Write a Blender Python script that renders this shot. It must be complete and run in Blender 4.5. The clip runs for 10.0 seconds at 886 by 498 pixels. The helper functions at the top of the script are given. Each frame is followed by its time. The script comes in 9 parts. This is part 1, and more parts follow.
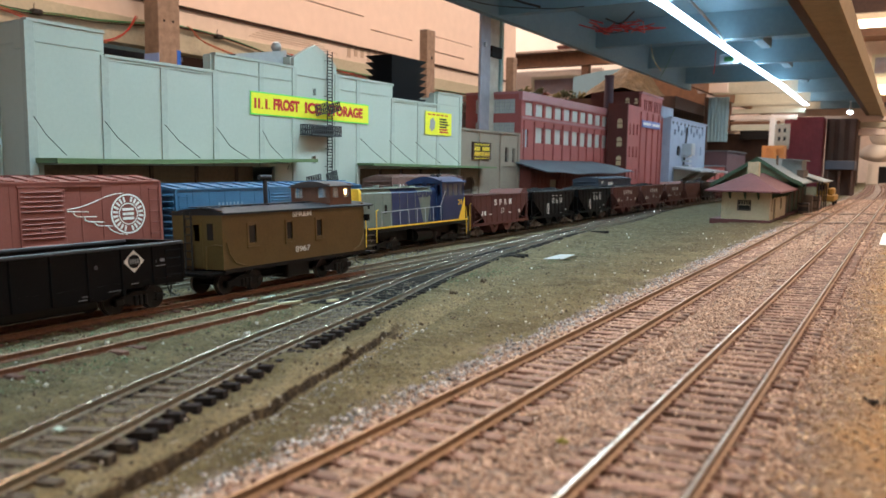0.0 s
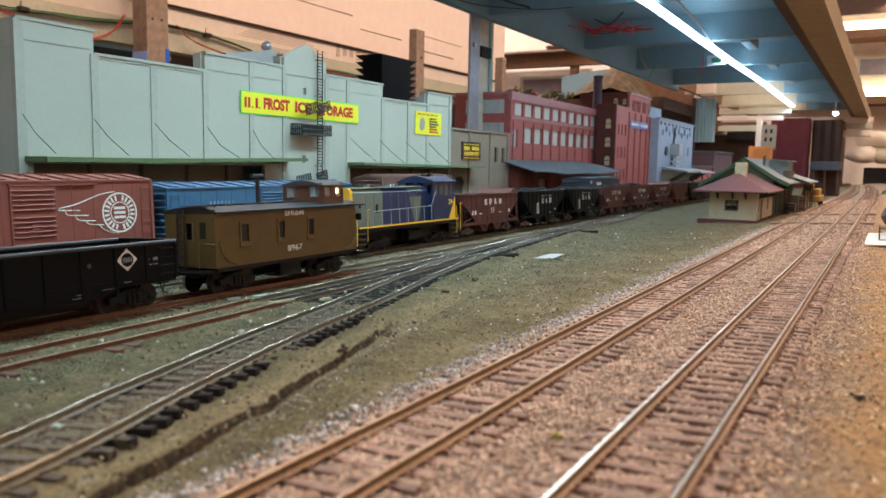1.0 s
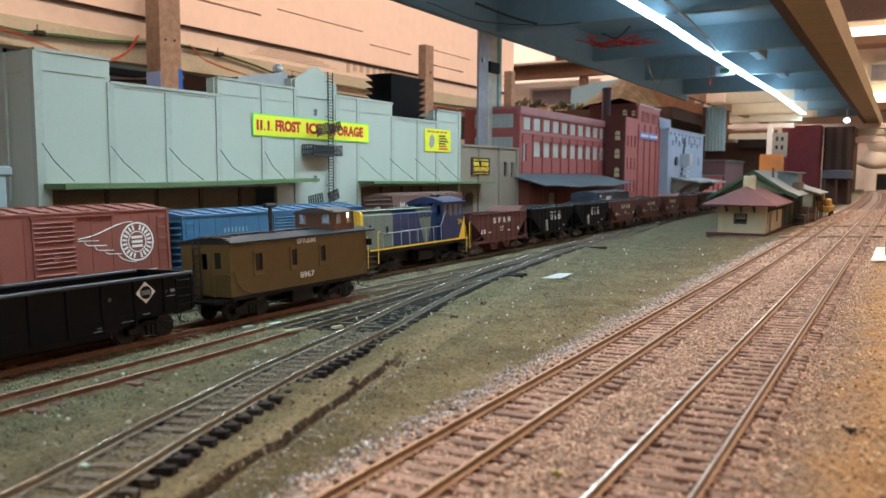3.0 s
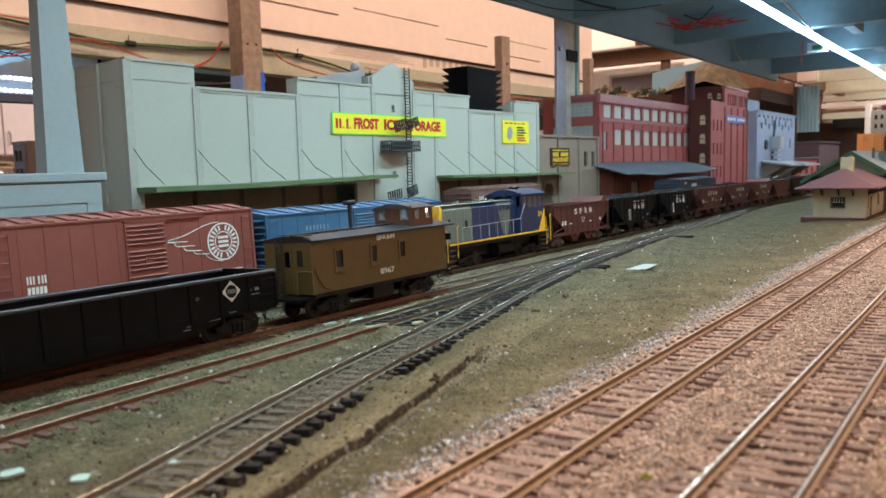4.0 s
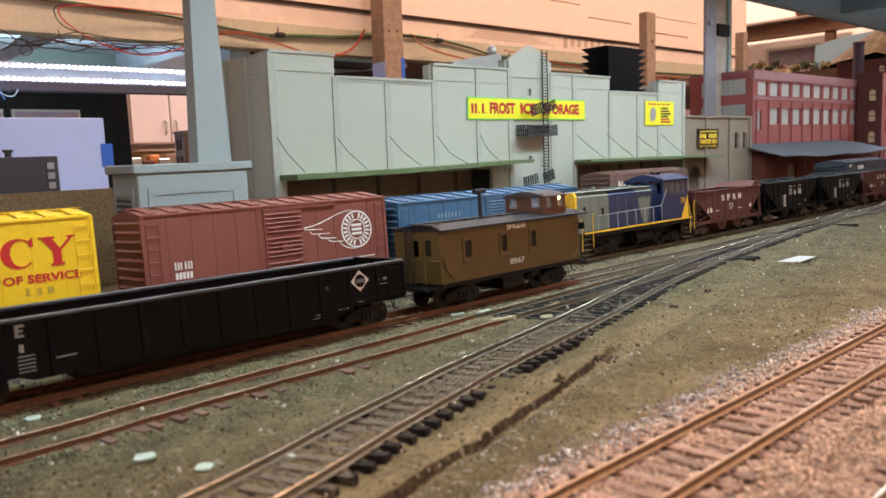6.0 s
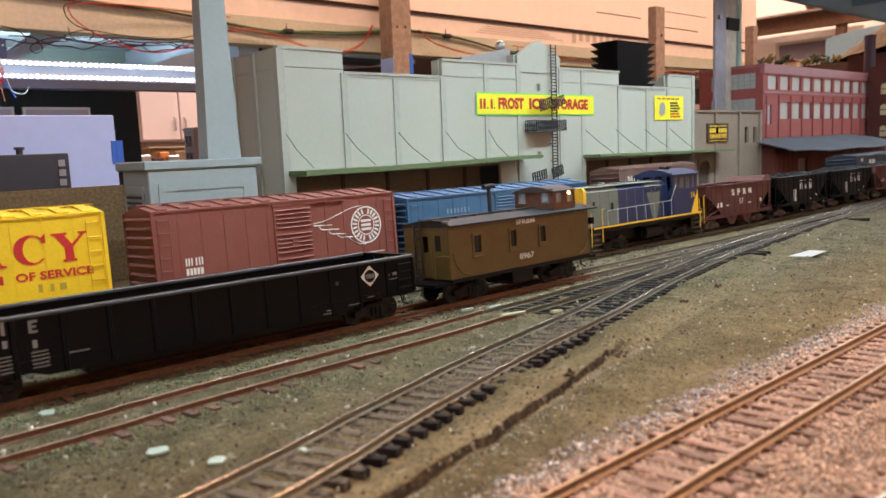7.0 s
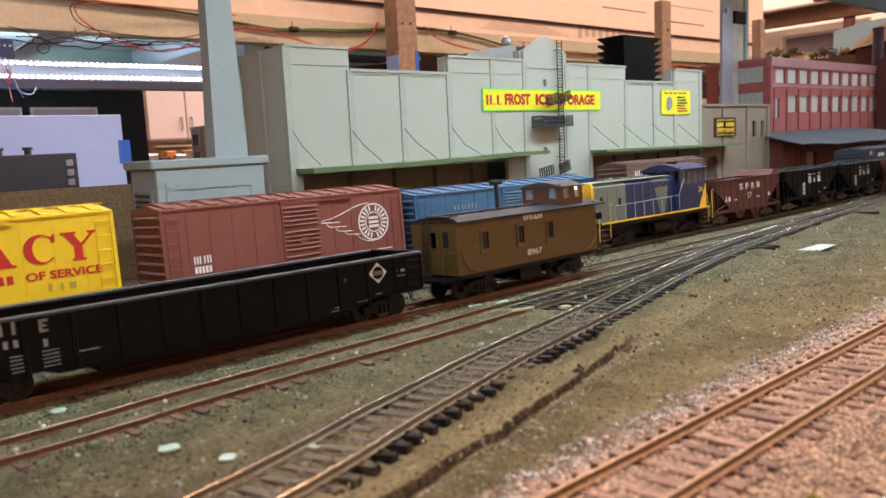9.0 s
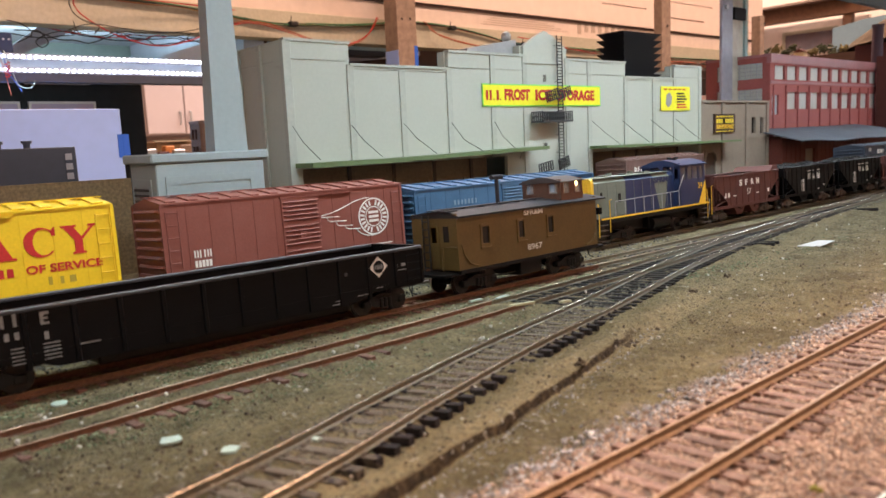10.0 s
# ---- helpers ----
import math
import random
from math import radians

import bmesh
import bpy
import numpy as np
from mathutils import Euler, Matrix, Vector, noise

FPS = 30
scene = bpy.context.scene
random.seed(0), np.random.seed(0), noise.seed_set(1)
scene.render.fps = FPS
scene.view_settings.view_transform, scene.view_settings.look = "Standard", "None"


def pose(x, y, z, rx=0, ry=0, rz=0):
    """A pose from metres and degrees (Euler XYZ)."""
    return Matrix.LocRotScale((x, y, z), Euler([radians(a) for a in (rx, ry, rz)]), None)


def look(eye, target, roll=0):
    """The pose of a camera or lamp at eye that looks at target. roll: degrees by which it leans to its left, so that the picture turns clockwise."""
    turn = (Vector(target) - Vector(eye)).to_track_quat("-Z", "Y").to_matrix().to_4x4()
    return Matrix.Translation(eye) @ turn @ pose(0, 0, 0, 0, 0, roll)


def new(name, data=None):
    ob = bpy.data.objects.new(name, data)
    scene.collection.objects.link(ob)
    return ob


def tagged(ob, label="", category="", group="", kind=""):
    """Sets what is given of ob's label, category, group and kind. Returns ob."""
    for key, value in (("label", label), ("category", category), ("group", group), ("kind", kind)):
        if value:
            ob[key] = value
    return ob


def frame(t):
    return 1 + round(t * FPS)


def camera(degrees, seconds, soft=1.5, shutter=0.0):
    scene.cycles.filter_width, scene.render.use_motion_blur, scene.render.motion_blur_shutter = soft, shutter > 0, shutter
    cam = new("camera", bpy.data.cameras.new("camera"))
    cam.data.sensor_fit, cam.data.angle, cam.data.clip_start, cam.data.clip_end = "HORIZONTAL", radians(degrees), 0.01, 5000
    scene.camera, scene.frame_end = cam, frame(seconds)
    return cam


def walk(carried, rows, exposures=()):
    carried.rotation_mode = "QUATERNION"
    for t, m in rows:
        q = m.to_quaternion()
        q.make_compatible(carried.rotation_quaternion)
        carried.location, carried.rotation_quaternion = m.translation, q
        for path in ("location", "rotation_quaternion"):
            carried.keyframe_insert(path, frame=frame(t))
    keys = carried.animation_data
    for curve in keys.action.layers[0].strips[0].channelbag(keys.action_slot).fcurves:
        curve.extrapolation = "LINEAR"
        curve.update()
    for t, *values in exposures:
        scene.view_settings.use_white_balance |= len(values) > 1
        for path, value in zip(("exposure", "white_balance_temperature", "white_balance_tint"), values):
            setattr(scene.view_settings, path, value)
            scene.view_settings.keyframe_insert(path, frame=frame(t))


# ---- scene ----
cam = camera(60.2, 10.0)
cam.data.dof.use_dof, cam.data.dof.focus_distance, cam.data.dof.aperture_fstop = True, 0.5, 25.0
PATH = [
    (0, (0.0249, -0.0108, 0.0547), (-0.9959, 1.6947, -0.1666), 0.92),
    (0.5, (0.0248, -0.0133, 0.0543), (-0.9787, 1.7025, -0.1672), 1.09),
    (1, (0.0246, -0.0137, 0.0546), (-0.9700, 1.7073, -0.1669), 1.08),
    (1.5, (0.0241, -0.0216, 0.0530), (-0.9449, 1.7124, -0.1795), 2.23),
    (2, (0.0259, -0.0181, 0.0572), (-0.9440, 1.7177, -0.1577), 1.71),
    (3.5, (0.0308, -0.0202, 0.0643), (-1.0489, 1.6525, -0.1261), -0.97),
    (4, (0.0283, -0.0158, 0.0637), (-1.1690, 1.5721, -0.1490), -1.55),
    (4.5, (0.0275, -0.0114, 0.0647), (-1.2776, 1.4863, -0.1672), -1.53),
    (5, (0.0271, -0.0090, 0.0667), (-1.3521, 1.4186, -0.1779), -1.24),
    (5.5, (0.0261, -0.0065, 0.0659), (-1.4043, 1.3701, -0.1772), -1.56),
    (6, (0.0261, -0.0058, 0.0661), (-1.4385, 1.3337, -0.1798), -2.15),
    (7.5, (0.0260, -0.0066, 0.0657), (-1.4553, 1.3124, -0.1908), -2.49),
    (8, (0.0259, -0.0065, 0.0659), (-1.4603, 1.3068, -0.1919), -2.76),
    (8.5, (0.0255, -0.0067, 0.0660), (-1.4638, 1.3025, -0.1945), -2.87),
    (9, (0.0256, -0.0066, 0.0656), (-1.4648, 1.3009, -0.1971), -2.87),
    (9.5, (0.0259, -0.0068, 0.0654), (-1.4638, 1.3006, -0.2023), -2.84),
    (10, (0.0250, -0.0075, 0.0649), (-1.4616, 1.3022, -0.2082), -2.68),
]
BALANCE = [(0, -0.09, 5520, 6), (4.2, -0.04, 5520, 7), (5.2, 0.09, 6220, 19), (10, 0.10, 6280, 21)]
walk(cam, [(t, look(eye, target, roll)) for t, eye, target, roll in PATH], BALANCE)

# The yard boards drop slightly towards the warehouses: everything on rails stands square to this sheet.
BOARD = Matrix.Rotation(radians(-2.8), 4, "Y")


def on_board(x, y, z=0.0, rz=0.0):
    return BOARD @ pose(x, y, z, 0, 0, rz)


def ground_z(x, y=0.0):
    return x * math.tan(radians(2.8))

# ---- world and light ----
world = bpy.data.worlds.new("room_world")
scene.world = world
world.use_nodes = True
world.node_tree.nodes["Background"].inputs[0].default_value = (1.0, 0.72, 0.5, 1)
world.node_tree.nodes["Background"].inputs[1].default_value = 0.03
scene.view_settings.exposure = 0.0


def area_lamp(name, m, sx, sy, watts, colour):
    d = bpy.data.lights.new(name, "AREA")
    d.shape, d.size, d.size_y, d.energy, d.color = "RECTANGLE", sx, sy, watts, colour
    ob = new(name, d)
    ob.matrix_world = m
    return ob


COOL, WARM = (0.78, 0.95, 0.92), (1.0, 0.63, 0.40)
# the strip's light as two lamps; the far one is set dimmer to darken the far yard
area_lamp("led_strip_light", pose(-0.245, 0.475, 0.294, 0, 0, 6), 0.014, 1.06, 3.35, COOL)
area_lamp("led_strip_light_far", pose(-0.305, 2.1, 0.294), 0.014, 2.2, 3.3, COOL)
# unseen lamp facing up, added to brighten the recess ceiling
area_lamp("recess_strip_light", pose(-1.5, 0.1, 0.232, 0, 180, 0), 0.2, 0.9, 3.2, COOL)
area_lamp("shelf_strip_light", pose(-1.015, 0.1, 0.16), 0.02, 1.0, 1.7, (0.68, 0.86, 1.0))
area_lamp("room_ceiling_light", pose(0.24, 0.9, 1.9), 0.5, 2.6, 82, WARM)
# unseen fill lamp added on the aisle side to lighten the car sides
area_lamp("aisle_ceiling_light", pose(1.5, 0.15, 1.6, 0, 25, 0), 0.6, 0.7, 16, (1.0, 0.86, 0.72))
area_lamp("room_ceiling_light_far", pose(-2.4, 2.4, 1.9), 1.6, 2.4, 128, (1.0, 0.80, 0.67))
# another added lamp, out of view, for the bundles at the aisle's far end
area_lamp("aisle_ceiling_light_far", pose(0.4, 3.1, 1.9), 0.5, 1.0, 40, (1.0, 0.76, 0.55))
area_lamp("shelf_wall_light", pose(-1.6, 3.3, 1.3), 0.8, 0.1, 4, WARM)
area_lamp("aisle_shelf_light", pose(0.35, 4.5, 0.9), 0.8, 0.1, 8, WARM)
# ---- small tools ----
def principled(name, colour, rough=0.6, metal=0.0, grain=0.0, grain_scale=800.0, stain=0.0, stain_scale=60.0,
               bump=0.0, bump_scale=900.0, dark=None, spread=0.0, spec=0.5, emit=None, strength=0.0):
    """A surface with fine grain, larger stains, fine relief and a random shade for each object."""
    m = bpy.data.materials.new(name)
    m.use_nodes = True
    nt = m.node_tree
    n, l = nt.nodes, nt.links
    b = n["Principled BSDF"]
    b.inputs["Roughness"].default_value = rough
    b.inputs["Metallic"].default_value = metal
    b.inputs["Specular IOR Level"].default_value = spec
    base = n.new("ShaderNodeRGB")
    base.outputs[0].default_value = (*colour, 1)
    out = base.outputs[0]
    co = n.new("ShaderNodeTexCoord").outputs["Object"]
    if grain:
        t = n.new("ShaderNodeTexNoise")
        t.inputs["Scale"].default_value, t.inputs["Detail"].default_value = grain_scale, 3
        l.new(co, t.inputs["Vector"])
        r = n.new("ShaderNodeMapRange")
        r.inputs[1].default_value, r.inputs[2].default_value = 0.3, 0.7
        r.inputs[3].default_value, r.inputs[4].default_value = 1 - grain, 1 + grain
        l.new(t.outputs["Fac"], r.inputs[0])
        v = n.new("ShaderNodeVectorMath")
        v.operation = "SCALE"
        l.new(out, v.inputs[0]), l.new(r.outputs[0], v.inputs["Scale"])
        out = v.outputs[0]
    if stain:
        t = n.new("ShaderNodeTexNoise")
        t.inputs["Scale"].default_value, t.inputs["Detail"].default_value = stain_scale, 5
        t.inputs["Roughness"].default_value = 0.65
        l.new(co, t.inputs["Vector"])
        r = n.new("ShaderNodeMapRange")
        r.inputs[1].default_value, r.inputs[2].default_value = 0.45, 0.72
        r.inputs[4].default_value = stain
        l.new(t.outputs["Fac"], r.inputs[0])
        x = n.new("ShaderNodeMix")
        x.data_type = "RGBA"
        l.new(r.outputs[0], x.inputs["Factor"])
        l.new(out, x.inputs["A"])
        x.inputs["B"].default_value = (*(dark or [c * 0.45 for c in colour]), 1)
        out = x.outputs["Result"]
    if spread:
        o = n.new("ShaderNodeObjectInfo")
        r = n.new("ShaderNodeMapRange")
        r.inputs[3].default_value, r.inputs[4].default_value = 1 - spread, 1 + spread
        l.new(o.outputs["Random"], r.inputs[0])
        v = n.new("ShaderNodeVectorMath")
        v.operation = "SCALE"
        l.new(out, v.inputs[0]), l.new(r.outputs[0], v.inputs["Scale"])
        out = v.outputs[0]
    l.new(out, b.inputs["Base Color"])
    if bump:
        t = n.new("ShaderNodeTexNoise")
        t.inputs["Scale"].default_value, t.inputs["Detail"].default_value = bump_scale, 4
        l.new(co, t.inputs["Vector"])
        k = n.new("ShaderNodeBump")
        k.inputs["Strength"].default_value, k.inputs["Distance"].default_value = bump, 0.4 / bump_scale
        l.new(t.outputs["Fac"], k.inputs["Height"])
        l.new(k.outputs[0], b.inputs["Normal"])
    if emit:
        b.inputs["Emission Color"].default_value = (*emit, 1)
        b.inputs["Emission Strength"].default_value = strength
    return m


def glass(name, tint=(0.8, 0.85, 0.85), rough=0.05, alpha=0.35):
    m = bpy.data.materials.new(name)
    m.use_nodes = True
    b = m.node_tree.nodes["Principled BSDF"]
    b.inputs["Base Color"].default_value = (*tint, 1)
    b.inputs["Roughness"].default_value = rough
    b.inputs["Alpha"].default_value = alpha
    return m


def shaded_smooth(me, angle=35):
    me.polygons.foreach_set("use_smooth", [True] * len(me.polygons))
    me.set_sharp_from_angle(angle=radians(angle))


def part(name, bm, material, parent=None, label="", m=None, smooth=False):
    """Links a bmesh as one mesh object, under a thing or a part."""
    me = bpy.data.meshes.new(name)
    bmesh.ops.recalc_face_normals(bm, faces=bm.faces)
    bm.to_mesh(me)
    bm.free()
    if smooth:
        shaded_smooth(me)
    ob = new(name, me)
    for k in material if isinstance(material, (list, tuple)) else (material,):
        me.materials.append(k)
    if parent is not None:
        ob.parent = parent
    if m is not None:
        ob.matrix_basis = m
    if label:
        tagged(ob, label)
    return ob


def share(ob, m, parent=None):
    """Another object on the same mesh."""
    o = new(ob.name.split(".")[0], ob.data)
    o.parent = parent if parent is not None else ob.parent
    o.matrix_basis = m
    return o


def repeat(name, bm, material, parent, places):
    """Alike pieces: objects of their own on one mesh."""
    first = part(name, bm, material, parent, m=places[0])
    return [first] + [share(first, m) for m in places[1:]]


def thing(name, m, label, category, group="", kind=""):
    ob = new(name)
    ob.empty_display_size = 0.02
    ob.matrix_basis = m
    return tagged(ob, label, category, group, kind)


def box(x0, x1, y0, y1, z0, z1, bm=None, bevel=0.0, m=None):
    own = bm is None
    b = bmesh.new() if own or bevel or m is not None else bm
    vs = [b.verts.new((x, y, z)) for z in (z0, z1) for y in (y0, y1) for x in (x0, x1)]
    for f in ((0, 1, 3, 2), (4, 6, 7, 5), (0, 4, 5, 1), (2, 3, 7, 6), (0, 2, 6, 4), (1, 5, 7, 3)):
        b.faces.new([vs[i] for i in f])
    if bevel:
        bmesh.ops.recalc_face_normals(b, faces=b.faces)
        bmesh.ops.bevel(b, geom=b.edges[:], offset=bevel, segments=1, affect="EDGES", profile=0.7)
    if m is not None:
        bmesh.ops.transform(b, matrix=m, verts=b.verts)
    if not own and b is not bm:
        add(bm, b)
        return bm
    return b


def add(bm, other):
    """Moves the geometry of another bmesh into bm."""
    me = bpy.data.meshes.new("tmp")
    other.to_mesh(me)
    other.free()
    bm.from_mesh(me)
    bpy.data.meshes.remove(me)
    return bm


def tube(points, r, bm=None, sides=6, closed=False):
    """A round bar along points."""
    bm = bm or bmesh.new()
    pts = [Vector(p) for p in points]
    rings = []
    for i, p in enumerate(pts):
        d = (pts[min(i + 1, len(pts) - 1)] - pts[max(i - 1, 0)]).normalized()
        a = d.cross(Vector((0, 0, 1)) if abs(d.z) < 0.9 else Vector((1, 0, 0))).normalized()
        c = d.cross(a)
        rings.append([bm.verts.new(p + r * (math.cos(k * math.tau / sides) * a + math.sin(k * math.tau / sides) * c))
                      for k in range(sides)])
    for q, w in zip(rings, rings[1:]):
        for k in range(sides):
            bm.faces.new((q[k], q[(k + 1) % sides], w[(k + 1) % sides], w[k]))
    bm.faces.new(rings[0]), bm.faces.new(rings[-1])
    return bm


def disc(x, y, z, r, h, axis="x", sides=20, bm=None, r2=None):
    """A short round body centred at a place, h long along an axis; r2: the far end's radius."""
    bm = bm or bmesh.new()
    turn = {"x": Matrix.Rotation(radians(90), 4, "Y"), "y": Matrix.Rotation(radians(-90), 4, "X"), "z": Matrix()}[axis]
    bmesh.ops.create_cone(bm, cap_ends=True, segments=sides, radius1=r, radius2=r if r2 is None else r2, depth=h,
                          matrix=Matrix.Translation((x, y, z)) @ turn)
    return bm


def prism(outline, a0, a1, axis="y", bm=None):
    """An outline of pairs, pushed along an axis. x: pairs are y, z; y: x, z; z: x, y."""
    bm = bm or bmesh.new()
    put = {"x": lambda u, v, a: (a, u, v), "y": lambda u, v, a: (u, a, v), "z": lambda u, v, a: (u, v, a)}[axis]
    q = [bm.verts.new(put(u, v, a0)) for u, v in outline]
    w = [bm.verts.new(put(u, v, a1)) for u, v in outline]
    bm.faces.new(q), bm.faces.new(w[::-1])
    for i in range(len(q)):
        j = (i + 1) % len(q)
        bm.faces.new((q[i], w[i], w[j], q[j]))
    return bm


def wall_with_holes(u0, u1, v0, v1, a0, a1, holes, axis="x"):
    """A flat wall between a0 and a1 with rectangular holes (u0, u1, v0, v1) right through."""
    us = sorted({u0, u1, *[h[0] for h in holes], *[h[1] for h in holes]})
    vs = sorted({v0, v1, *[h[2] for h in holes], *[h[3] for h in holes]})
    solid = lambda i, j: 0 <= i < len(us) - 1 and 0 <= j < len(vs) - 1 and not any(
        h[0] < (us[i] + us[i + 1]) / 2 < h[1] and h[2] < (vs[j] + vs[j + 1]) / 2 < h[3] for h in holes)
    put = {"x": lambda u, v, a: (a, u, v), "y": lambda u, v, a: (u, a, v)}[axis]
    bm, made = bmesh.new(), {}

    def vert(i, j, k):
        if (i, j, k) not in made:
            made[i, j, k] = bm.verts.new(put(us[i], vs[j], (a0, a1)[k]))
        return made[i, j, k]

    for i in range(len(us) - 1):
        for j in range(len(vs) - 1):
            if not solid(i, j):
                continue
            for k in (0, 1):
                bm.faces.new([vert(*p, k) for p in ((i, j), (i + 1, j), (i + 1, j + 1), (i, j + 1))])
            for di, dj, p, q in ((-1, 0, (i, j), (i, j + 1)), (1, 0, (i + 1, j), (i + 1, j + 1)), (0, -1, (i, j), (i + 1, j)), (0, 1, (i, j + 1), (i + 1, j + 1))):
                if not solid(i + di, j + dj):
                    bm.faces.new([vert(*p, 0), vert(*q, 0), vert(*q, 1), vert(*p, 1)])
    return bm


def letters(text, size, material, m, parent, name="lettering", width=None, depth=0.0002, bold=0.0):
    """Raised lettering in the built-in font, standing in the x-y plane of m, centred."""
    cu = bpy.data.curves.new(name, "FONT")
    cu.body, cu.size, cu.extrude, cu.align_x, cu.align_y = text, size, depth, "CENTER", "CENTER"
    cu.resolution_u = 3
    cu.offset = bold
    tmp = bpy.data.objects.new("tmp", cu)
    scene.collection.objects.link(tmp)
    bpy.context.view_layer.update()
    me = bpy.data.meshes.new_from_object(tmp.evaluated_get(bpy.context.evaluated_depsgraph_get()))
    bpy.data.objects.remove(tmp)
    bpy.data.curves.remove(cu)
    if width:
        xs = [v.co.x for v in me.vertices]
        k = width / (max(xs) - min(xs))
        for v in me.vertices:
            v.co.x *= k
    ob = new(name, me)
    me.materials.clear()
    me.materials.append(material)
    ob.parent = parent
    ob.matrix_basis = m
    return ob


def facing_x(x, y, z, s=1):
    """The pose of lettering on a side that looks along +x; s: -1 for -x."""
    return Matrix.Translation((x, y, z)) @ Euler((radians(90), 0, radians(90 * s))).to_matrix().to_4x4()


# ---- materials ----
M = dict(
    rail_rust=principled("rusty_rail", (0.152, 0.071, 0.034), 0.7, 0.2, 0.3, 900, 0.5, 120, 0.3),
    rail_brown=principled("weathered_rail", (0.185, 0.12, 0.066), 0.55, 0.4, 0.25, 900, 0.4, 90, 0.2),
    rail_head=principled("polished_rail_head", (0.62, 0.57, 0.50), 0.3, 0.9, 0.12, 700, 0.6, 25, 0.05, dark=(0.26, 0.18, 0.12)),
    rail_olive=principled("dull_olive_rail", (0.14, 0.122, 0.08), 0.55, 0.35, 0.25, 900, 0.4, 90, 0.2),
    tan_head=principled("rusted_tan_rail_head", (0.30, 0.22, 0.15), 0.45, 0.8, 0.15, 700, 0.6, 25, 0.05, dark=(0.2, 0.125, 0.075)),
    lead_head=principled("dull_lead_rail_head", (0.40, 0.34, 0.26), 0.27, 0.85, 0.2, 700, 0.6, 30, 0.05, dark=(0.16, 0.14, 0.09)),
    siding_head=principled("scuffed_rusty_rail_head", (0.34, 0.22, 0.15), 0.4, 0.8, 0.2, 700, 0.75, 40, 0.1, dark=(0.12, 0.05, 0.028)),
    tie_red=principled("red_brown_tie", (0.155, 0.09, 0.066), 0.85, 0, 0.4, 700, 0.5, 220, 0.5, spread=0.3, dark=(0.33, 0.245, 0.19)),
    tie_rust=principled("rust_brown_tie", (0.15, 0.075, 0.052), 0.85, 0, 0.35, 600, 0.4, 160, 0.5, spread=0.3, dark=(0.1, 0.08, 0.055)),
    tie_black=principled("black_plastic_tie", (0.016, 0.0145, 0.0135), 0.85, 0, 0.3, 700, 0.3, 150, 0.3, spread=0.3, dark=(0.06, 0.05, 0.036), spec=0.15),
    tie_grey=principled("dusty_tie", (0.085, 0.07, 0.055), 0.9, 0, 0.35, 600, 0.5, 160, 0.5, spread=0.3, dark=(0.15, 0.13, 0.09)),
    peach=principled("painted_foam_board", (0.83, 0.68, 0.595), 0.8, 0, 0.03, 40, 0.12, 3, 0.1, 300),
    sage=principled("sage_green_painted_card", (0.465, 0.50, 0.43), 0.7, 0, 0.02, 300, 0.16, 12, 0.06, 500, dark=(0.35, 0.375, 0.315)),
    column_grey=principled("blue_grey_column_paint", (0.33, 0.395, 0.40), 0.7, 0, 0.03, 300, 0.10, 12, 0.06, 400),
    blue_grey=principled("blue_grey_paint", (0.18, 0.285, 0.335), 0.65, 0, 0.05, 120, 0.15, 10, 0.1, 200),
    beam_brown=principled("brown_painted_beam", (0.28, 0.215, 0.115), 0.7, 0, 0.1, 120, 0.3, 14, 0.15, 220),
    tan=principled("tan_painted_timber", (0.46, 0.44, 0.335), 0.7, 0, 0.08, 150, 0.2, 14, 0.15, 220),
    wood=principled("bare_stud_timber", (0.28, 0.205, 0.152), 0.75, 0, 0.2, 90, 0.3, 20, 0.3, 260),
    brown=principled("brown_car_paint", (0.118, 0.074, 0.022), 0.5, 0, 0.08, 900, 0.25, 120, 0.1),
    oxide=principled("oxide_red_car_paint", (0.205, 0.06, 0.043), 0.6, 0, 0.08, 900, 0.3, 60, 0.1, dark=(0.25, 0.097, 0.074)),
    black=principled("black_car_paint", (0.0038, 0.0038, 0.0044), 0.45, 0, 0.15, 900, 0.3, 120, 0.1, dark=(0.0095, 0.009, 0.0086), spec=0.12),
    blue=principled("blue_car_paint", (0.04, 0.125, 0.24), 0.6, 0, 0.08, 900, 0.25, 90, 0.1),
    yellow=principled("yellow_car_paint", (0.83, 0.55, 0.01), 0.5, 0, 0.05, 900, 0.15, 90, 0.1),
    hop_red=principled("brown_red_hopper_paint", (0.09, 0.026, 0.021), 0.6, 0, 0.1, 900, 0.3, 90, 0.1),
    stone=principled("grey_brown_building_card", (0.26, 0.21, 0.16), 0.8, 0, 0.08, 500, 0.25, 30, 0.2),
    pale=principled("pale_grey_building", (0.30, 0.34, 0.44), 0.75, 0, 0.08, 400, 0.3, 30, 0.2),
    cream=principled("cream_depot_wall", (0.49, 0.415, 0.27), 0.75, 0, 0.08, 500, 0.3, 60, 0.2),
)
# ---- ground sheet of the layout ----
def lerp_y(table, y):
    for (y0, x0), (y1, x1) in zip(table, table[1:]):
        if y <= y1 or (y1, x1) == table[-1]:
            return x0 + (x1 - x0) * (y - y0) / (y1 - y0)


KERB = [(-0.6, 0.02), (0.03, -0.0785), (0.066, -0.0888), (0.085, -0.0933), (0.103, -0.0982), (0.122, -0.1022), (0.139, -0.1068), (0.165, -0.1142), (0.192, -0.1228), (0.224, -0.1327), (0.4, -0.168), (0.7, -0.222), (1.1, -0.26), (4.0, -0.26)]


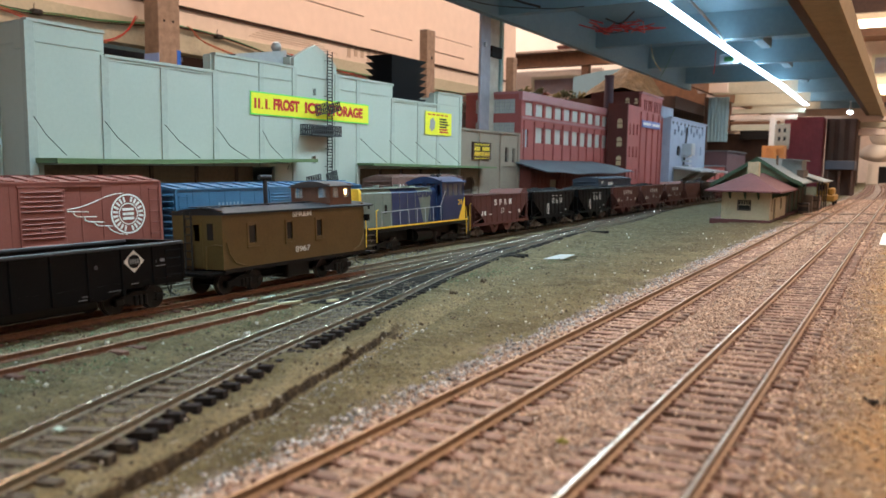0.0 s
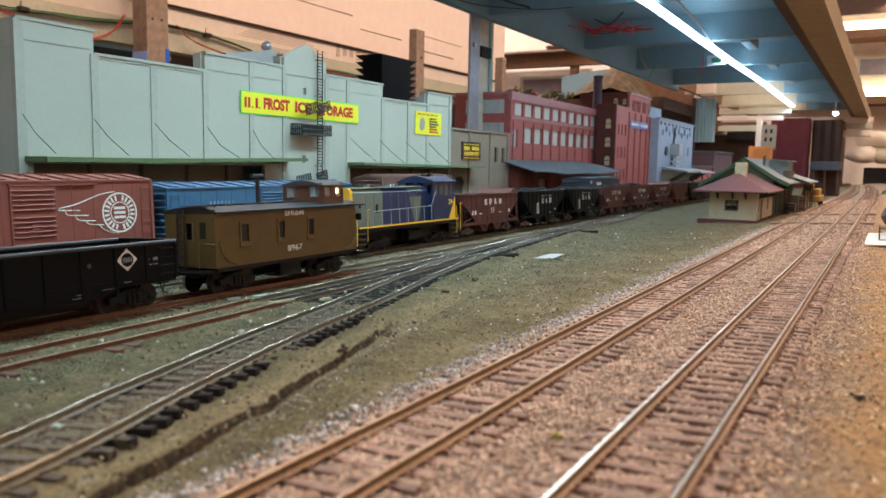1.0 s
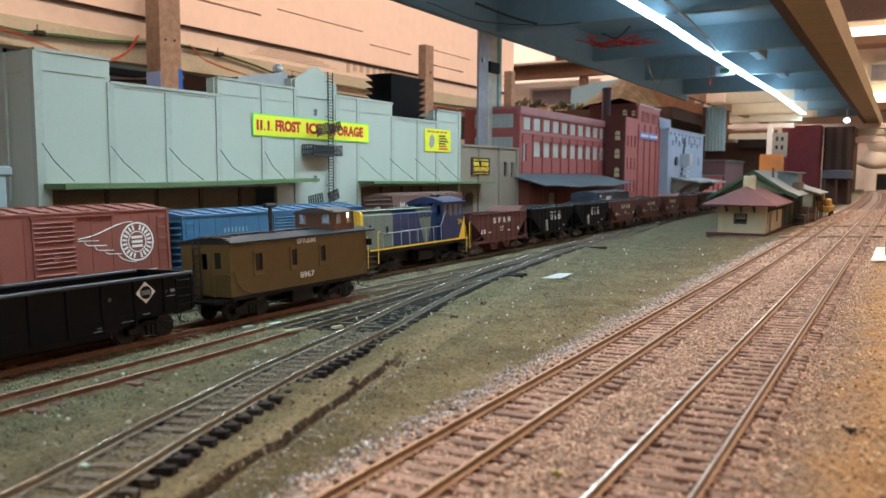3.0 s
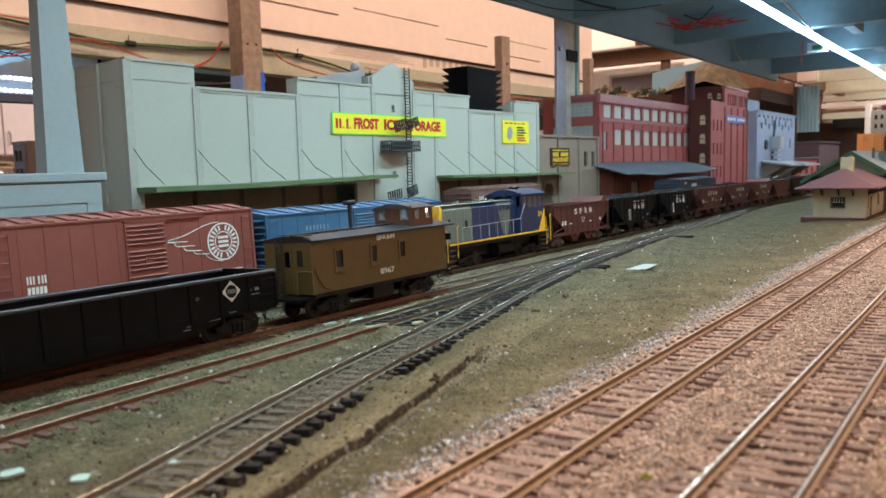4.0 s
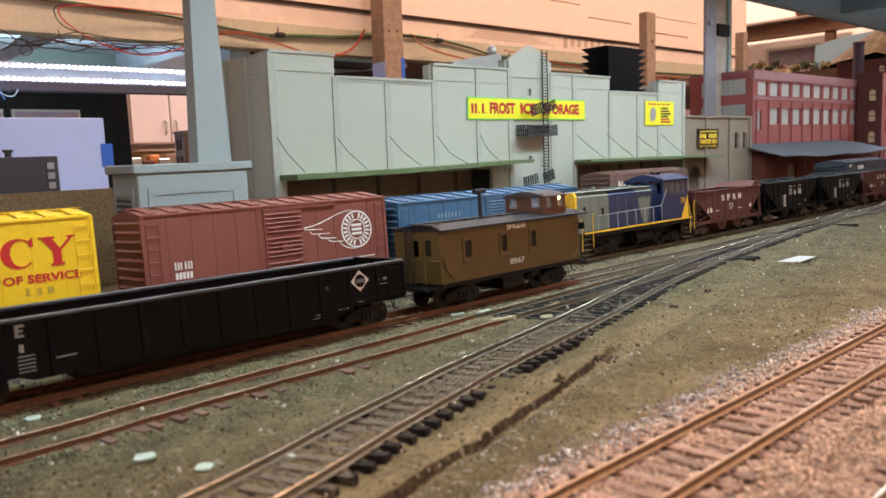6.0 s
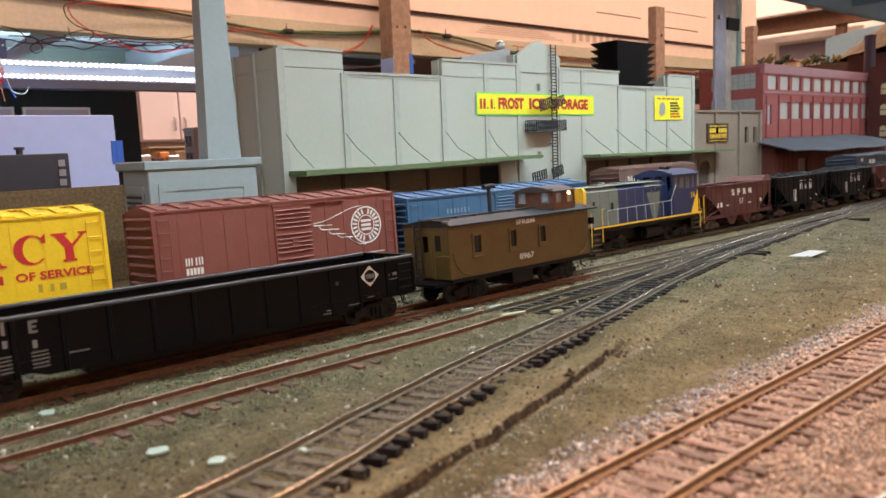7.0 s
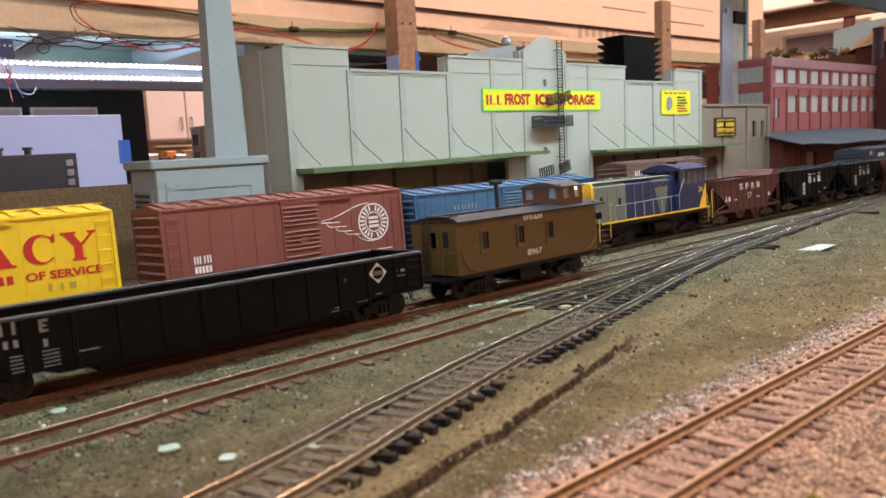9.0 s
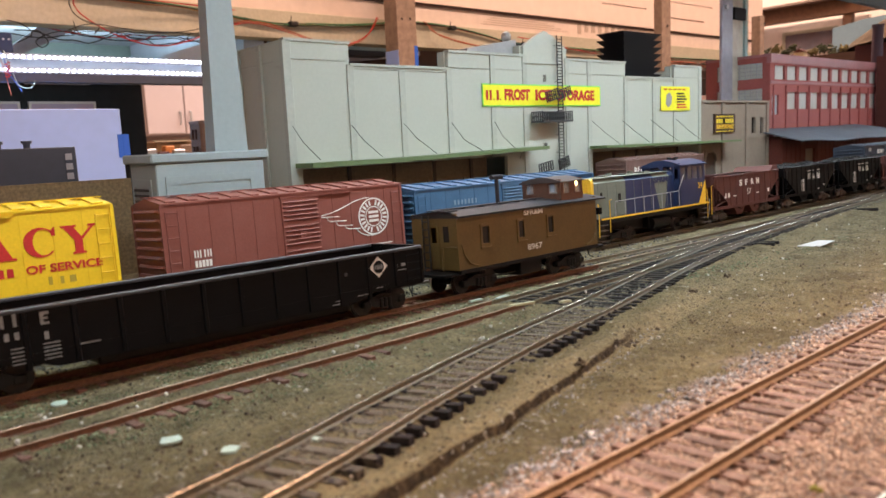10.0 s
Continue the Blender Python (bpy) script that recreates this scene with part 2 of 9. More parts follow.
def kerb_x(y):
    return lerp_y(KERB, y) + 0.0002 * noise.noise((0.3, y * 30, 3.0)) + 0.00015 * noise.noise((0.7, y * 140, 7.0)) + 0.00012 * noise.noise((0.2, y * 420, 1.0))


def height(x, y):
    """The dirt over the board: the raised yard behind its kerb, the ballast bed of the main lines and fine unevenness."""
    worn = 0.0022 * noise.noise((x * 8, y * 45, 3.0)) + 0.0012 * noise.noise((x * 30, y * 160, 7.0))
    edge = kerb_x(y)
    away = min(1.0, max(0.0, (y - 0.205) / 0.08))
    edge = edge * (1 - away) + (lead_x(y) + 0.027) * away
    drop = 0.0026
    width = 0.0013 * (1 - away) + 0.022 * away
    ragged = 0.00012 * noise.noise((x * 300, y * 130, 5.0)) * (1 - away)
    f = min(1, max(0, (edge + ragged + width / 2 - x) / width))
    yard = drop * f * f * (3 - 2 * f)
    yard += 0.0006 * (1 - away) * min(1, max(0, 1 - abs(edge - 0.0045 - x) / 0.005)) * (0.6 + noise.noise((y * 60, x * 60, 2)))
    low = -0.0005
    if x > edge and y < 0.3:
        deep = min(1.0, max(0.25, (0.23 - y) / 0.13))
        yard += (1 - away) * (0.0005 * max(0.0, noise.noise((y * 60, x * 60, 8.0))) * max(0.0, 1 - (x - edge) / 0.008) - 0.0006 * deep * max(0.0, 1 - (x - edge) / 0.016) ** 1.5)
    d = (x - lead_x(y)) * 0.965
    yard -= 0.0002 * min(1, max(0, (0.027 - abs(d)) / 0.006)) * min(1, max(0, (y - 0.25) / 0.03)) * min(1, max(0, (0.8 - y) / 0.1))
    if y < 0.25 and abs(d) < 0.026:
        # dust lies up to the tie tops, but for two stretches of bare tie ends
        bare = max(min(1, max(0, (0.047 - abs(y - 0.103)) / 0.004)) * min(1, max(0, 0.75 + 1.6 * noise.noise((y * 38, 0.5, 1)))), min(1, max(0, (0.025 - abs(y - 0.198)) / 0.003)))
        dust = (0.0002 + 0.00015 * min(1, max(0, (y - 0.12) / 0.05)) + 0.0003 * noise.noise((y * 30, d * 60, 4))) * min(1, max(0, (0.25 - y) / 0.008))
        side = min(1, max(0, (d - 0.0098) / 0.0012)) * min(1, max(0, (0.0235 - d) / 0.005))
        yard += dust * min(1, max(0, (0.0195 - abs(d)) / 0.004)) * (1 - bare * min(1, max(0, (d - 0.0098) / 0.0012))) - 0.0017 * bare * side
    if y < 0.26:
        yard += 0.0008 * min(1, max(0, (0.021 - abs(x - lerp_y(SIDING, y))) / 0.006)) * min(1, max(0, (0.25 - y) / 0.02))
    bed = 0.0040 * min(1, max(0, (0.0465 + 2 * worn - abs(x + 0.0315)) / 0.011)) - 0.0016
    bed = max(bed, 0.0)
    rough = 0.0006 * noise.noise((x * 90, y * 90, 0)) + 0.00055 * noise.noise((x * 260, y * 260, 5)) + 0.00035 * noise.noise((x * 700, y * 700, 9))
    return low + (max(yard, bed) if bed > 0.0002 else yard) + rough * (1.5 if y < 0.6 else 2.0)


SIDING = [(-0.8, -0.180), (-0.2, -0.180), (0.03, -0.1895), (0.07, -0.1932), (0.1, -0.1957), (0.15, -0.1977), (0.19, -0.1995), (0.23, -0.2035), (0.3, -0.208)]
LEAD = [(-0.062, -0.25), (-0.1035, 0.02), (-0.131, 0.115), (-0.148, 0.17), (-0.168, 0.25), (-0.196, 0.35), (-0.219, 0.455), (-0.238, 0.58), (-0.259, 0.74), (-0.283, 0.95), (-0.297, 1.2)]


def lead_x(y):
    return lerp_y([(-0.7, -0.02)] + [(b, a) for a, b in LEAD] + [(4.6, -0.31)], y)


def steps(stops):
    out = [stops[0][0]]
    for (a, s), (b, _) in zip(stops, stops[1:]):
        n = max(1, round((b - a) / s))
        out += [a + (b - a) * (i + 1) / n for i in range(n)]
    return out


gx = steps([(-1.7, 0.06), (-0.46, 0.008), (-0.27, 0.002), (-0.135, 0.0012), (-0.1126, 0.00045), (-0.1070, 0.0012), (-0.07, 0.0022), (0.06, 0.006), (0.3, 1)])
gy = steps([(-0.7, 0.05), (0.02, 0.0018), (0.36, 0.005), (0.9, 0.02), (1.6, 0.08), (4.6, 1)])


def bent(x, y):
    """The sheet's lines run along the kerb where they are near it."""
    return x + (kerb_x(y) + 0.11) * max(0.0, 1 - max(0.0, abs(x + 0.11) - 0.004) / 0.055)


verts = [(bent(x, y), y, height(bent(x, y), y)) for y in gy for x in gx]
w = len(gx)
faces = [(j * w + i, j * w + i + 1, (j + 1) * w + i + 1, (j + 1) * w + i) for j in range(len(gy) - 1) for i in range(w - 1)]
me = bpy.data.meshes.new("ground")
me.from_pydata(verts, [], faces)
shaded_smooth(me, 180)


def ground_material():
    m = bpy.data.materials.new("yard_dirt")
    m.use_nodes = True
    nt = m.node_tree
    n, l = nt.nodes, nt.links
    b = n["Principled BSDF"]
    b.inputs["Roughness"].default_value = 0.95
    b.inputs["Specular IOR Level"].default_value = 0.2
    co = n.new("ShaderNodeTexCoord").outputs["Object"]

    def tex(scale, detail=4, rough=0.6):
        t = n.new("ShaderNodeTexNoise")
        t.inputs["Scale"].default_value, t.inputs["Detail"].default_value, t.inputs["Roughness"].default_value = scale, detail, rough
        l.new(co, t.inputs["Vector"])
        return t.outputs["Fac"]

    def ramp(src, a, b_, lo=0.0, hi=1.0):
        r = n.new("ShaderNodeMapRange")
        for i, v in enumerate((a, b_, lo, hi)):
            r.inputs[i + 1].default_value = v
        l.new(src, r.inputs[0])
        return r.outputs[0]

    def mix(f, a, c):
        x = n.new("ShaderNodeMix")
        x.data_type = "RGBA"
        l.new(f, x.inputs["Factor"])
        for s, v in (("A", a), ("B", c)):
            if isinstance(v, tuple):
                x.inputs[s].default_value = (*v, 1)
            else:
                l.new(v, x.inputs[s])
        return x.outputs["Result"]

    sep = n.new("ShaderNodeSeparateXYZ")
    l.new(co, sep.inputs[0])
    add_ = n.new("ShaderNodeMath")
    add_.operation = "MULTIPLY_ADD"
    l.new(tex(35), add_.inputs[0])
    add_.inputs[1].default_value = 0.05
    l.new(sep.outputs[0], add_.inputs[2])
    x = add_.outputs[0]
    dirt = mix(ramp(tex(22, 5, 0.65), 0.38, 0.64), (0.118, 0.10, 0.047), (0.262, 0.214, 0.109))
    turf = mix(ramp(tex(55, 5, 0.7), 0.4, 0.62), (0.150, 0.128, 0.066), (0.315, 0.258, 0.140))
    sand = mix(ramp(tex(40), 0.35, 0.65), (0.40, 0.23, 0.10), (0.51, 0.315, 0.15))
    grit = mix(ramp(tex(300, 3), 0.4, 0.65), (0.20, 0.155, 0.13), (0.36, 0.30, 0.26))
    pale = mix(ramp(tex(120, 4), 0.4, 0.6), (0.23, 0.187, 0.095), (0.32, 0.265, 0.145))
    col = mix(ramp(x, -0.145, -0.10), turf, dirt)
    col = mix(ramp(tex(18, 3), 0.56, 0.64, 0, 0.75), col, pale)
    ledge = n.new("ShaderNodeMath")
    ledge.operation = "MULTIPLY_ADD"
    l.new(sep.outputs[1], ledge.inputs[0])
    ledge.inputs[1].default_value = 0.23
    l.new(sep.outputs[0], ledge.inputs[2])
    near = n.new("ShaderNodeMath")
    near.operation = "MULTIPLY"
    l.new(ramp(ledge.outputs[0], -0.092, -0.083), near.inputs[0]), l.new(ramp(ledge.outputs[0], -0.0735, -0.0748), near.inputs[1])
    spot = n.new("ShaderNodeMath")
    spot.operation = "MULTIPLY"
    l.new(near.outputs[0], spot.inputs[0]), l.new(ramp(tex(60, 4), 0.33, 0.58, 0.2, 0.9), spot.inputs[1])
    col = mix(spot.outputs[0], col, (0.335, 0.268, 0.145))
    # the far yard's dimness painted in: dirt darkens along y
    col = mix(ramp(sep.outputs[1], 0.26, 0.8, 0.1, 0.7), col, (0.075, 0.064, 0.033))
    col = mix(ramp(x, -0.062, -0.052), col, grit)
    col = mix(ramp(x, 0.034, 0.052), col, sand)
    # dark earth on the ledge's steep cut, with its shade painted into the colour
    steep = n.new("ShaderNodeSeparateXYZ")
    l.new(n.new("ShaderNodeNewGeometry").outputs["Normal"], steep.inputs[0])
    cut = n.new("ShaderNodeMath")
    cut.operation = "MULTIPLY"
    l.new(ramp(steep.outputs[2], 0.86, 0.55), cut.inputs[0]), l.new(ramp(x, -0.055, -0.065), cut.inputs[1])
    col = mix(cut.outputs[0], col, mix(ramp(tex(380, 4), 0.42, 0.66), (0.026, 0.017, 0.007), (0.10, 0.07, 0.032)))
    col = mix(ramp(tex(700, 3), 0.46, 0.72, 0, 0.75), col, (0.05, 0.04, 0.028))
    col = mix(ramp(tex(330, 2), 0.64, 0.70, 0, 0.55), col, (0.46, 0.43, 0.35))
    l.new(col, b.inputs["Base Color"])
    k = n.new("ShaderNodeBump")
    k.inputs["Strength"].default_value, k.inputs["Distance"].default_value = 1.0, 0.0022
    l.new(tex(1100, 5, 0.7), k.inputs["Height"])
    l.new(k.outputs[0], b.inputs["Normal"])
    return m


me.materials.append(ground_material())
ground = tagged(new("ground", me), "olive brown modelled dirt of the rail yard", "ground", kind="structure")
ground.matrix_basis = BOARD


# ---- tracks ----
GAUGE, TOP = 0.0173, 0.0050
PROFILE = ((-0.0011, 0), (0.0011, 0), (0.0011, 0.0003), (0.00028, 0.0006), (0.00028, 0.0015), (0.00048, 0.0017), (0.00048, 0.00214), (0.0002, 0.0023), (-0.0002, 0.0023),
           (-0.00048, 0.00214), (-0.00048, 0.0017), (-0.00028, 0.0015), (-0.00028, 0.0006), (-0.0011, 0.0003))


def smooth_line(points, step=0.01):
    """A Catmull-Rom line through points (x, y)."""
    p = [Vector((*q, 0)) for q in points]
    p = [2 * p[0] - p[1], *p, 2 * p[-1] - p[-2]]
    out = []
    for i in range(1, len(p) - 2):
        n = max(2, int((p[i + 1] - p[i]).length / step))
        for k in range(n):
            t = k / n
            out.append(0.5 * (2 * p[i] + (p[i + 1] - p[i - 1]) * t + (2 * p[i - 1] - 5 * p[i] + 4 * p[i + 1] - p[i + 2]) * t * t
                              + (3 * p[i] - p[i - 1] - 3 * p[i + 1] + p[i + 2]) * t ** 3))
    return out + [p[-2]]


def rail_mesh(line, off, z0, slim=1.0):
    bm = bmesh.new()
    rings = []
    for i, p in enumerate(line):
        d = (line[min(i + 1, len(line) - 1)] - line[max(i - 1, 0)]).normalized()
        s = Vector((d.y, -d.x, 0))
        rings.append([bm.verts.new(p + s * (off + u * slim) + Vector((0, 0, z0 + v))) for u, v in PROFILE])
    k = len(PROFILE)
    for q, w_ in zip(rings, rings[1:]):
        for i in range(k):
            f = bm.faces.new((q[i], q[(i + 1) % k], w_[(i + 1) % k], w_[i]))
            f.material_index = 1 if i in (6, 7, 8) else 0
    bm.faces.new(rings[0]), bm.faces.new(rings[-1])
    return bm


def tie_mesh(length, width, thick):
    bm = box(-length / 2, length / 2, -width / 2, width / 2, -thick, 0, bevel=0.0002)
    for s in (-1, 1) if length > 0.02 else ():
        for o in (-0.0016, 0.0016):
            box(s * GAUGE / 2 + o - 0.0004, s * GAUGE / 2 + o + 0.0004, -0.0006, 0.0006, 0, 0.0005, bm)
    return bm


def track(label, points, tie, rail, spacing=0.0066, length=0.030, sink=0.0, near=(0.0, 0.7), skip=(), gauge=GAUGE, slim=1.0, shift=0.0):
    t = thing("railway_track", BOARD.copy(), label, "track", kind="structure")
    line = smooth_line(points)
    for s in (-1, 1):
        part("rail", rail_mesh(line, s * gauge / 2, TOP - 0.0023, slim), rail, t)
    first, rest, run, at = None, bmesh.new(), 0.0, 0.0
    rnd = random.Random(len(points) * 7 + int(points[0][0] * 1e4))
    for a, b in zip(line, line[1:]):
        seg = (b - a).length
        while at <= run + seg:
            q = a.lerp(b, (at - run) / seg)
            at += spacing
            if any(y0 < q.y < y1 for y0, y1 in skip):
                continue
            d = b - a
            m = pose(q.x + rnd.uniform(-0.0004, 0.0004), q.y, TOP - 0.0023 - sink, 0, 0, math.degrees(math.atan2(-d.x, d.y)) + rnd.uniform(-1.2, 1.2)) @ Matrix.Translation((shift, 0, 0))
            if near[0] <= q.y <= near[1]:
                if first is None:
                    first = part("tie", tie_mesh(length, 0.0027, 0.0022), tie, t, m=m)
                else:
                    share(first, m)
            else:
                box(-length / 2, length / 2, -0.0013, 0.0013, -0.002, 0, rest, m=m)
        run += seg
    if rest.verts:
        tagged(part("far_ties", rest, tie, t), kind="stuff")
    else:
        rest.free()
    return t


def dusty_tie():
    """Black ties whose middles, between the rails, lie under grey dust at the near end of the yard."""
    m = principled("dust_covered_black_tie", (0.019, 0.016, 0.0165), 0.85, 0, 0.3, 700, 0.3, 150, 0.3, spread=0.3, dark=(0.06, 0.05, 0.04), spec=0.15)
    n, l = m.node_tree.nodes, m.node_tree.links
    b = n["Principled BSDF"]
    was = b.inputs["Base Color"].links[0].from_socket
    sep, far = n.new("ShaderNodeSeparateXYZ"), n.new("ShaderNodeSeparateXYZ")
    l.new(n.new("ShaderNodeTexCoord").outputs["Object"], sep.inputs[0])
    g = n.new("ShaderNodeNewGeometry")
    l.new(g.outputs["Position"], far.inputs[0])

    def step(kind, *src):
        q = n.new("ShaderNodeMath")
        q.operation = kind
        for i, v in enumerate(src):
            if isinstance(v, float):
                q.inputs[i].default_value = v
            else:
                l.new(v, q.inputs[i])
        return q.outputs[0]

    t = n.new("ShaderNodeTexNoise")
    t.inputs["Scale"].default_value = 260
    l.new(g.outputs["Position"], t.inputs["Vector"])
    inside = step("LESS_THAN", step("MULTIPLY_ADD", t.outputs["Fac"], 0.003, step("ABSOLUTE", sep.outputs[0])), 0.0088)
    close = step("LESS_THAN", step("MULTIPLY_ADD", t.outputs["Fac"], 0.12, far.outputs[1]), 0.30)
    x = n.new("ShaderNodeMix")
    x.data_type = "RGBA"
    nearer = step("LESS_THAN", step("MULTIPLY_ADD", t.outputs["Fac"], 0.08, far.outputs[1]), 0.125)
    l.new(step("MAXIMUM", step("MULTIPLY", step("MULTIPLY", inside, close), 0.85), step("MULTIPLY", nearer, 0.55)), x.inputs["Factor"])
    l.new(was, x.inputs["A"])
    x.inputs["B"].default_value = (0.125, 0.104, 0.078, 1)
    l.new(x.outputs["Result"], b.inputs["Base Color"])
    return m


MAIN_L, MAIN_R = -0.0545, -0.00865
track("main line track with rusty rails and red-brown ties in ballast", [(MAIN_L, -0.3), (MAIN_L, 1), (MAIN_L, 2.2), (MAIN_L - 0.03, 3.4)], M["tie_red"], (M["rail_brown"], M["tan_head"]), 0.0064, slim=0.8)
track("main line track with shiny worn rails and red-brown ties", [(MAIN_R, -0.3), (MAIN_R, 1), (MAIN_R, 2.2), (MAIN_R - 0.03, 3.4)], M["tie_red"], (M["rail_brown"], M["rail_head"]), 0.0064, slim=0.8)
track("yard lead track with black ties curving into turnouts", LEAD, dusty_tie(), (M["rail_olive"], M["lead_head"]), 0.0066, 0.0285, skip=((0.242, 0.445),), gauge=0.0183, slim=0.62)
track("rusty siding track sunk in green-grey dirt", [(x, y) for y, x in SIDING[1:-1]], M["tie_rust"], (M["rail_rust"], M["siding_head"]), 0.0068, 0.0072, -0.0007, (0.0, 0.45), ((-0.2, 0.028), (0.033, 0.047), (0.096, 0.103), (0.118, 0.136), (0.15, 0.23)), 0.0180, 0.6, 0.0125)
track("dull curved turnout rails joining the yard lead", [(-0.2035, 0.23), (-0.209, 0.32), (-0.221, 0.44), (-0.2395, 0.58)], M["tie_black"], (M["rail_olive"], M["lead_head"]), 0.0068, 0.029, 0.0001, (0.0, 0.45), ((0.0, 0.6),), slim=0.6)
track("rusty yard track under the gondola and caboose", [(-0.2485, -0.4), (-0.2485, 0.2), (-0.2462, 0.34)], M["tie_rust"], (M["rail_rust"], M["rail_brown"]), 0.0068, 0.029, 0.0002, (0.0, 0.6))
track("worn tan-brown yard track curving past the caboose", [(-0.2462, 0.34), (-0.2455, 0.4), (-0.2475, 0.6), (-0.262, 0.85), (-0.285, 1.1)], M["tie_grey"], (M["rail_olive"], M["tan_head"]), 0.0068, 0.029, 0.0004, (0.0, 0.6), slim=0.65)
track("yard track under the coal train", [(-0.302, -0.4), (-0.302, 0.5), (-0.305, 1.0), (-0.31, 3.2)], M["tie_grey"], (M["rail_olive"], M["rail_head"]), 0.0068, 0.029, 0.0006, (0.3, 1.0))
track("storage track under the boxcars", [(-0.343, -0.5), (-0.343, 0.6), (-0.345, 1.4), (-0.35, 3.0)], M["tie_grey"], (M["rail_rust"], M["rail_brown"]), 0.0068, 0.029, 0.0006, (0.4, 0.8))
track("warehouse spur track beside the loading canopy", [(-0.428, 0.0), (-0.428, 1.3), (-0.42, 2.0)], M["tie_grey"], (M["rail_rust"], M["rail_brown"]), 0.0068, 0.029, 0.0006, (0.5, 0.9))
# ---- rolling stock: built about the car's middle, y along the rails, z from the rail tops ----
M.update(
    cupola=principled("brown_red_cupola_paint", (0.13, 0.06, 0.036), 0.55, 0, 0.08, 900, 0.25, 120, 0.1),
    cupola_top=principled("grey_brown_cupola_roof", (0.06, 0.05, 0.048), 0.5, 0, 0.1, 900, 0.25, 120, 0.1),
    white_ink=principled("white_lettering", (0.75, 0.73, 0.68), 0.7, 0, 0.1, 900),
    dull_ink=principled("dulled_white_lettering", (0.22, 0.22, 0.215), 0.75, 0, 0.2, 900),
    red_ink=principled("red_lettering", (0.5, 0.02, 0.015), 0.6, 0, 0.1, 900),
    steel=principled("dark_wheel_steel", (0.018, 0.016, 0.016), 0.4, 0.5, 0.2, 900, 0.5, 200, dark=(0.07, 0.045, 0.03)),
    tread=principled("worn_wheel_tread", (0.36, 0.32, 0.28), 0.35, 0.9, 0.15, 900, 0.4, 200, dark=(0.12, 0.08, 0.05)),
    truck=principled("dark_truck_casting", (0.006, 0.0055, 0.0055), 0.55, 0, 0.2, 900, 0.35, 160, 0.1, dark=(0.015, 0.012, 0.010), spec=0.3),
    truck_brown=principled("dusty_truck_casting", (0.085, 0.06, 0.045), 0.75, 0, 0.2, 900, 0.4, 160, 0.1),
    roof_black=principled("black_car_roof", (0.022, 0.024, 0.029), 0.5, 0, 0.15, 900, 0.3, 90, 0.1, dark=(0.035, 0.035, 0.038), spec=0.3),
    rim=principled("worn_steel_rim", (0.055, 0.055, 0.06), 0.5, 0.2, 0.15, 900),
    coal=principled("coal", (0.008, 0.0082, 0.009), 0.7, 0, 0.4, 700, bump=0.6, spec=0.2),
    pilot_olive=principled("dusty_olive_pilot_paint", (0.038, 0.034, 0.02), 0.7, 0, 0.15, 900, 0.4, 160, 0.1, dark=(0.07, 0.055, 0.035)),
    loco_grey=principled("loco_grey_green_paint", (0.15, 0.175, 0.145), 0.5, 0, 0.06, 900, 0.2, 100, 0.05),
    loco_blue=principled("loco_navy_paint", (0.016, 0.029, 0.085), 0.4, 0, 0.06, 900, 0.2, 100, 0.05),
    loco_yellow=principled("loco_yellow_paint", (0.78, 0.48, 0.03), 0.45, 0, 0.06, 900, 0.15, 100, 0.05),
    rail_grey=principled("grey_handrail", (0.38, 0.4, 0.42), 0.4, 0.3),
    boards=principled("weathered_car_boards", (0.22, 0.16, 0.12), 0.85, 0, 0.3, 500, 0.4, 120, 0.3, spread=0.2),
    pipe=principled("pale_pipe_load", (0.42, 0.5, 0.5), 0.45, 0.1, 0.1, 600, 0.2, 60, spread=0.15),
    headlight=principled("lit_headlight", (1, 0.7, 0.3), 0.4, emit=(1.0, 0.58, 0.2), strength=30.0),
    clear_pane=glass("clear_cupola_glazing", (0.75, 0.8, 0.82), 0.08, 0.22),
    pane=principled("dim_window_pane", (0.02, 0.02, 0.02), 0.25, 0, 0.1, 200, spec=0.35),
    cab_pane=principled("smoky_cab_window", (0.12, 0.14, 0.16), 0.12, 0, 0.1, 200, 0.3, 120),
    pane_lit=principled("pale_window_pane", (0.42, 0.5, 0.54), 0.25, 0, 0.06, 200, 0.2, 60),
    tie_grab=principled("grab_iron", (0.02, 0.02, 0.02), 0.5),
    navy_car=principled("dark_navy_car_paint", (0.018, 0.026, 0.045), 0.5, 0, 0.1, 900, 0.3, 80, 0.1, dark=(0.04, 0.045, 0.055)),
    bo=principled("dusty_brown_car_paint", (0.155, 0.085, 0.07), 0.7, 0, 0.1, 900, 0.35, 80, 0.1, dark=(0.2, 0.15, 0.13)),
)


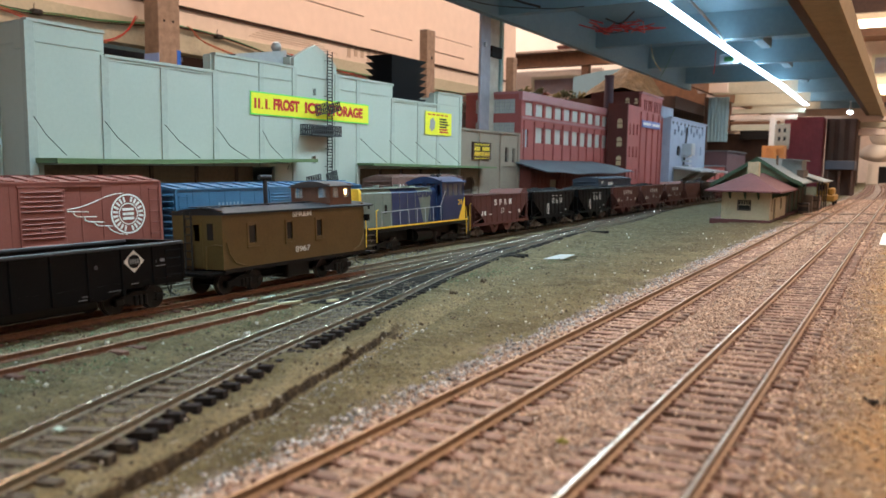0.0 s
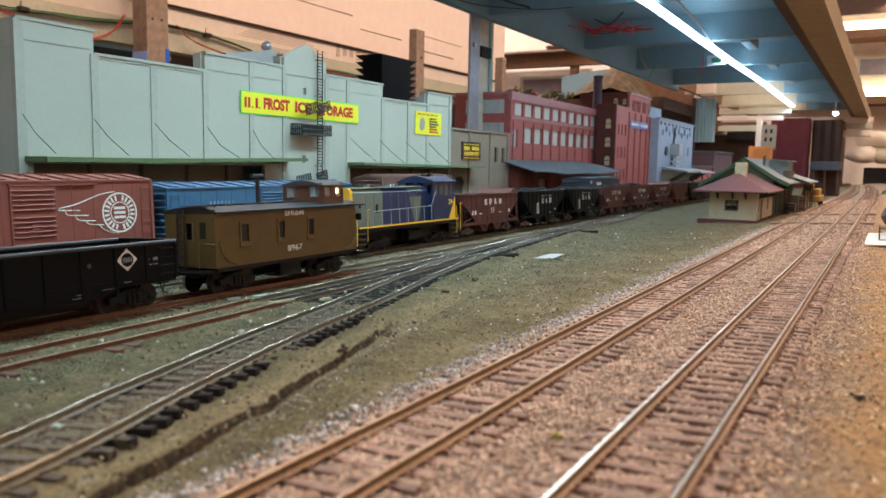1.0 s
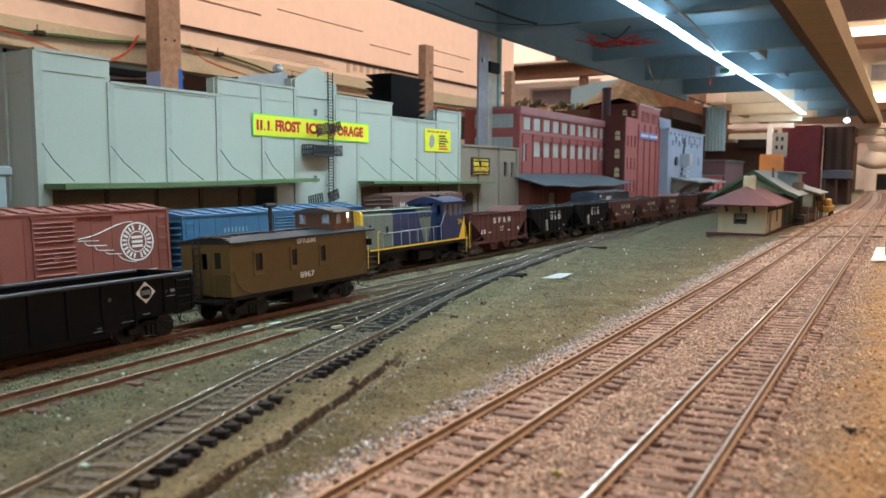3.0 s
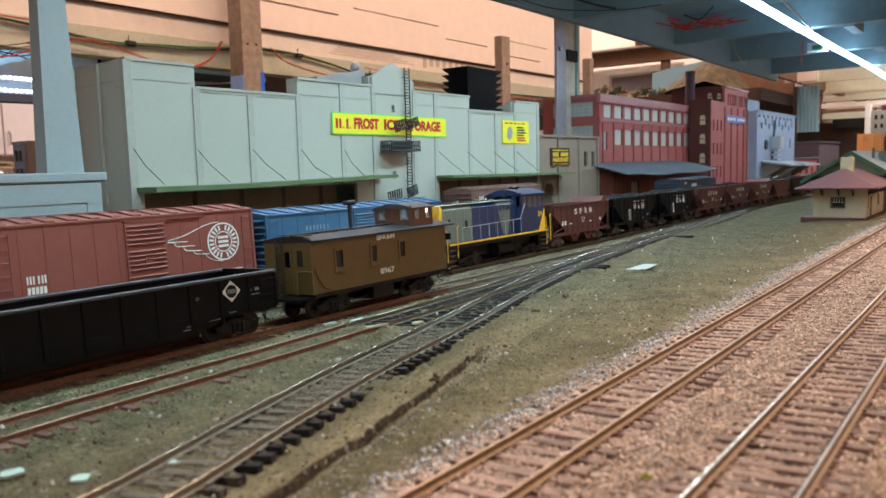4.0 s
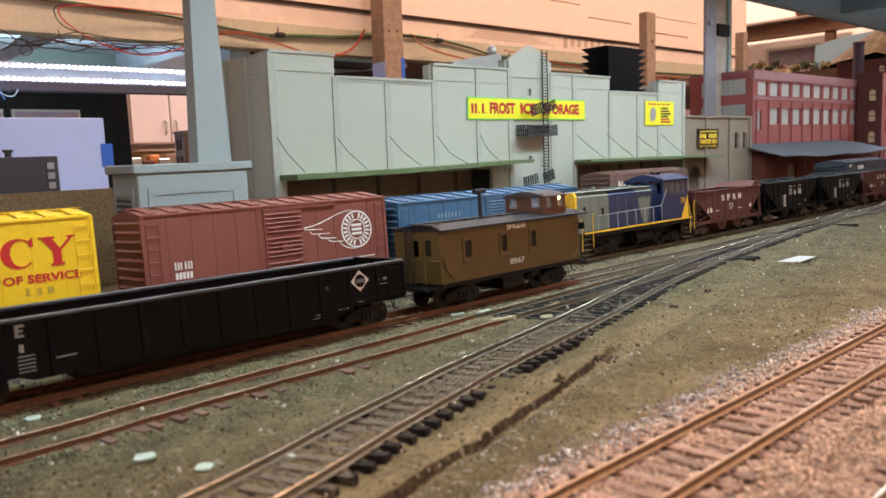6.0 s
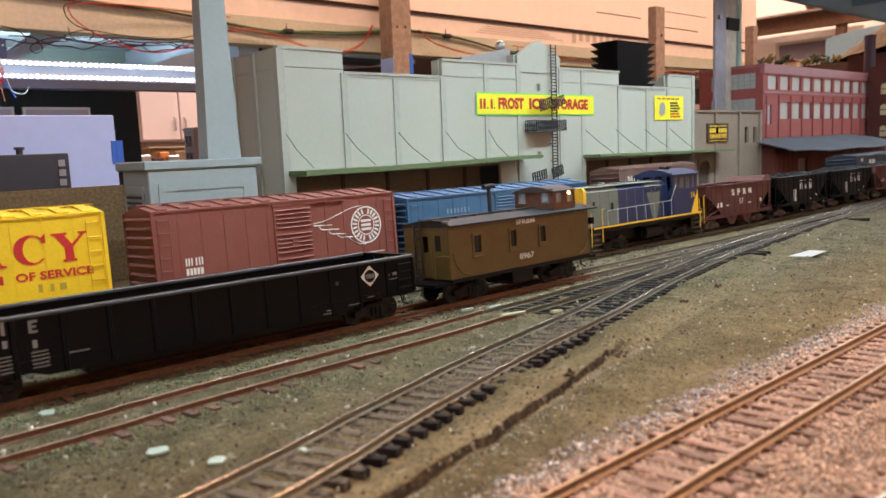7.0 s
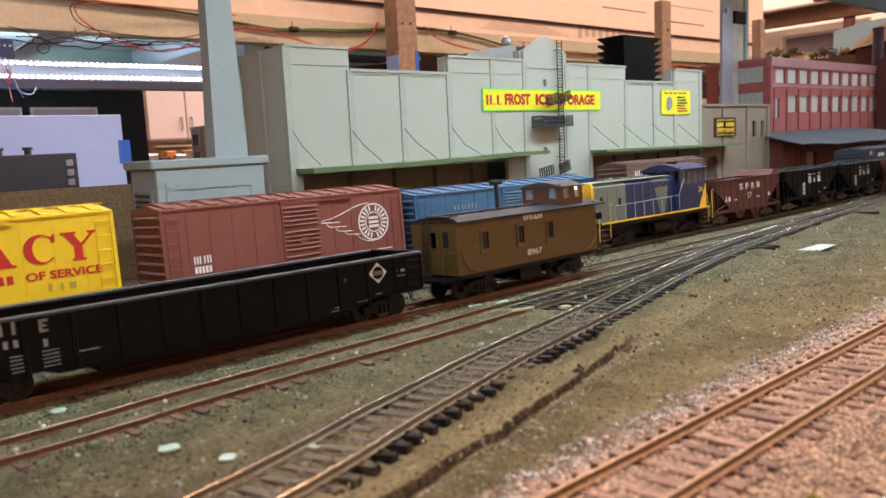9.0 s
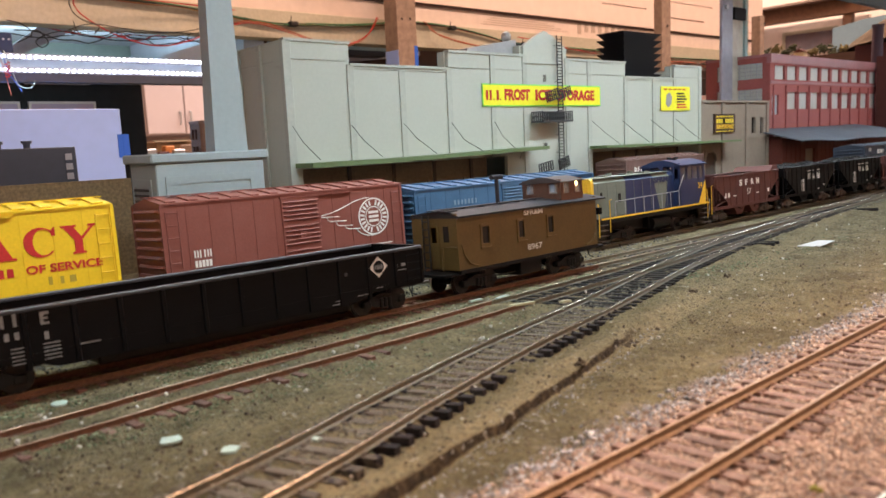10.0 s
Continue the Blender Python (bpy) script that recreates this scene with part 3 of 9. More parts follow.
def trucks(car, ys, mat, span=0.0187):
    """Two trucks under a car: side frames and bolster, with axles and wheels."""
    made = []
    for y in ys:
        bm = bmesh.new()
        for s in (-1, 1):
            x = s * 0.0118
            box(x - 0.0011, x + 0.0011, y - span / 2 - 0.0020, y - span / 2 + 0.0020, 0.0034, 0.0064, bm, bevel=0.0004)
            box(x - 0.0011, x + 0.0011, y + span / 2 - 0.0020, y + span / 2 + 0.0020, 0.0034, 0.0064, bm, bevel=0.0004)
            prism(((y - span / 2, 0.0062), (y - 0.004, 0.0082), (y + 0.004, 0.0082), (y + span / 2, 0.0062), (y + span / 2, 0.0050), (y + 0.0042, 0.0030), (y - 0.0042, 0.0030), (y - span / 2, 0.0050)), x - 0.0008, x + 0.0008, "x", bm)
            for o in (-0.0022, 0, 0.0022):
                tube([(x + s * 0.0012, y + o, 0.0028), (x + s * 0.0012, y + o, 0.0068)], 0.00095, bm, 8)
        box(-0.0118, 0.0118, y - 0.0025, y + 0.0025, 0.0045, 0.0085, bm)
        t = part("truck", bm, mat, car)
        made.append(t)
        for o in (-span / 2, span / 2):
            part("axle", tube([(-0.0118, y + o, 0.0048), (0.0118, y + o, 0.0048)], 0.0008, sides=8), M["truck"], t)
            for s in (-1, 1):
                bm = disc(s * 0.0083, y + o, 0.0048, 0.0048, 0.0018, "x", 22)
                disc(s * 0.0073, y + o, 0.0048, 0.0054, 0.0005, "x", 22, bm)
                bm.faces.ensure_lookup_table()
                for f_ in bm.faces:
                    if len(f_.verts) == 4:
                        f_.material_index = 1
                disc(s * 0.0093, y + o, 0.0048, 0.0018, 0.0012, "x", 10, bm)
                part("wheel", bm, (M["steel"], M["tread"]), t, smooth=True)
    return made


def coupler(car, y, s):
    bm = box(-0.0012, 0.0012, min(y, y + s * 0.006), max(y, y + s * 0.006), 0.0078, 0.0098)
    box(-0.002, 0.002, min(y + s * 0.0045, y + s * 0.008), max(y + s * 0.0045, y + s * 0.008), 0.0072, 0.0104, bm, bevel=0.0005)
    tube([(0.0003, y + s * 0.006, 0.0076), (0.0005, y + s * 0.007, 0.004), (0.0025, y + s * 0.0085, 0.0028)], 0.0003, bm)
    part("coupler", bm, M["truck"], car)


def ladder(car, mat, x, y, z0, z1, n, w=0.004, along="y", out=1):
    bm = bmesh.new()
    for i in range(n):
        z = z0 + (z1 - z0) * i / (n - 1)
        if along == "y":
            tube([(x, y - w / 2, z), (x + out * 0.0009, y - w / 2, z), (x + out * 0.0009, y + w / 2, z), (x, y + w / 2, z)], 0.00022, bm, 5)
        else:
            tube([(y - w / 2, x, z), (y - w / 2, x + out * 0.0009, z), (y + w / 2, x + out * 0.0009, z), (y + w / 2, x, z)], 0.00022, bm, 5)
    if along == "y":
        for o in (-w / 2, w / 2):
            tube([(x + out * 0.0006, y + o, z0 - 0.0016), (x + out * 0.0006, y + o, z1 + 0.001)], 0.0002, bm, 5)
    return part("ladder", bm, mat, car)


def bars(parent, mat, x, rows, name="lettering"):
    """Plain bars in place of small writing on the side that looks along +x: rows of (y0, y1, z0, z1)."""
    return [part(name, box(x - 0.0001, x + 0.00012, y0, y1, z0, z1), mat, parent) for y0, y1, z0, z1 in rows]


def boxcar(label, x, y, L, z1, mat, door=(-0.0085, 0.0145), roof_mat=None, group="freight cars in the yard", zroof=0.0035):
    car = thing("boxcar", on_board(x, y, TOP), label, "boxcar", group)
    W, z0, h = 0.0178, 0.0098, L / 2
    roof_mat = roof_mat or mat
    part("body", box(-W, W, -h, h, z0 + 0.002, z1, bevel=0.0003), mat, car)
    n = int(L / 0.0118)
    seams = [-h + L * i / n for i in range(1, n)]
    seams = [yy for yy in seams if not door[0] - 0.001 < yy < door[1] + 0.001]
    repeat("side_rib", box(-0.0003, 0.00022, -0.0004, 0.0004, z0 + 0.0026, z1 - 0.0005), mat, car, [pose(s * W, yy, 0) for s in (-1, 1) for yy in seams])
    repeat("side_sill", box(-0.0004, 0.0004, -h + 0.001, h - 0.001, z0, z0 + 0.0026), mat, car, [pose(s * W, 0, 0) for s in (-1, 1)])
    repeat("corner_post", box(-0.0005, 0.0005, -0.0008, 0.0008, z0, z1), mat, car, [pose(s * W, e, 0) for s in (-1, 1) for e in (-h, h)])
    for e in (-1, 1):
        repeat("end_rib", tube([(-W + 0.002, e * h, 0), (-W + 0.004, e * (h + 0.0008), 0), (W - 0.004, e * (h + 0.0008), 0), (W - 0.002, e * h, 0)], 0.0011, sides=6), mat, car,
               [pose(0, 0, z0 + 0.005 + k * (z1 - z0 - 0.008) / 8) for k in range(9)])
    bm = prism(((-W - 0.0006, z1 - 0.0003), (-W - 0.0006, z1 + 0.0006), (0, z1 + zroof), (W + 0.0006, z1 + 0.0006), (W + 0.0006, z1 - 0.0003)), -h - 0.0005, h + 0.0005)
    part("roof", bm, roof_mat, car)
    n = 13
    a = math.degrees(math.atan2(zroof - 0.0006, W))
    repeat("roof_panel", box(-0.0072, 0.0072, -0.0026, 0.0026, -0.0003, 0.0007, bevel=0.0003), roof_mat, car,
           [pose(s * 0.0098, -h + L * (i + 0.5) / n, z1 + zroof * 0.52 + 0.0003, 0, s * a, 0) for i in range(n) for s in (-1, 1)])
    repeat("roof_walk_plank", box(-0.0009, 0.0009, -h - 0.0012, h + 0.0012, 0.0003, 0.0008), roof_mat, car, [pose(o, 0, z1 + zroof) for o in (-0.0022, 0, 0.0022)])
    repeat("walk_saddle", box(-0.0034, 0.0034, -0.0005, 0.0005, -0.0006, 0.0003), roof_mat, car, [pose(0, -h + 0.004 + (L - 0.008) * i / 11, z1 + zroof) for i in range(12)])
    dm = box(W, W + 0.0009, door[0], door[1], z0 + 0.002, z1 - 0.002, bevel=0.0002)
    d = part("sliding_door", dm, mat, car)
    repeat("door_rib", tube([(W + 0.0007, door[0] + 0.0012, 0), (W + 0.0012, door[0] + 0.0024, 0), (W + 0.0012, door[1] - 0.0024, 0), (W + 0.0007, door[1] - 0.0012, 0)], 0.0006, sides=6),
           mat, d, [pose(0, 0, z0 + 0.0045 + (z1 - z0 - 0.007) * (g * 5.6 + k) / 16) for g in range(3) for k in range(5)])
    part("door_track", box(W, W + 0.0007, door[0] - 0.0005, door[1] + 0.022, z0 + 0.0008, z0 + 0.002), mat, car)
    part("door_track", box(W, W + 0.0012, door[0] - 0.0005, door[1] + 0.022, z1 - 0.002, z1 - 0.001), mat, car)
    bm = bmesh.new()
    ym = (door[0] + door[1]) / 2
    box(W + 0.0008, W + 0.0016, ym - 0.002, ym + 0.002, (z0 + z1) / 2 - 0.0016, (z0 + z1) / 2 + 0.0016, bm)
    part("door_latch", bm, mat, d)
    ladder(car, mat, W, h - 0.0045, z0 + 0.004, z1 - 0.004, 7, 0.0058)
    ladder(car, mat, W, -h + 0.0045, z0 + 0.004, z1 - 0.004, 7, 0.0058)
    ladder(car, mat, h, 0.011, z0 + 0.004, z1 - 0.004, 7, 0.006, "x")
    part("brake_wheel", disc(0.0, h + 0.003, z1 - 0.004, 0.003, 0.0006, "y", 14), mat, car)
    part("underframe", box(-0.004, 0.004, -h + 0.004, h - 0.004, 0.0068, z0 + 0.002), M["truck"], car)
    trucks(car, (-h + 0.02, h - 0.02), M["truck"])
    coupler(car, h, 1), coupler(car, -h, -1)
    return car


wm = boxcar("oxide red steel boxcar with a white ring emblem", -0.343, 0.2005, 0.142, 0.0534, M["oxide"])
X = 0.0179
# round emblem with streaming lines, and plain bars for the small marks
emblem = bmesh.new()
for r0, r1 in ((0.0097, 0.0106), (0.0052, 0.0058)):
    k = 40
    ring = [[emblem.verts.new((X + 0.0002 * q, 0.0503 + r * math.sin(i * math.tau / k), 0.0367 + r * math.cos(i * math.tau / k))) for i in range(k)] for q, r in ((1, r0), (1, r1))]
    for i in range(k):
        emblem.faces.new((ring[0][i], ring[0][(i + 1) % k], ring[1][(i + 1) % k], ring[1][i]))
for i in range(22):
    if i in (0, 11):
        continue
    a = i * math.tau / 22
    box(X - 0.0001, X + 0.0002, -0.00055, 0.00055, 0.0064, 0.0092, emblem, m=Matrix.Translation((0, 0.0503, 0.0367)) @ Matrix.Rotation(a, 4, "X"))
for k in (-1, 0, 1):
    box(X - 0.0001, X + 0.0002, 0.0503 - 0.0034, 0.0503 + 0.0034, 0.0367 + k * 0.0024 - 0.0007, 0.0367 + k * 0.0024 + 0.0007, emblem)


def stroke(bm, pts, w=0.00027, x=0.0):
    tube([(X + x, y, z) for y, z in pts], w, bm, 4)


FEATHERS = (((0.0156, 0.0402), (0.0215, 0.0410), (0.0265, 0.0422), (0.0320, 0.0441), (0.0375, 0.0461), (0.0430, 0.0473), (0.0480, 0.0477)),
            ((0.0156, 0.0392), (0.0273, 0.0387)),
            ((0.0191, 0.0388), (0.0196, 0.0374), (0.0211, 0.0365), (0.0316, 0.0360)),
            ((0.0248, 0.0360), (0.0254, 0.0344), (0.0271, 0.0336), (0.0360, 0.0331)),
            ((0.0303, 0.0334), (0.0310, 0.0321), (0.0327, 0.0313), (0.0405, 0.0308)),
            ((0.0379, 0.0309), (0.0391, 0.0292), (0.0411, 0.0278), (0.0447, 0.0264), (0.0491, 0.0258)))
for line in FEATHERS:
    stroke(emblem, line, 0.00024)
part("white_emblem", emblem, M["white_ink"], wm, "white ring emblem with streaming lines")
bars(wm, M["white_ink"], X + 0.0001, [(-0.0573 + o, -0.0566 + o, 0.0268, 0.0305) for o in (0, 0.0014, 0.0028, 0.0050, 0.0066, 0.0080)] + [(-0.0573 + i * 0.0018, -0.056 + i * 0.0018, 0.0222, 0.0255) for i in range(5)] + [(0.0235, 0.03, 0.0205, 0.0212), (0.049, 0.062, 0.0205, 0.021)])

blue_car = boxcar("faded blue steel boxcar with ribbed door", -0.343, 0.3685, 0.172, 0.0485, M["blue"], (-0.012, 0.022))
bars(blue_car, principled("faded_blue_white_marks", (0.16, 0.26, 0.36), 0.7, 0, 0.2, 900), X, [(-0.055 + i * 0.003, -0.0535 + i * 0.003, 0.0375, 0.0405) for i in range(7)])

yel = boxcar("bright yellow boxcar with red lettering", -0.343, 0.0395, 0.136, 0.0558, M["yellow"], (-0.02, 0.006))
# large plain red shapes where the road's initials stand
part("red_mark", prism(((0.0085, 0.0362), (0.0130, 0.0362), (0.0128, 0.0370), (0.0116, 0.0371), (0.0133, 0.0400), (0.0198, 0.0400), (0.0212, 0.0371), (0.0195, 0.0370), (0.0195, 0.0362), (0.0281, 0.0362),
                        (0.0281, 0.0370), (0.0266, 0.0372), (0.0208, 0.0490), (0.0180, 0.0490), (0.0106, 0.0371), (0.0085, 0.0370)), X - 0.0001, X + 0.0002, "x"), M["red_ink"], yel, "large plain red shape")
big = bmesh.new()
k = 22
arc = [(0.0377 + 0.0066 * math.cos(radians(38 + 282 * i / k)), 0.0424 + 0.0063 * math.sin(radians(38 + 282 * i / k))) for i in range(k + 1)]
inn = [(0.0389 + 0.0042 * math.cos(radians(44 + 268 * i / k)), 0.0424 + 0.0055 * math.sin(radians(44 + 268 * i / k))) for i in range(k + 1)]
prism(arc + inn[::-1], X - 0.0001, X + 0.0002, "x", big)
prism(((0.0421, 0.0448), (0.0437, 0.0448), (0.0437, 0.0488), (0.0428, 0.0480), (0.0420, 0.0470)), X - 0.0001, X + 0.0002, "x", big)
part("red_mark", big, M["red_ink"], yel, "large plain red shape")
big = prism(((0.0460, 0.0484), (0.0460, 0.0476), (0.0472, 0.0475), (0.0511, 0.0420), (0.0511, 0.0370), (0.0500, 0.0368), (0.0500, 0.0360), (0.0556, 0.0360), (0.0556, 0.0368), (0.0545, 0.0370), (0.0545, 0.0420),
             (0.0595, 0.0475), (0.0608, 0.0476), (0.0608, 0.0484), (0.0570, 0.0484), (0.0570, 0.0476), (0.0582, 0.0474), (0.0541, 0.0433), (0.0513, 0.0474), (0.0524, 0.0476), (0.0524, 0.0484)), X - 0.0001, X + 0.0002, "x")
part("red_mark", big, M["red_ink"], yel, "large plain red shape")
letters("OF SERVICE", 0.0048, M["red_ink"], facing_x(X + 0.0001, 0.0462, 0.0311), yel, width=0.0308, depth=0.0001, bold=0.00012)
bars(yel, M["red_ink"], X, [(0.0125, 0.0150, 0.0295, 0.0330), (0.0162, 0.0190, 0.0295, 0.0330), (0.0203, 0.0226, 0.0293, 0.0329), (0.0238, 0.0262, 0.0293, 0.0329)])
bars(yel, principled("faded_ochre_marks", (0.42, 0.30, 0.03), 0.7), X, [(0.0390, 0.0405, 0.0241, 0.0276), (0.0434, 0.0450, 0.0240, 0.0272), (0.0474, 0.0500, 0.0242, 0.0271)])

navy = boxcar("dark navy boxcar with plain white marks", -0.343, 1.052, 0.142, 0.0485, M["navy_car"], (-0.010, 0.014))
bars(navy, M["white_ink"], X, [(-0.058, -0.050, 0.0450, 0.0460), (-0.058, -0.051, 0.0430, 0.0440)] + [(-0.030 + i * 0.0062, -0.0258 + i * 0.0062, 0.0390, 0.0440) for i in range(5)])

bo = boxcar("dusty brown boxcar beside the warehouse canopy", -0.428, 0.690, 0.142, 0.0548, M["bo"], (0.0, 0.026))
bars(bo, M["white_ink"], X, [(y0, y0 + 0.0013, 0.0405, z1) for y0, z1 in ((-0.0575, 0.0485), (-0.0548, 0.0475), (-0.0515, 0.0485), (-0.047, 0.0455), (-0.0435, 0.0445), (-0.041, 0.0485), (-0.0345, 0.0485))] + [ (-0.051, -0.043, 0.031, 0.0335), (0.03, 0.034, 0.034, 0.042), (0.036, 0.044, 0.034, 0.042), (0.032, 0.05, 0.0455, 0.047)])


def gondola(label, x, y, L, z0, z1, mat, panels, rim=None, inset=0.028):
    car = thing("gondola_car", on_board(x, y, TOP), label, "gondola", "freight cars in the yard")
    W, h = 0.0175, L / 2
    for s in (-1, 1):
        bm = box(s * W - 0.0005, s * W + 0.0005, -h, h, z0 + 0.004, z1, bevel=0.0002)
        prism(((-h, z0 + 0.004), (-h * 0.72, z0 + 0.004), (-h * 0.6, z0), (h * 0.6, z0), (h * 0.72, z0 + 0.004), (h, z0 + 0.004), (h, z0 + 0.0055), (-h, z0 + 0.0055)), s * W - 0.0006, s * W + 0.0006, "x", bm)
        part("side", bm, mat, car)
        posts = [-h + L * i / panels for i in range(panels + 1)]
        for b_, spots in ((z0 + 0.004, [yy for yy in posts if abs(yy) > h * 0.7]), (z0 + 0.0005, [yy for yy in posts if abs(yy) <= h * 0.7])):
            repeat("side_stake", prism(((s * 0.0002, -0.0011), (s * 0.0012, -0.0006), (s * 0.0012, 0.0006), (s * 0.0002, 0.0011)), b_, z1 - 0.001, "z"), mat, car, [pose(s * W, yy, 0) for yy in spots])
        part("rim", box(s * W - 0.0012, s * W + 0.0013, -h - 0.0004, h + 0.0004, z1 - 0.0009, z1 + 0.0004, bevel=0.0003), rim or mat, car)
    for e in (-1, 1):
        bm = box(-W, W, e * h - 0.0005, e * h + 0.0005, z0 + 0.003, z1, bevel=0.0002)
        for o in (-0.009, 0, 0.009):
            box(o - 0.0008, o + 0.0008, e * h - 0.0012, e * h + 0.0012, z0 + 0.003, z1 - 0.001, bm)
        box(-W, W, e * h - 0.0012, e * h + 0.0012, z1 - 0.0009, z1 + 0.0004, bm)
        part("end", bm, mat, car)
    part("floor", box(-W, W, -h, h, z0 + 0.003, z0 + 0.0042), M["boards"] if mat is not M["black"] else mat, car)
    part("underframe", box(-0.004, 0.004, -h + 0.004, h - 0.004, 0.0065, z0 + 0.003), M["truck"], car)
    # dark block added below the floor in place of the shadow under the car
    part("belly_frame", box(-0.009, 0.009, -h + inset + 0.034, h - inset - 0.016, 0.0030, z0 + 0.003, bevel=0.0008), M["truck"], car)
    for e in (-1, 1):
        ladder(car, mat, W + 0.001, e * (h - 0.0055), z0 + 0.0065, z1 - 0.003, 4, 0.0075)
    trucks(car, (-h + inset, h - inset), M["truck"])
    coupler(car, h, 1), coupler(car, -h, -1)
    return car


gon = gondola("black steel gondola car with a white diamond", -0.2485, 0.1117, 0.187, 0.0076, 0.0272, M["black"], 13, M["rim"], 0.0175)
X = 0.0181
bm = bmesh.new()
cy, cz = 0.0700, 0.0211
prism(((cy - 0.0047, cz), (cy, cz + 0.0044), (cy + 0.0047, cz), (cy, cz - 0.0044)), X - 0.0003, X + 0.0001, "x", bm)
part("diamond", bm, M["white_ink"], gon, "white diamond plate")
bm = disc(X + 0.0002, cy, cz, 0.0027, 0.0002, "x", 24)
part("diamond_disc", bm, M["black"], gon)
bars(gon, M["dull_ink"], X + 0.0003, [(cy - 0.0021 + i * 0.0011, cy - 0.0014 + i * 0.0011, cz - 0.0009, cz + 0.0009) for i in range(4)])
bars(gon, M["dull_ink"], X, [(-0.0732, -0.0722, 0.0222, 0.0262), (-0.0712, -0.0702, 0.0222, 0.0262), (-0.0677, -0.0667, 0.0222, 0.0262), (-0.0602, -0.0592, 0.0215, 0.0255), (-0.0592, -0.0575, 0.0246, 0.0255), (-0.0592, -0.0577, 0.0215, 0.0222), (-0.0592, -0.0580, 0.0231, 0.0238), (-0.0732, -0.0719, 0.0182, 0.0205), (-0.0705, -0.0692, 0.0182, 0.0205), (-0.0677, -0.0664, 0.0182, 0.0205), (-0.0595, -0.0582, 0.0168, 0.0192)]
     + [(-0.0692, -0.0642, 0.0105 + i * 0.0012, 0.0108 + i * 0.0012) for i in range(5)] + [(-0.0602, -0.0552, 0.0105 + i * 0.0012, 0.0108 + i * 0.0012) for i in range(5)]
     + [(-0.0497, -0.0432, 0.0131, 0.0135), (0.0473, 0.0508, 0.0099, 0.0102), (0.0458, 0.0513, 0.0087, 0.009), (0.0583, 0.0638, 0.0105, 0.0107), (0.0791, 0.0803, 0.0198, 0.0208), (0.0823, 0.0845, 0.0198, 0.021), (0.0791, 0.0848, 0.0181, 0.0184), (0.0681, 0.0715, 0.0122, 0.0125)])
part("placard", disc(X, 0.0535, 0.0203, 0.0008, 0.0003, "x", 12), M["rim"], gon)

gon2 = gondola("brown-red gondola car on the storage track", -0.343, 0.7035, 0.142, 0.0075, 0.0292, M["hop_red"], 10)
bars(gon2, M["white_ink"], X, [(-0.03 + i * 0.0055, -0.0265 + i * 0.0055, 0.0225, 0.0265) for i in range(4)] + [(-0.025 + i * 0.005, -0.022 + i * 0.005, 0.0165, 0.02) for i in range(3)])

# ---- caboose ----
cab = thing("caboose", on_board(-0.2487, 0.2805, TOP), "brown wooden caboose with black roof and cupola", "caboose", "freight cars in the yard")
W, z0, z1 = 0.0163, 0.0122, 0.0372
B0, B1 = -0.0503, 0.0537
ROOF = [(x, z1 + 0.0024 * math.cos(x / 0.0182 * math.pi / 2) + 0.0004) for x in [0.0182 * (i / 6 - 1) for i in range(13)]]
wins = [(-0.0353, -0.0300), (-0.0098, -0.0052), (0.0125, 0.0172)]
holes = [(a, b, 0.0225, 0.0318) for a, b in wins]
for s in (-1, 1):
    part("side", wall_with_holes(B0, B1, z0, z1, s * W - 0.0006, s * W, holes), M["brown"], cab)
    for a, b in wins:
        bm = wall_with_holes(a - 0.0008, b + 0.0008, 0.0215, 0.0325, s * W - 0.0002, s * (W + 0.0005), [(a + 0.0003, b - 0.0003, 0.0232, 0.0313)])
        wf = part("window_frame", bm, M["brown"], cab)
        part("pane", box(s * (W - 0.0007), s * (W - 0.0004), a, b, 0.0225, 0.0318), M["pane"], wf)
        part("window_sill", box(s * W - 0.0003, s * (W + 0.0010), a - 0.0011, b + 0.0011, 0.0209, 0.0216), M["brown"], wf)
    for y, e in ((B0, 1), (B1, -1)):
        part("grab_iron", tube([(s * (W + 0.0008), y + e * 0.001, 0.0245), (s * (W + 0.0009), y + e * 0.0024, 0.0195), (s * (W + 0.0009), y + e * 0.0058, 0.0150), (s * (W + 0.0009), y + e * 0.0115, 0.0132)], 0.00035), M["brown"], cab)
    part("sill", box(s * W - 0.0012, s * W + 0.0004, B0, B1, z0 - 0.0016, z0 + 0.0002), M["truck"], cab)
for e, y in ((-1, B0), (1, B1)):
    bm = wall_with_holes(-W, W, z0, z1 + 0.0015, y - 0.0006, y, [(-0.0035, 0.0035, z0 + 0.0005, 0.0345), (0.0065, 0.0105, 0.0255, 0.0330)], "y")
    part("end_wall", bm, M["brown"], cab)
    part("end_door", wall_with_holes(-0.0034, 0.0034, z0 + 0.0005, 0.0345, y - 0.0009, y - 0.0003, [(-0.002, 0.002, 0.025, 0.0325)], "y"), M["brown"], cab)
    part("pane", box(0.0065, 0.0105, y - 0.0006, y - 0.0003, 0.0255, 0.0330), M["pane"], cab)
y0, y1 = B0 - 0.0008, B1 + 0.0068
part("roof", prism(ROOF + [(0.0182, z1 - 0.0004), (-0.0182, z1 - 0.0004)], y0, y1), M["roof_black"], cab, smooth=True)
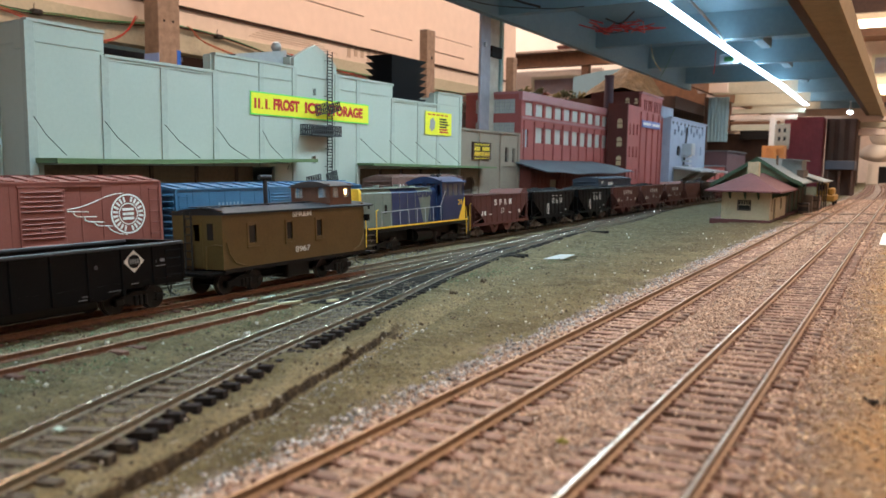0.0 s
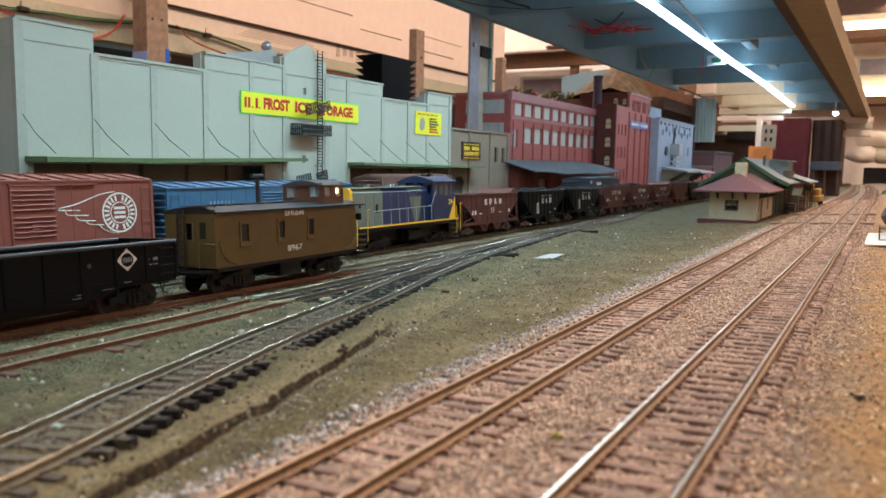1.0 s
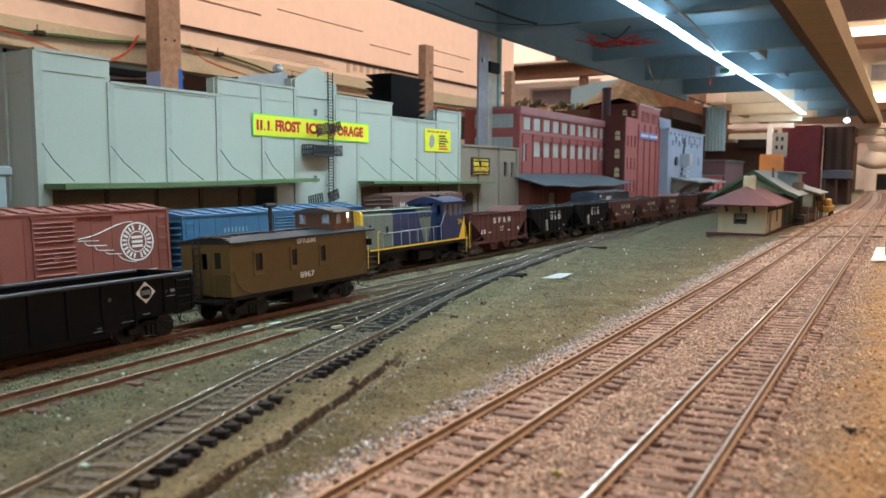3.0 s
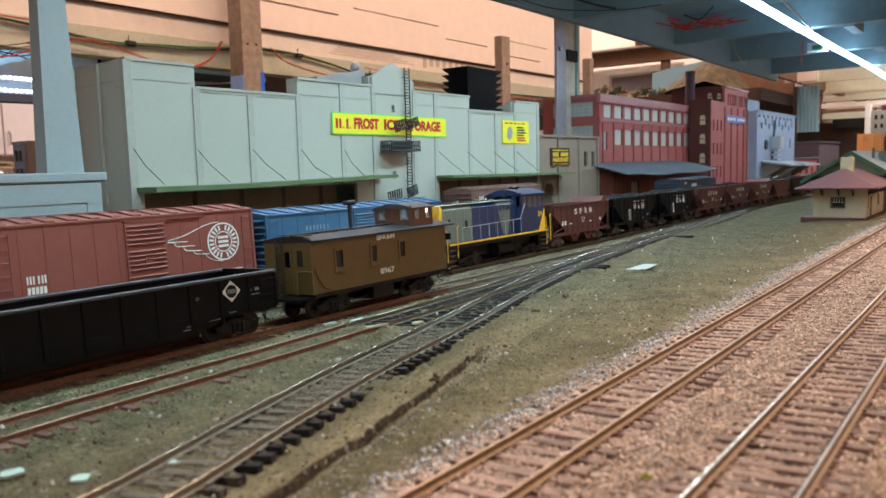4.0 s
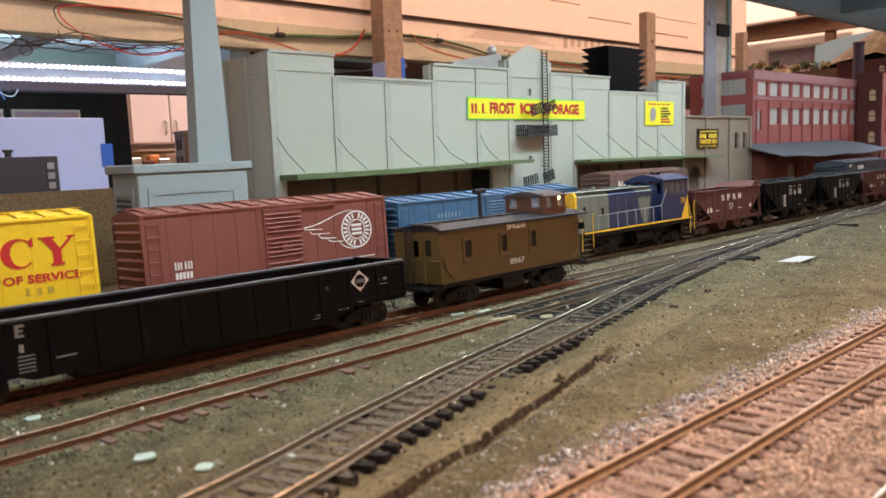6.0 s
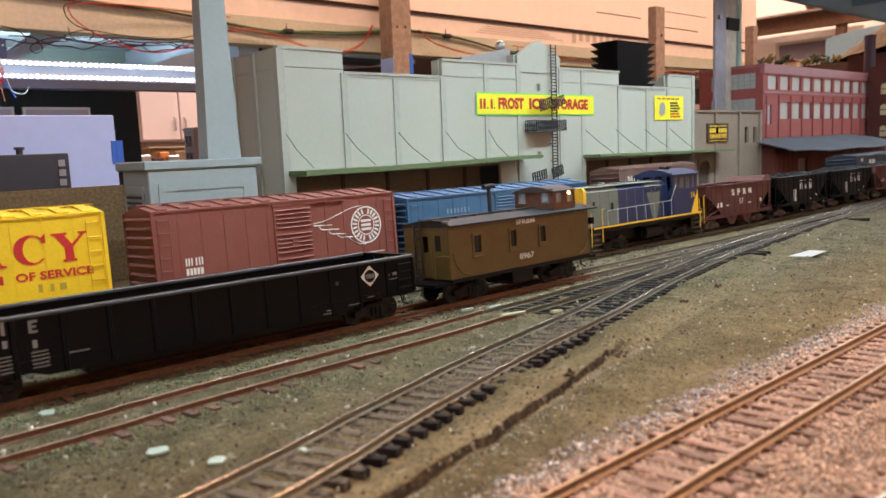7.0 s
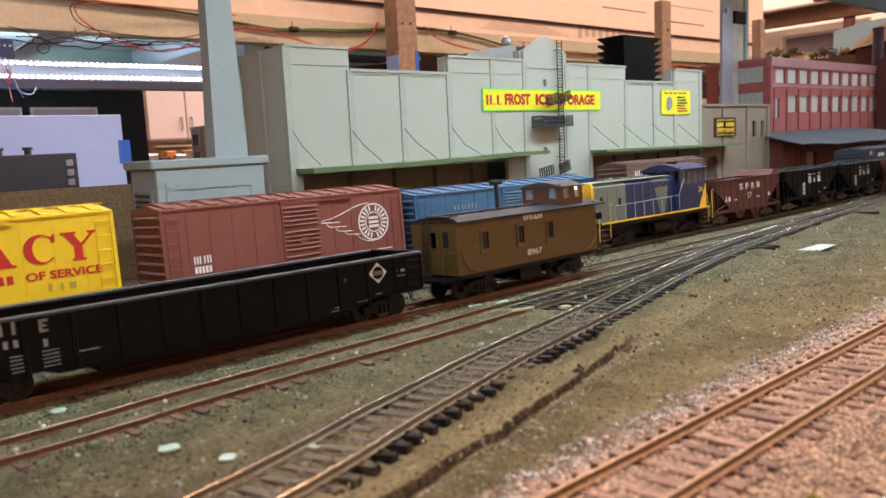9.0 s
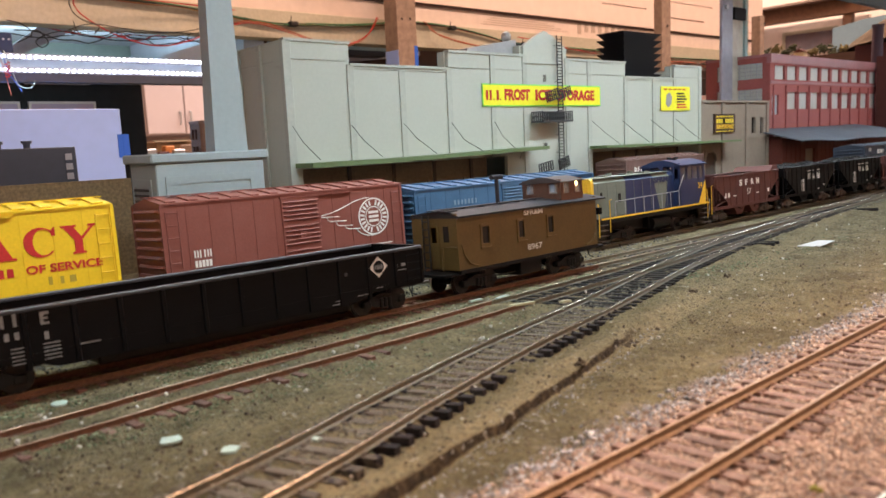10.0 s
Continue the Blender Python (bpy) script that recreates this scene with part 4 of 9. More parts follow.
for a, b in ((y0 - 0.0015, 0.026), (0.047, y1)):
    repeat("roof_walk_plank", box(-0.0009, 0.0009, a, b, z1 + 0.0031, z1 + 0.0035), M["roof_black"], cab, [pose(o, 0, 0) for o in (-0.0021, 0, 0.0021)])
    repeat("walk_saddle", box(-0.0032, 0.0032, -0.0004, 0.0004, z1 + 0.0020, z1 + 0.0031), M["roof_black"], cab, [pose(0, a + (b - a) * (i + 0.5) / 6, 0) for i in range(6)])
part("side_walk", box(0.004, 0.0135, y0 - 0.0008, y0 + 0.0042, z1 + 0.0027, z1 + 0.0031), M["roof_black"], cab)
for e, y in ((-1, B0), (1, B1)):
    length = 0.011 if e < 0 else 0.0055
    ye = y + e * length
    part("platform", box(-W, W, min(y, ye), max(y, ye), z0 - 0.0022, z0 - 0.0008, bevel=0.0003), M["black"], cab)
    for x_ in (-W + 0.0006, W - 0.0006):
        k = 0.0008 * e
        part("platform_railing", tube([(x_, y + k, z0 + 0.0108), (x_ * 0.8, y + e * 0.0022, z0 + 0.0112), (x_ * 0.5, y + e * 0.0026, z0 + 0.0108), (x_ * 0.46, y + e * 0.0026, z0)], 0.0004, sides=6), M["brown"], cab)
    bm = bmesh.new()
    for x_ in (-0.0022, 0.0022):
        tube([(x_ - 0.004, y + e * 0.0026, z0 - 0.001), (x_ - 0.004, y + e * 0.0022, z1 + 0.001)], 0.00045, bm, 6)
    for i in range(7):
        z = z0 + 0.001 + i * 0.0037
        tube([(-0.0062, y + e * 0.0025, z), (-0.0018, y + e * 0.0025, z)], 0.00035, bm, 5)
    part("ladder", bm, M["tie_grab"], cab)
part("brake_wheel", disc(-0.0085, B0 - 0.009, z0 + 0.0105, 0.0035, 0.0006, "z", 14), M["black"], cab)
part("brake_staff", tube([(-0.0085, B0 - 0.009, z0 - 0.001), (-0.0085, B0 - 0.009, z0 + 0.0105)], 0.0004), M["black"], cab)
part("marker_lamp", disc(W + 0.0012, B1 + 0.0012, 0.0305, 0.0017, 0.0036, "z", 10), M["black"], cab)
bm = disc(0, -0.006, z1 + 0.009, 0.0011, 0.014, "z", 12)
tube([(0, -0.0098, z1 + 0.0166), (0, -0.0022, z1 + 0.0166)], 0.0013, bm, 10)
part("smoke_pipe", bm, M["roof_black"], cab, smooth=True)
# cupola
ca, cb, CW, c0, c1 = 0.0285, 0.0462, 0.0136, z1 + 0.0008, z1 + 0.0114
cw = [(0.0302, 0.0352), (0.0398, 0.0448)]
ew = [(-0.0112, -0.0052), (0.0052, 0.0112)]
for s in (-1, 1):
    part("cupola_side", wall_with_holes(ca, cb, c0, c1, s * CW - 0.0005, s * CW, [(a, b, c0 + 0.0042, c0 + 0.0100) for a, b in cw]), M["cupola"], cab)
    for a, b in cw:
        wf = part("cupola_window_frame", wall_with_holes(a - 0.0005, b + 0.0005, c0 + 0.0037, c0 + 0.0105, s * CW - 0.0003, s * (CW + 0.0003), [(a + 0.0002, b - 0.0002, c0 + 0.0043, c0 + 0.0099)]), M["cupola"], cab)
        part("pane", box(s * (CW - 0.0004), s * (CW - 0.0002), a, b, c0 + 0.0042, c0 + 0.0100), M["clear_pane"], wf)
for y in (ca, cb):
    part("cupola_end", wall_with_holes(-CW, CW, c0, c1 + 0.0012, y - 0.0003, y + 0.0003, [(a, b, c0 + 0.0042, c0 + 0.0100) for a, b in ew], "y"), M["cupola"], cab)
    for a, b in ew:
        wf = part("cupola_window_frame", wall_with_holes(a - 0.0005, b + 0.0005, c0 + 0.0037, c0 + 0.0105, y - 0.0006, y + 0.0006, [(a + 0.0002, b - 0.0002, c0 + 0.0043, c0 + 0.0099)], "y"), M["cupola"], cab)
        part("pane", box(a, b, y - 0.0001, y + 0.0001, c0 + 0.0042, c0 + 0.0100), M["clear_pane"], wf)
crown = [(x, c1 + 0.0028 * math.cos(x / 0.0148 * math.pi / 2)) for x in [0.0148 * (i / 6 - 1) for i in range(13)]]
part("cupola_roof", prism(crown + [(0.0148, c1 - 0.0005), (-0.0148, c1 - 0.0005)], ca - 0.0014, cb + 0.0014), M["cupola_top"], cab, smooth=True)
part("tool_box", box(-0.013, 0.013, -0.006, 0.010, 0.0035, 0.0105, bevel=0.0004), M["truck"], cab)
for s in (-1, 1):
    part("truss_rod", tube([(s * 0.009, B0, 0.0095), (s * 0.009, -0.018, 0.0052), (s * 0.009, 0.018, 0.0052), (s * 0.009, B1, 0.0095)], 0.0004), M["truck"], cab)
part("underframe", box(-0.0045, 0.0045, B0, B1, 0.0075, z0 - 0.0005), M["truck"], cab)
trucks(cab, (-0.0345, 0.0340), M["truck"], 0.0185)
coupler(cab, B1 + 0.005, 1), coupler(cab, B0 - 0.0105, -1)
letters("8967", 0.0042, M["white_ink"], facing_x(W + 0.0002, 0.0018, 0.0174), cab, "road_number", 0.0108, 0.0001)
letters("SFR&M", 0.0034, M["white_ink"], facing_x(W + 0.0002, 0.0022, 0.0349), cab, "lettering", 0.0142, 0.0001, 0.00008)


# ---- flat car with pipes ----
flat = thing("flat_car", on_board(-0.343, 0.546, TOP), "weathered flat car loaded with pale pipes between stakes", "flatcar", "freight cars in the yard")
h = 0.0825
bm = bmesh.new()
for s in (-1, 1):
    box(s * 0.0165 - 0.0006, s * 0.0165 + 0.0006, -h, h, 0.0085, 0.0125, bm)
box(-0.0165, 0.0165, -h, h, 0.0115, 0.0124, bm)
box(-0.004, 0.004, -h + 0.003, h - 0.003, 0.006, 0.0115, bm)
part("frame", bm, M["truck_brown"], flat)
first = part("deck_board", box(-0.017, 0.017, -0.0018, 0.0018, 0.0124, 0.0132, bevel=0.0001), M["boards"], flat, m=pose(0, -h + 0.002, 0))
for i in range(1, 42):
    share(first, pose(0, -h + 0.002 + i * (2 * h - 0.004) / 41, 0))
first = None
for i in range(13):
    for s in (-1, 1):
        m = pose(s * 0.0172, -h + 0.006 + i * (2 * h - 0.012) / 12, 0.0095, 0, random.uniform(-2, 2), 0)
        if first is None:
            first = part("stake", box(-0.0008, 0.0008, -0.0011, 0.0011, 0, 0.0155, bevel=0.0002), M["boards"], flat, m=m)
        else:
            share(first, m)
trucks(flat, (-h + 0.021, h - 0.021), M["truck_brown"])
coupler(flat, h, 1), coupler(flat, -h, -1)
bars(flat, M["white_ink"], 0.0172, [(-0.02 + i * 0.0035, -0.018 + i * 0.0035, 0.0093, 0.0117) for i in range(5)])
load = thing("pipe_load", on_board(-0.343, 0.546, TOP + 0.0132), "stack of pale grey pipes lying on a flat car", "pipes")
pipe = None
for half in (-1, 1):
    for row in range(4):
        for k in range(9 - row % 2):
            m = pose(-0.0144 + k * 0.0036 + (row % 2) * 0.0018, half * 0.0405 + random.uniform(-0.002, 0.002), 0.0018 + row * 0.0031)
            if pipe is None:
                pipe = part("pipe", tube([(0, -0.038, 0), (0, 0.038, 0)], 0.0017, sides=10), M["pipe"], load, m=m, smooth=True)
            else:
                share(pipe, m)
# ---- coal train: switcher and hoppers ----
loco = thing("diesel_switcher", on_board(-0.302, 0.478, TOP), "grey, navy and yellow diesel switcher with lit headlight", "locomotive")
h = 0.0715
f0 = -h
bm = box(-0.0165, 0.0165, -h, h, 0.0152, 0.0188, bevel=0.0003)
box(-0.006, 0.006, -h + 0.004, h - 0.004, 0.0065, 0.0152, bm)
part("frame", bm, M["truck"], loco)
for s in (-1, 1):
    part("sill_stripe", box(s * 0.0166 - 0.0002, s * 0.0166 + 0.0002, -h + 0.003, h - 0.001, 0.0178, 0.0190), M["loco_yellow"], loco)


def hood(y0, y1, lean=0.0, mat=None, name="hood_panel"):
    """A stretch of the hood: side walls rounding into the top; lean: how far the top of its rear edge runs back."""
    bm = bmesh.new()
    outline = [(-0.0108, 0.0188), (-0.0108, 0.0425), (-0.0085, 0.0455), (0.0085, 0.0455), (0.0108, 0.0425), (0.0108, 0.0188)]
    q = [bm.verts.new((x, y0[0] + (y0[1] - y0[0]) * (z - 0.0188) / 0.0267, z)) for x, z in outline]
    w_ = [bm.verts.new((x, y1[0] + (y1[1] - y1[0]) * (z - 0.0188) / 0.0267, z)) for x, z in outline]
    bm.faces.new(q), bm.faces.new(w_)
    for i in range(6):
        bm.faces.new((q[i], w_[i], w_[(i + 1) % 6], q[(i + 1) % 6]))
    return part(name, bm, mat, loco)


hood((f0 + 0.0035, f0 + 0.0035), (f0 + 0.040, f0 + 0.040), 0, M["loco_grey"])
hood((f0 + 0.040, f0 + 0.040), (f0 + 0.082, f0 + 0.0735), 0, M["loco_blue"])
hood((f0 + 0.082, f0 + 0.0735), (f0 + 0.0885, f0 + 0.096), 0, M["loco_grey"])
hood((f0 + 0.0885, f0 + 0.096), (f0 + 0.103, f0 + 0.103), 0, M["loco_blue"])
bm = box(-0.0107, 0.0107, f0 + 0.0035, f0 + 0.095, 0.0455, 0.0462, bevel=0.0003)
for o in (0.03, 0.055, 0.078):
    box(-0.004, 0.004, f0 + o - 0.004, f0 + o + 0.004, 0.0462, 0.0472, bm)
part("hood_top", bm, M["loco_grey"], loco)
for o in (0.036, 0.062):
    part("exhaust_pipe", disc(0.0, f0 + o, 0.0472, 0.0022, 0.0026, "z", 14), M["loco_grey"], loco, smooth=True)
shoulder = [(0.0085 + 0.0024 * math.sin(a), 0.0431 + 0.003 * math.cos(a)) for a in [i * math.pi / 10 for i in range(6)]]
bm = prism([(-0.0109, 0.0188)] + [(-x, z) for x, z in reversed(shoulder)] + shoulder + [(0.0109, 0.0188)], f0 + 0.0008, f0 + 0.0036)
nose = part("nose", bm, M["loco_yellow"], loco)
repeat("grille_slat", box(-0.0085, 0.0085, f0 + 0.0003, f0 + 0.0012, 0, 0.0006), M["loco_yellow"], nose, [pose(0, 0, 0.0225 + i * 0.0013) for i in range(15)])
part("headlight_housing", disc(0, f0 + 0.001, 0.0445, 0.0026, 0.003, "y", 16), M["loco_yellow"], nose, smooth=True)
part("headlight", disc(0, f0 - 0.0007, 0.0445, 0.0019, 0.0006, "y", 16), M["headlight"], nose)
repeat("hood_seam", box(-0.0002, 0.0002, 0, 0.0003, 0.02, 0.042), M["loco_grey"], loco, [pose(s * 0.0108, f0 + 0.008 + i * 0.0105, 0) for s in (-1, 1) for i in range(9)])
repeat("louvre", box(-0.0003, 0.0003, f0 + 0.006, f0 + 0.013, 0.027, 0.0276), M["loco_grey"], loco, [pose(s * 0.0108, 0, i * 0.0012) for s in (-1, 1) for i in range(6)])
part("side_vent", box(0.0107, 0.0112, f0 + 0.0105, f0 + 0.0125, 0.032, 0.036), M["truck"], loco)
part("side_vent", box(0.0107, 0.0112, f0 + 0.031, f0 + 0.0335, 0.028, 0.034), M["truck"], loco)
# cab
k0, k1, KW = f0 + 0.1025, f0 + 0.1375, 0.0163
ck = [(k0 + 0.003, k0 + 0.0075), (k0 + 0.0105, k0 + 0.0165), (k0 + 0.0185, k0 + 0.0245), (k0 + 0.0275, k0 + 0.032)]
for s in (-1, 1):
    part("cab_side", wall_with_holes(k0, k1, 0.0188, 0.0497, s * KW - 0.0006, s * KW, [(a, b, 0.0385, 0.0475) for a, b in ck]), M["loco_blue"], loco)
    for a, b in ck:
        part("cab_window", box(s * (KW - 0.0005), s * (KW - 0.0003), a, b, 0.0385, 0.0475), M["cab_pane"], loco)
    part("yellow_wedge", prism(((k1 - 0.0105, 0.0188), (k1 + 0.0002, 0.0188), (k1 + 0.0002, 0.037)), s * (KW + 0.0001), s * (KW + 0.0003), "x"), M["loco_yellow"], loco)
for y in (k0, k1):
    part("cab_end", wall_with_holes(-KW, KW, 0.0188, 0.051, y - 0.0004, y + 0.0004, [(-0.0145, -0.0115, 0.039, 0.0475), (0.0115, 0.0145, 0.039, 0.0475), (-0.009, -0.002, 0.047, 0.0497), (0.002, 0.009, 0.047, 0.0497)], "y"), M["loco_blue"], loco)
crown = [(x, 0.0496 + 0.0045 * math.cos(x / 0.0178 * math.pi / 2)) for x in [0.0178 * (i / 7 - 1) for i in range(15)]]
part("cab_roof", prism(crown + [(0.0178, 0.0488), (-0.0178, 0.0488)], k0 - 0.0018, k1 + 0.0018), M["loco_blue"], loco, smooth=True)
bm = bmesh.new()
for o in (-0.0015, 0.0015):
    disc(o * 2 + 0.003, k0 + 0.012, 0.0552, 0.0009, 0.004, "y", 8, bm)
box(0.0, 0.006, k0 + 0.011, k0 + 0.013, 0.0535, 0.055, bm)
part("air_horn", bm, M["truck"], loco)
letters("24", 0.0062, M["loco_yellow"], facing_x(KW + 0.0002, k0 + 0.0275, 0.0325), loco, "road_number", None, 0.0001)
letters("SFRM", 0.0058, M["loco_blue"], facing_x(0.0110, f0 + 0.0845, 0.0402), loco, "lettering", 0.0185, 0.0001, 0.0002)
# walkway railings, steps, pilots
for s in (-1, 1):
    xr = s * 0.0158
    bm = tube([(xr, f0 + 0.02, 0.0188), (xr, f0 + 0.02, 0.0292), (xr, f0 + 0.1, 0.0305)], 0.00032, sides=6)
    for i in range(1, 8):
        y = f0 + 0.02 + i * 0.0115
        tube([(xr, y, 0.0188), (xr, y, 0.0293 + i * 0.00015)], 0.00028, bm, 5)
    tube([(xr, f0 + 0.1, 0.0305), (s * 0.017, f0 + 0.106, 0.042)], 0.0003, bm, 5)
    part("handrail", bm, M["rail_grey"], loco)
    for a, b in ((f0, f0 + 0.0125), (h - 0.0035, h + 0.003)):
        bm = tube([(s * 0.0162, a + 0.0003, 0.0062), (s * 0.0167, a + 0.0003, 0.02), (s * 0.0162, a + 0.0003, 0.029)], 0.00034, sides=6)
        tube([(s * 0.0164, b, 0.0085), (s * 0.0168, b, 0.0305), (s * 0.0162, b + 0.003, 0.031)], 0.00034, bm, 6)
        part("grab_rail", bm, M["loco_yellow"], loco)
    for y in (f0 + 0.006, h - 0.006):
        repeat("step", box(-0.0025, 0.0022, -0.0045, 0.0045, 0.003, 0.0036), M["truck_brown"], loco, [pose(s * 0.0145, y, k * 0.0036) for k in range(4)])
        part("step_back", box(s * 0.0125 - 0.0004, s * 0.0125 + 0.0004, y - 0.0048, y + 0.0048, 0.003, 0.0155), M["pilot_olive"], loco)
for e in (-1, 1):
    part("pilot", box(-0.0152, 0.0152, e * h - 0.0008, e * h + 0.0008, 0.003, 0.0188, bevel=0.0003), M["pilot_olive"], loco)
    coupler(loco, e * h, e)
    bm = tube([(-0.009, e * (h + 0.001), 0.0188), (-0.009, e * (h + 0.001), 0.029), (0.009, e * (h + 0.001), 0.029), (0.009, e * (h + 0.001), 0.0188)], 0.0003, sides=5)
    part("end_rail", bm, M["rail_grey"], loco)
    for s in (-1, 1):
        bm = tube([(s * 0.0135, e * (h + 0.0012), 0.004), (s * 0.0148, e * (h + 0.0022), 0.012), (s * 0.0152, e * (h + 0.0022), 0.0205), (s * 0.0128, e * (h + 0.0012), 0.0215)], 0.0003, sides=5)
        part("uncoupling_lever", bm, M["rail_grey"], loco)
bm = bmesh.new()
tube([(-0.0105, f0 + 0.068, 0.0092), (-0.0105, f0 + 0.089, 0.0092)], 0.0044, bm, 12)
tube([(0.0105, f0 + 0.068, 0.0092), (0.0105, f0 + 0.089, 0.0092)], 0.0044, bm, 12)
box(-0.0105, 0.0105, f0 + 0.066, f0 + 0.091, 0.006, 0.0145, bm)
part("fuel_tank", bm, M["truck"], loco, smooth=True)
trucks(loco, (f0 + 0.032, h - 0.024), M["truck"], 0.026)


def lumps(n, half_w, half_l, top, peak, seed):
    """A heaped load of broken lumps."""
    rnd = random.Random(seed)
    vs, fs = [], []
    nx, ny = 8, 24
    for j in range(ny + 1):
        for i in range(nx + 1):
            u, v = i / nx * 2 - 1, j / ny * 2 - 1
            vs.append((u * half_w, v * half_l, top + peak * (1 - u * u) * (1 - v ** 4) * (0.75 + 0.4 * noise.noise((v * 4 + seed, u * 2, 0)))))
    for j in range(ny):
        for i in range(nx):
            k = j * (nx + 1) + i
            fs.append((k, k + 1, k + nx + 2, k + nx + 1))
    for _ in range(n):
        u, v = rnd.uniform(-0.97, 0.97), rnd.uniform(-0.97, 0.97)
        c = Vector((u * half_w, v * half_l, top + peak * (1 - u * u) * (1 - v ** 4) * (0.75 + 0.4 * noise.noise((v * 4 + seed, u * 2, 0)))))
        r, b_ = rnd.uniform(0.0006, 0.0013), len(vs)
        turn = Euler((rnd.uniform(0, 6), rnd.uniform(0, 6), rnd.uniform(0, 6))).to_matrix()
        for d in ((1, 0, 0), (-1, 0, 0), (0, 1, 0), (0, -1, 0), (0, 0, 1), (0, 0, -1)):
            vs.append(tuple(c + turn @ (Vector(d) * r * rnd.uniform(0.7, 1.2))))
        for t in ((0, 2, 4), (2, 1, 4), (1, 3, 4), (3, 0, 4), (2, 0, 5), (1, 2, 5), (3, 1, 5), (0, 3, 5)):
            fs.append(tuple(b_ + q for q in t))
    me = bpy.data.meshes.new("coal_load")
    me.from_pydata(vs, [], fs)
    return me


def hopper(label, y, mat, heap, seed):
    car = thing("hopper_car", on_board(-0.302 - 0.003 * max(0, y - 0.5), y, TOP), label, "hopper car", "coal train")
    W, h, top, sill = 0.0172, 0.056, 0.0375, 0.0128
    side = [(-h + 0.001, top), (h - 0.001, top), (h - 0.001, 0.0305), (h - 0.0215, 0.0152), (h - 0.0215, sill), (-h + 0.0215, sill), (-h + 0.0215, 0.0152), (-h + 0.001, 0.0305)]
    for s in (-1, 1):
        part("side", prism(side, s * W - 0.0004, s * W + 0.0004, "x"), mat, car)
        repeat("side_rib", box(-0.0002, 0.0009, -0.0006, 0.0006, sill, top - 0.0006), mat, car, [pose(s * W, -0.03 + 0.01 * i, 0, 0, 0, 0 if s > 0 else 180) for i in range(7)])
        repeat("short_rib", box(-0.0002, 0.0009, -0.0006, 0.0006, 0.021, top - 0.0006), mat, car, [pose(s * W, yy, 0, 0, 0, 0 if s > 0 else 180) for yy in (-0.04, 0.04)])
        part("top_chord", box(s * W - 0.0006, s * W + 0.0012, -h, h, top - 0.0012, top + 0.0003, bevel=0.0003), mat, car)
        part("side_sill", box(s * W - 0.001, s * W + 0.0007, -h, h, 0.0108, 0.0132), mat, car)
    for e in (-1, 1):
        bm = bmesh.new()
        prism(((e * (h - 0.0003), top), (e * (h - 0.0003), 0.0295), (e * 0.012, 0.0085), (e * 0.012, 0.0095), (e * (h - 0.0012), 0.0302), (e * (h - 0.0012), top)), -W, W, "x", bm)
        part("slope_sheet", bm, mat, car)
        bm = bmesh.new()
        for x in (-W + 0.001, -0.006, 0.006, W - 0.001):
            tube([(x, e * (h - 0.0008), 0.011), (x, e * (h - 0.0008), 0.031)], 0.0006, bm, 6)
        box(-W, W, e * h - 0.0015, e * h + 0.0012, 0.0102, 0.0135, bm)
        tube([(W - 0.0005, e * (h - 0.002), 0.0132), (W - 0.0005, e * (h - 0.02), 0.0175)], 0.0005, bm, 5)
        part("end_frame", bm, mat, car)
        ladder(car, mat, W + 0.0005, e * (h - 0.0045), 0.0155, 0.034, 6, 0.005)
    for yc in (-0.013, 0.013):
        bm = prism(((yc - 0.0115, 0.0132), (yc + 0.0115, 0.0132), (yc + 0.004, 0.0045), (yc - 0.004, 0.0045)), -W + 0.001, W - 0.001, "x")
        part("hopper_bay", bm, mat, car)
    part("underframe", box(-0.0035, 0.0035, -h, h, 0.0075, 0.0105), M["truck"], car)
    if heap:
        me = lumps(900, W - 0.0008, h - 0.0015, top - 0.0022, 0.0058, seed)
        me.materials.append(M["coal"])
        ob = tagged(new("coal_load", me), "heaped black coal lumps", kind="stuff")
        ob.parent = car
    else:
        part("peak_sheet", prism(((h - 0.001, top), (h - 0.001, top + 0.0042), (h - 0.009, top + 0.0042), (h - 0.016, top)), -W, W, "x"), mat, car)
    trucks(car, (-h + 0.0165, h - 0.0165), M["truck_brown"])
    coupler(car, h, 1), coupler(car, -h, -1)
    return car


def hopper_marks(car, number, kind):
    x = 0.0178
    if kind == "red":
        bars(car, M["white_ink"], x, [(-0.040, -0.0372, 0.0195, 0.0232), (-0.0345, -0.0315, 0.0195, 0.0232), (-0.0255, -0.019, 0.0198, 0.0206), (0.013, 0.018, 0.0198, 0.0206), (0.034, 0.037, 0.0195, 0.0225)])
        for i, c in enumerate("SFRM"):
            letters(c, 0.0068, M["white_ink"], facing_x(x + 0.0001, -0.0130 + i * 0.0098, 0.0300), car, "lettering", 0.0050, 0.0001, 0.0002)
        letters(number, 0.0068, M["white_ink"], facing_x(x + 0.0001, 0.0005, 0.0222), car, "road_number", None, 0.0001)
    else:
        bars(car, M["white_ink"], x, [(y0, y0 + 0.0009, 0.0245, z1) for y0, z1 in ((-0.0065, 0.0305), (-0.0028, 0.0305), (0.0042, 0.029), (0.0062, 0.0275), (0.0135, 0.0305), (0.0158, 0.029), (0.0181, 0.0305))] + [ (-0.0075, 0.0, 0.0322, 0.0328), (0.004, 0.0065, 0.0322, 0.0328), (0.0135, 0.02, 0.0322, 0.0328)]
             + [(-0.021, -0.0155, 0.0145 + i * 0.0016, 0.0156 + i * 0.0016) for i in range(7)] + [(0.028, 0.031, 0.0165, 0.0185), (0.014, 0.018, 0.0142, 0.0148)])


ys = [0.6115 + 0.1235 * i for i in range(9)]
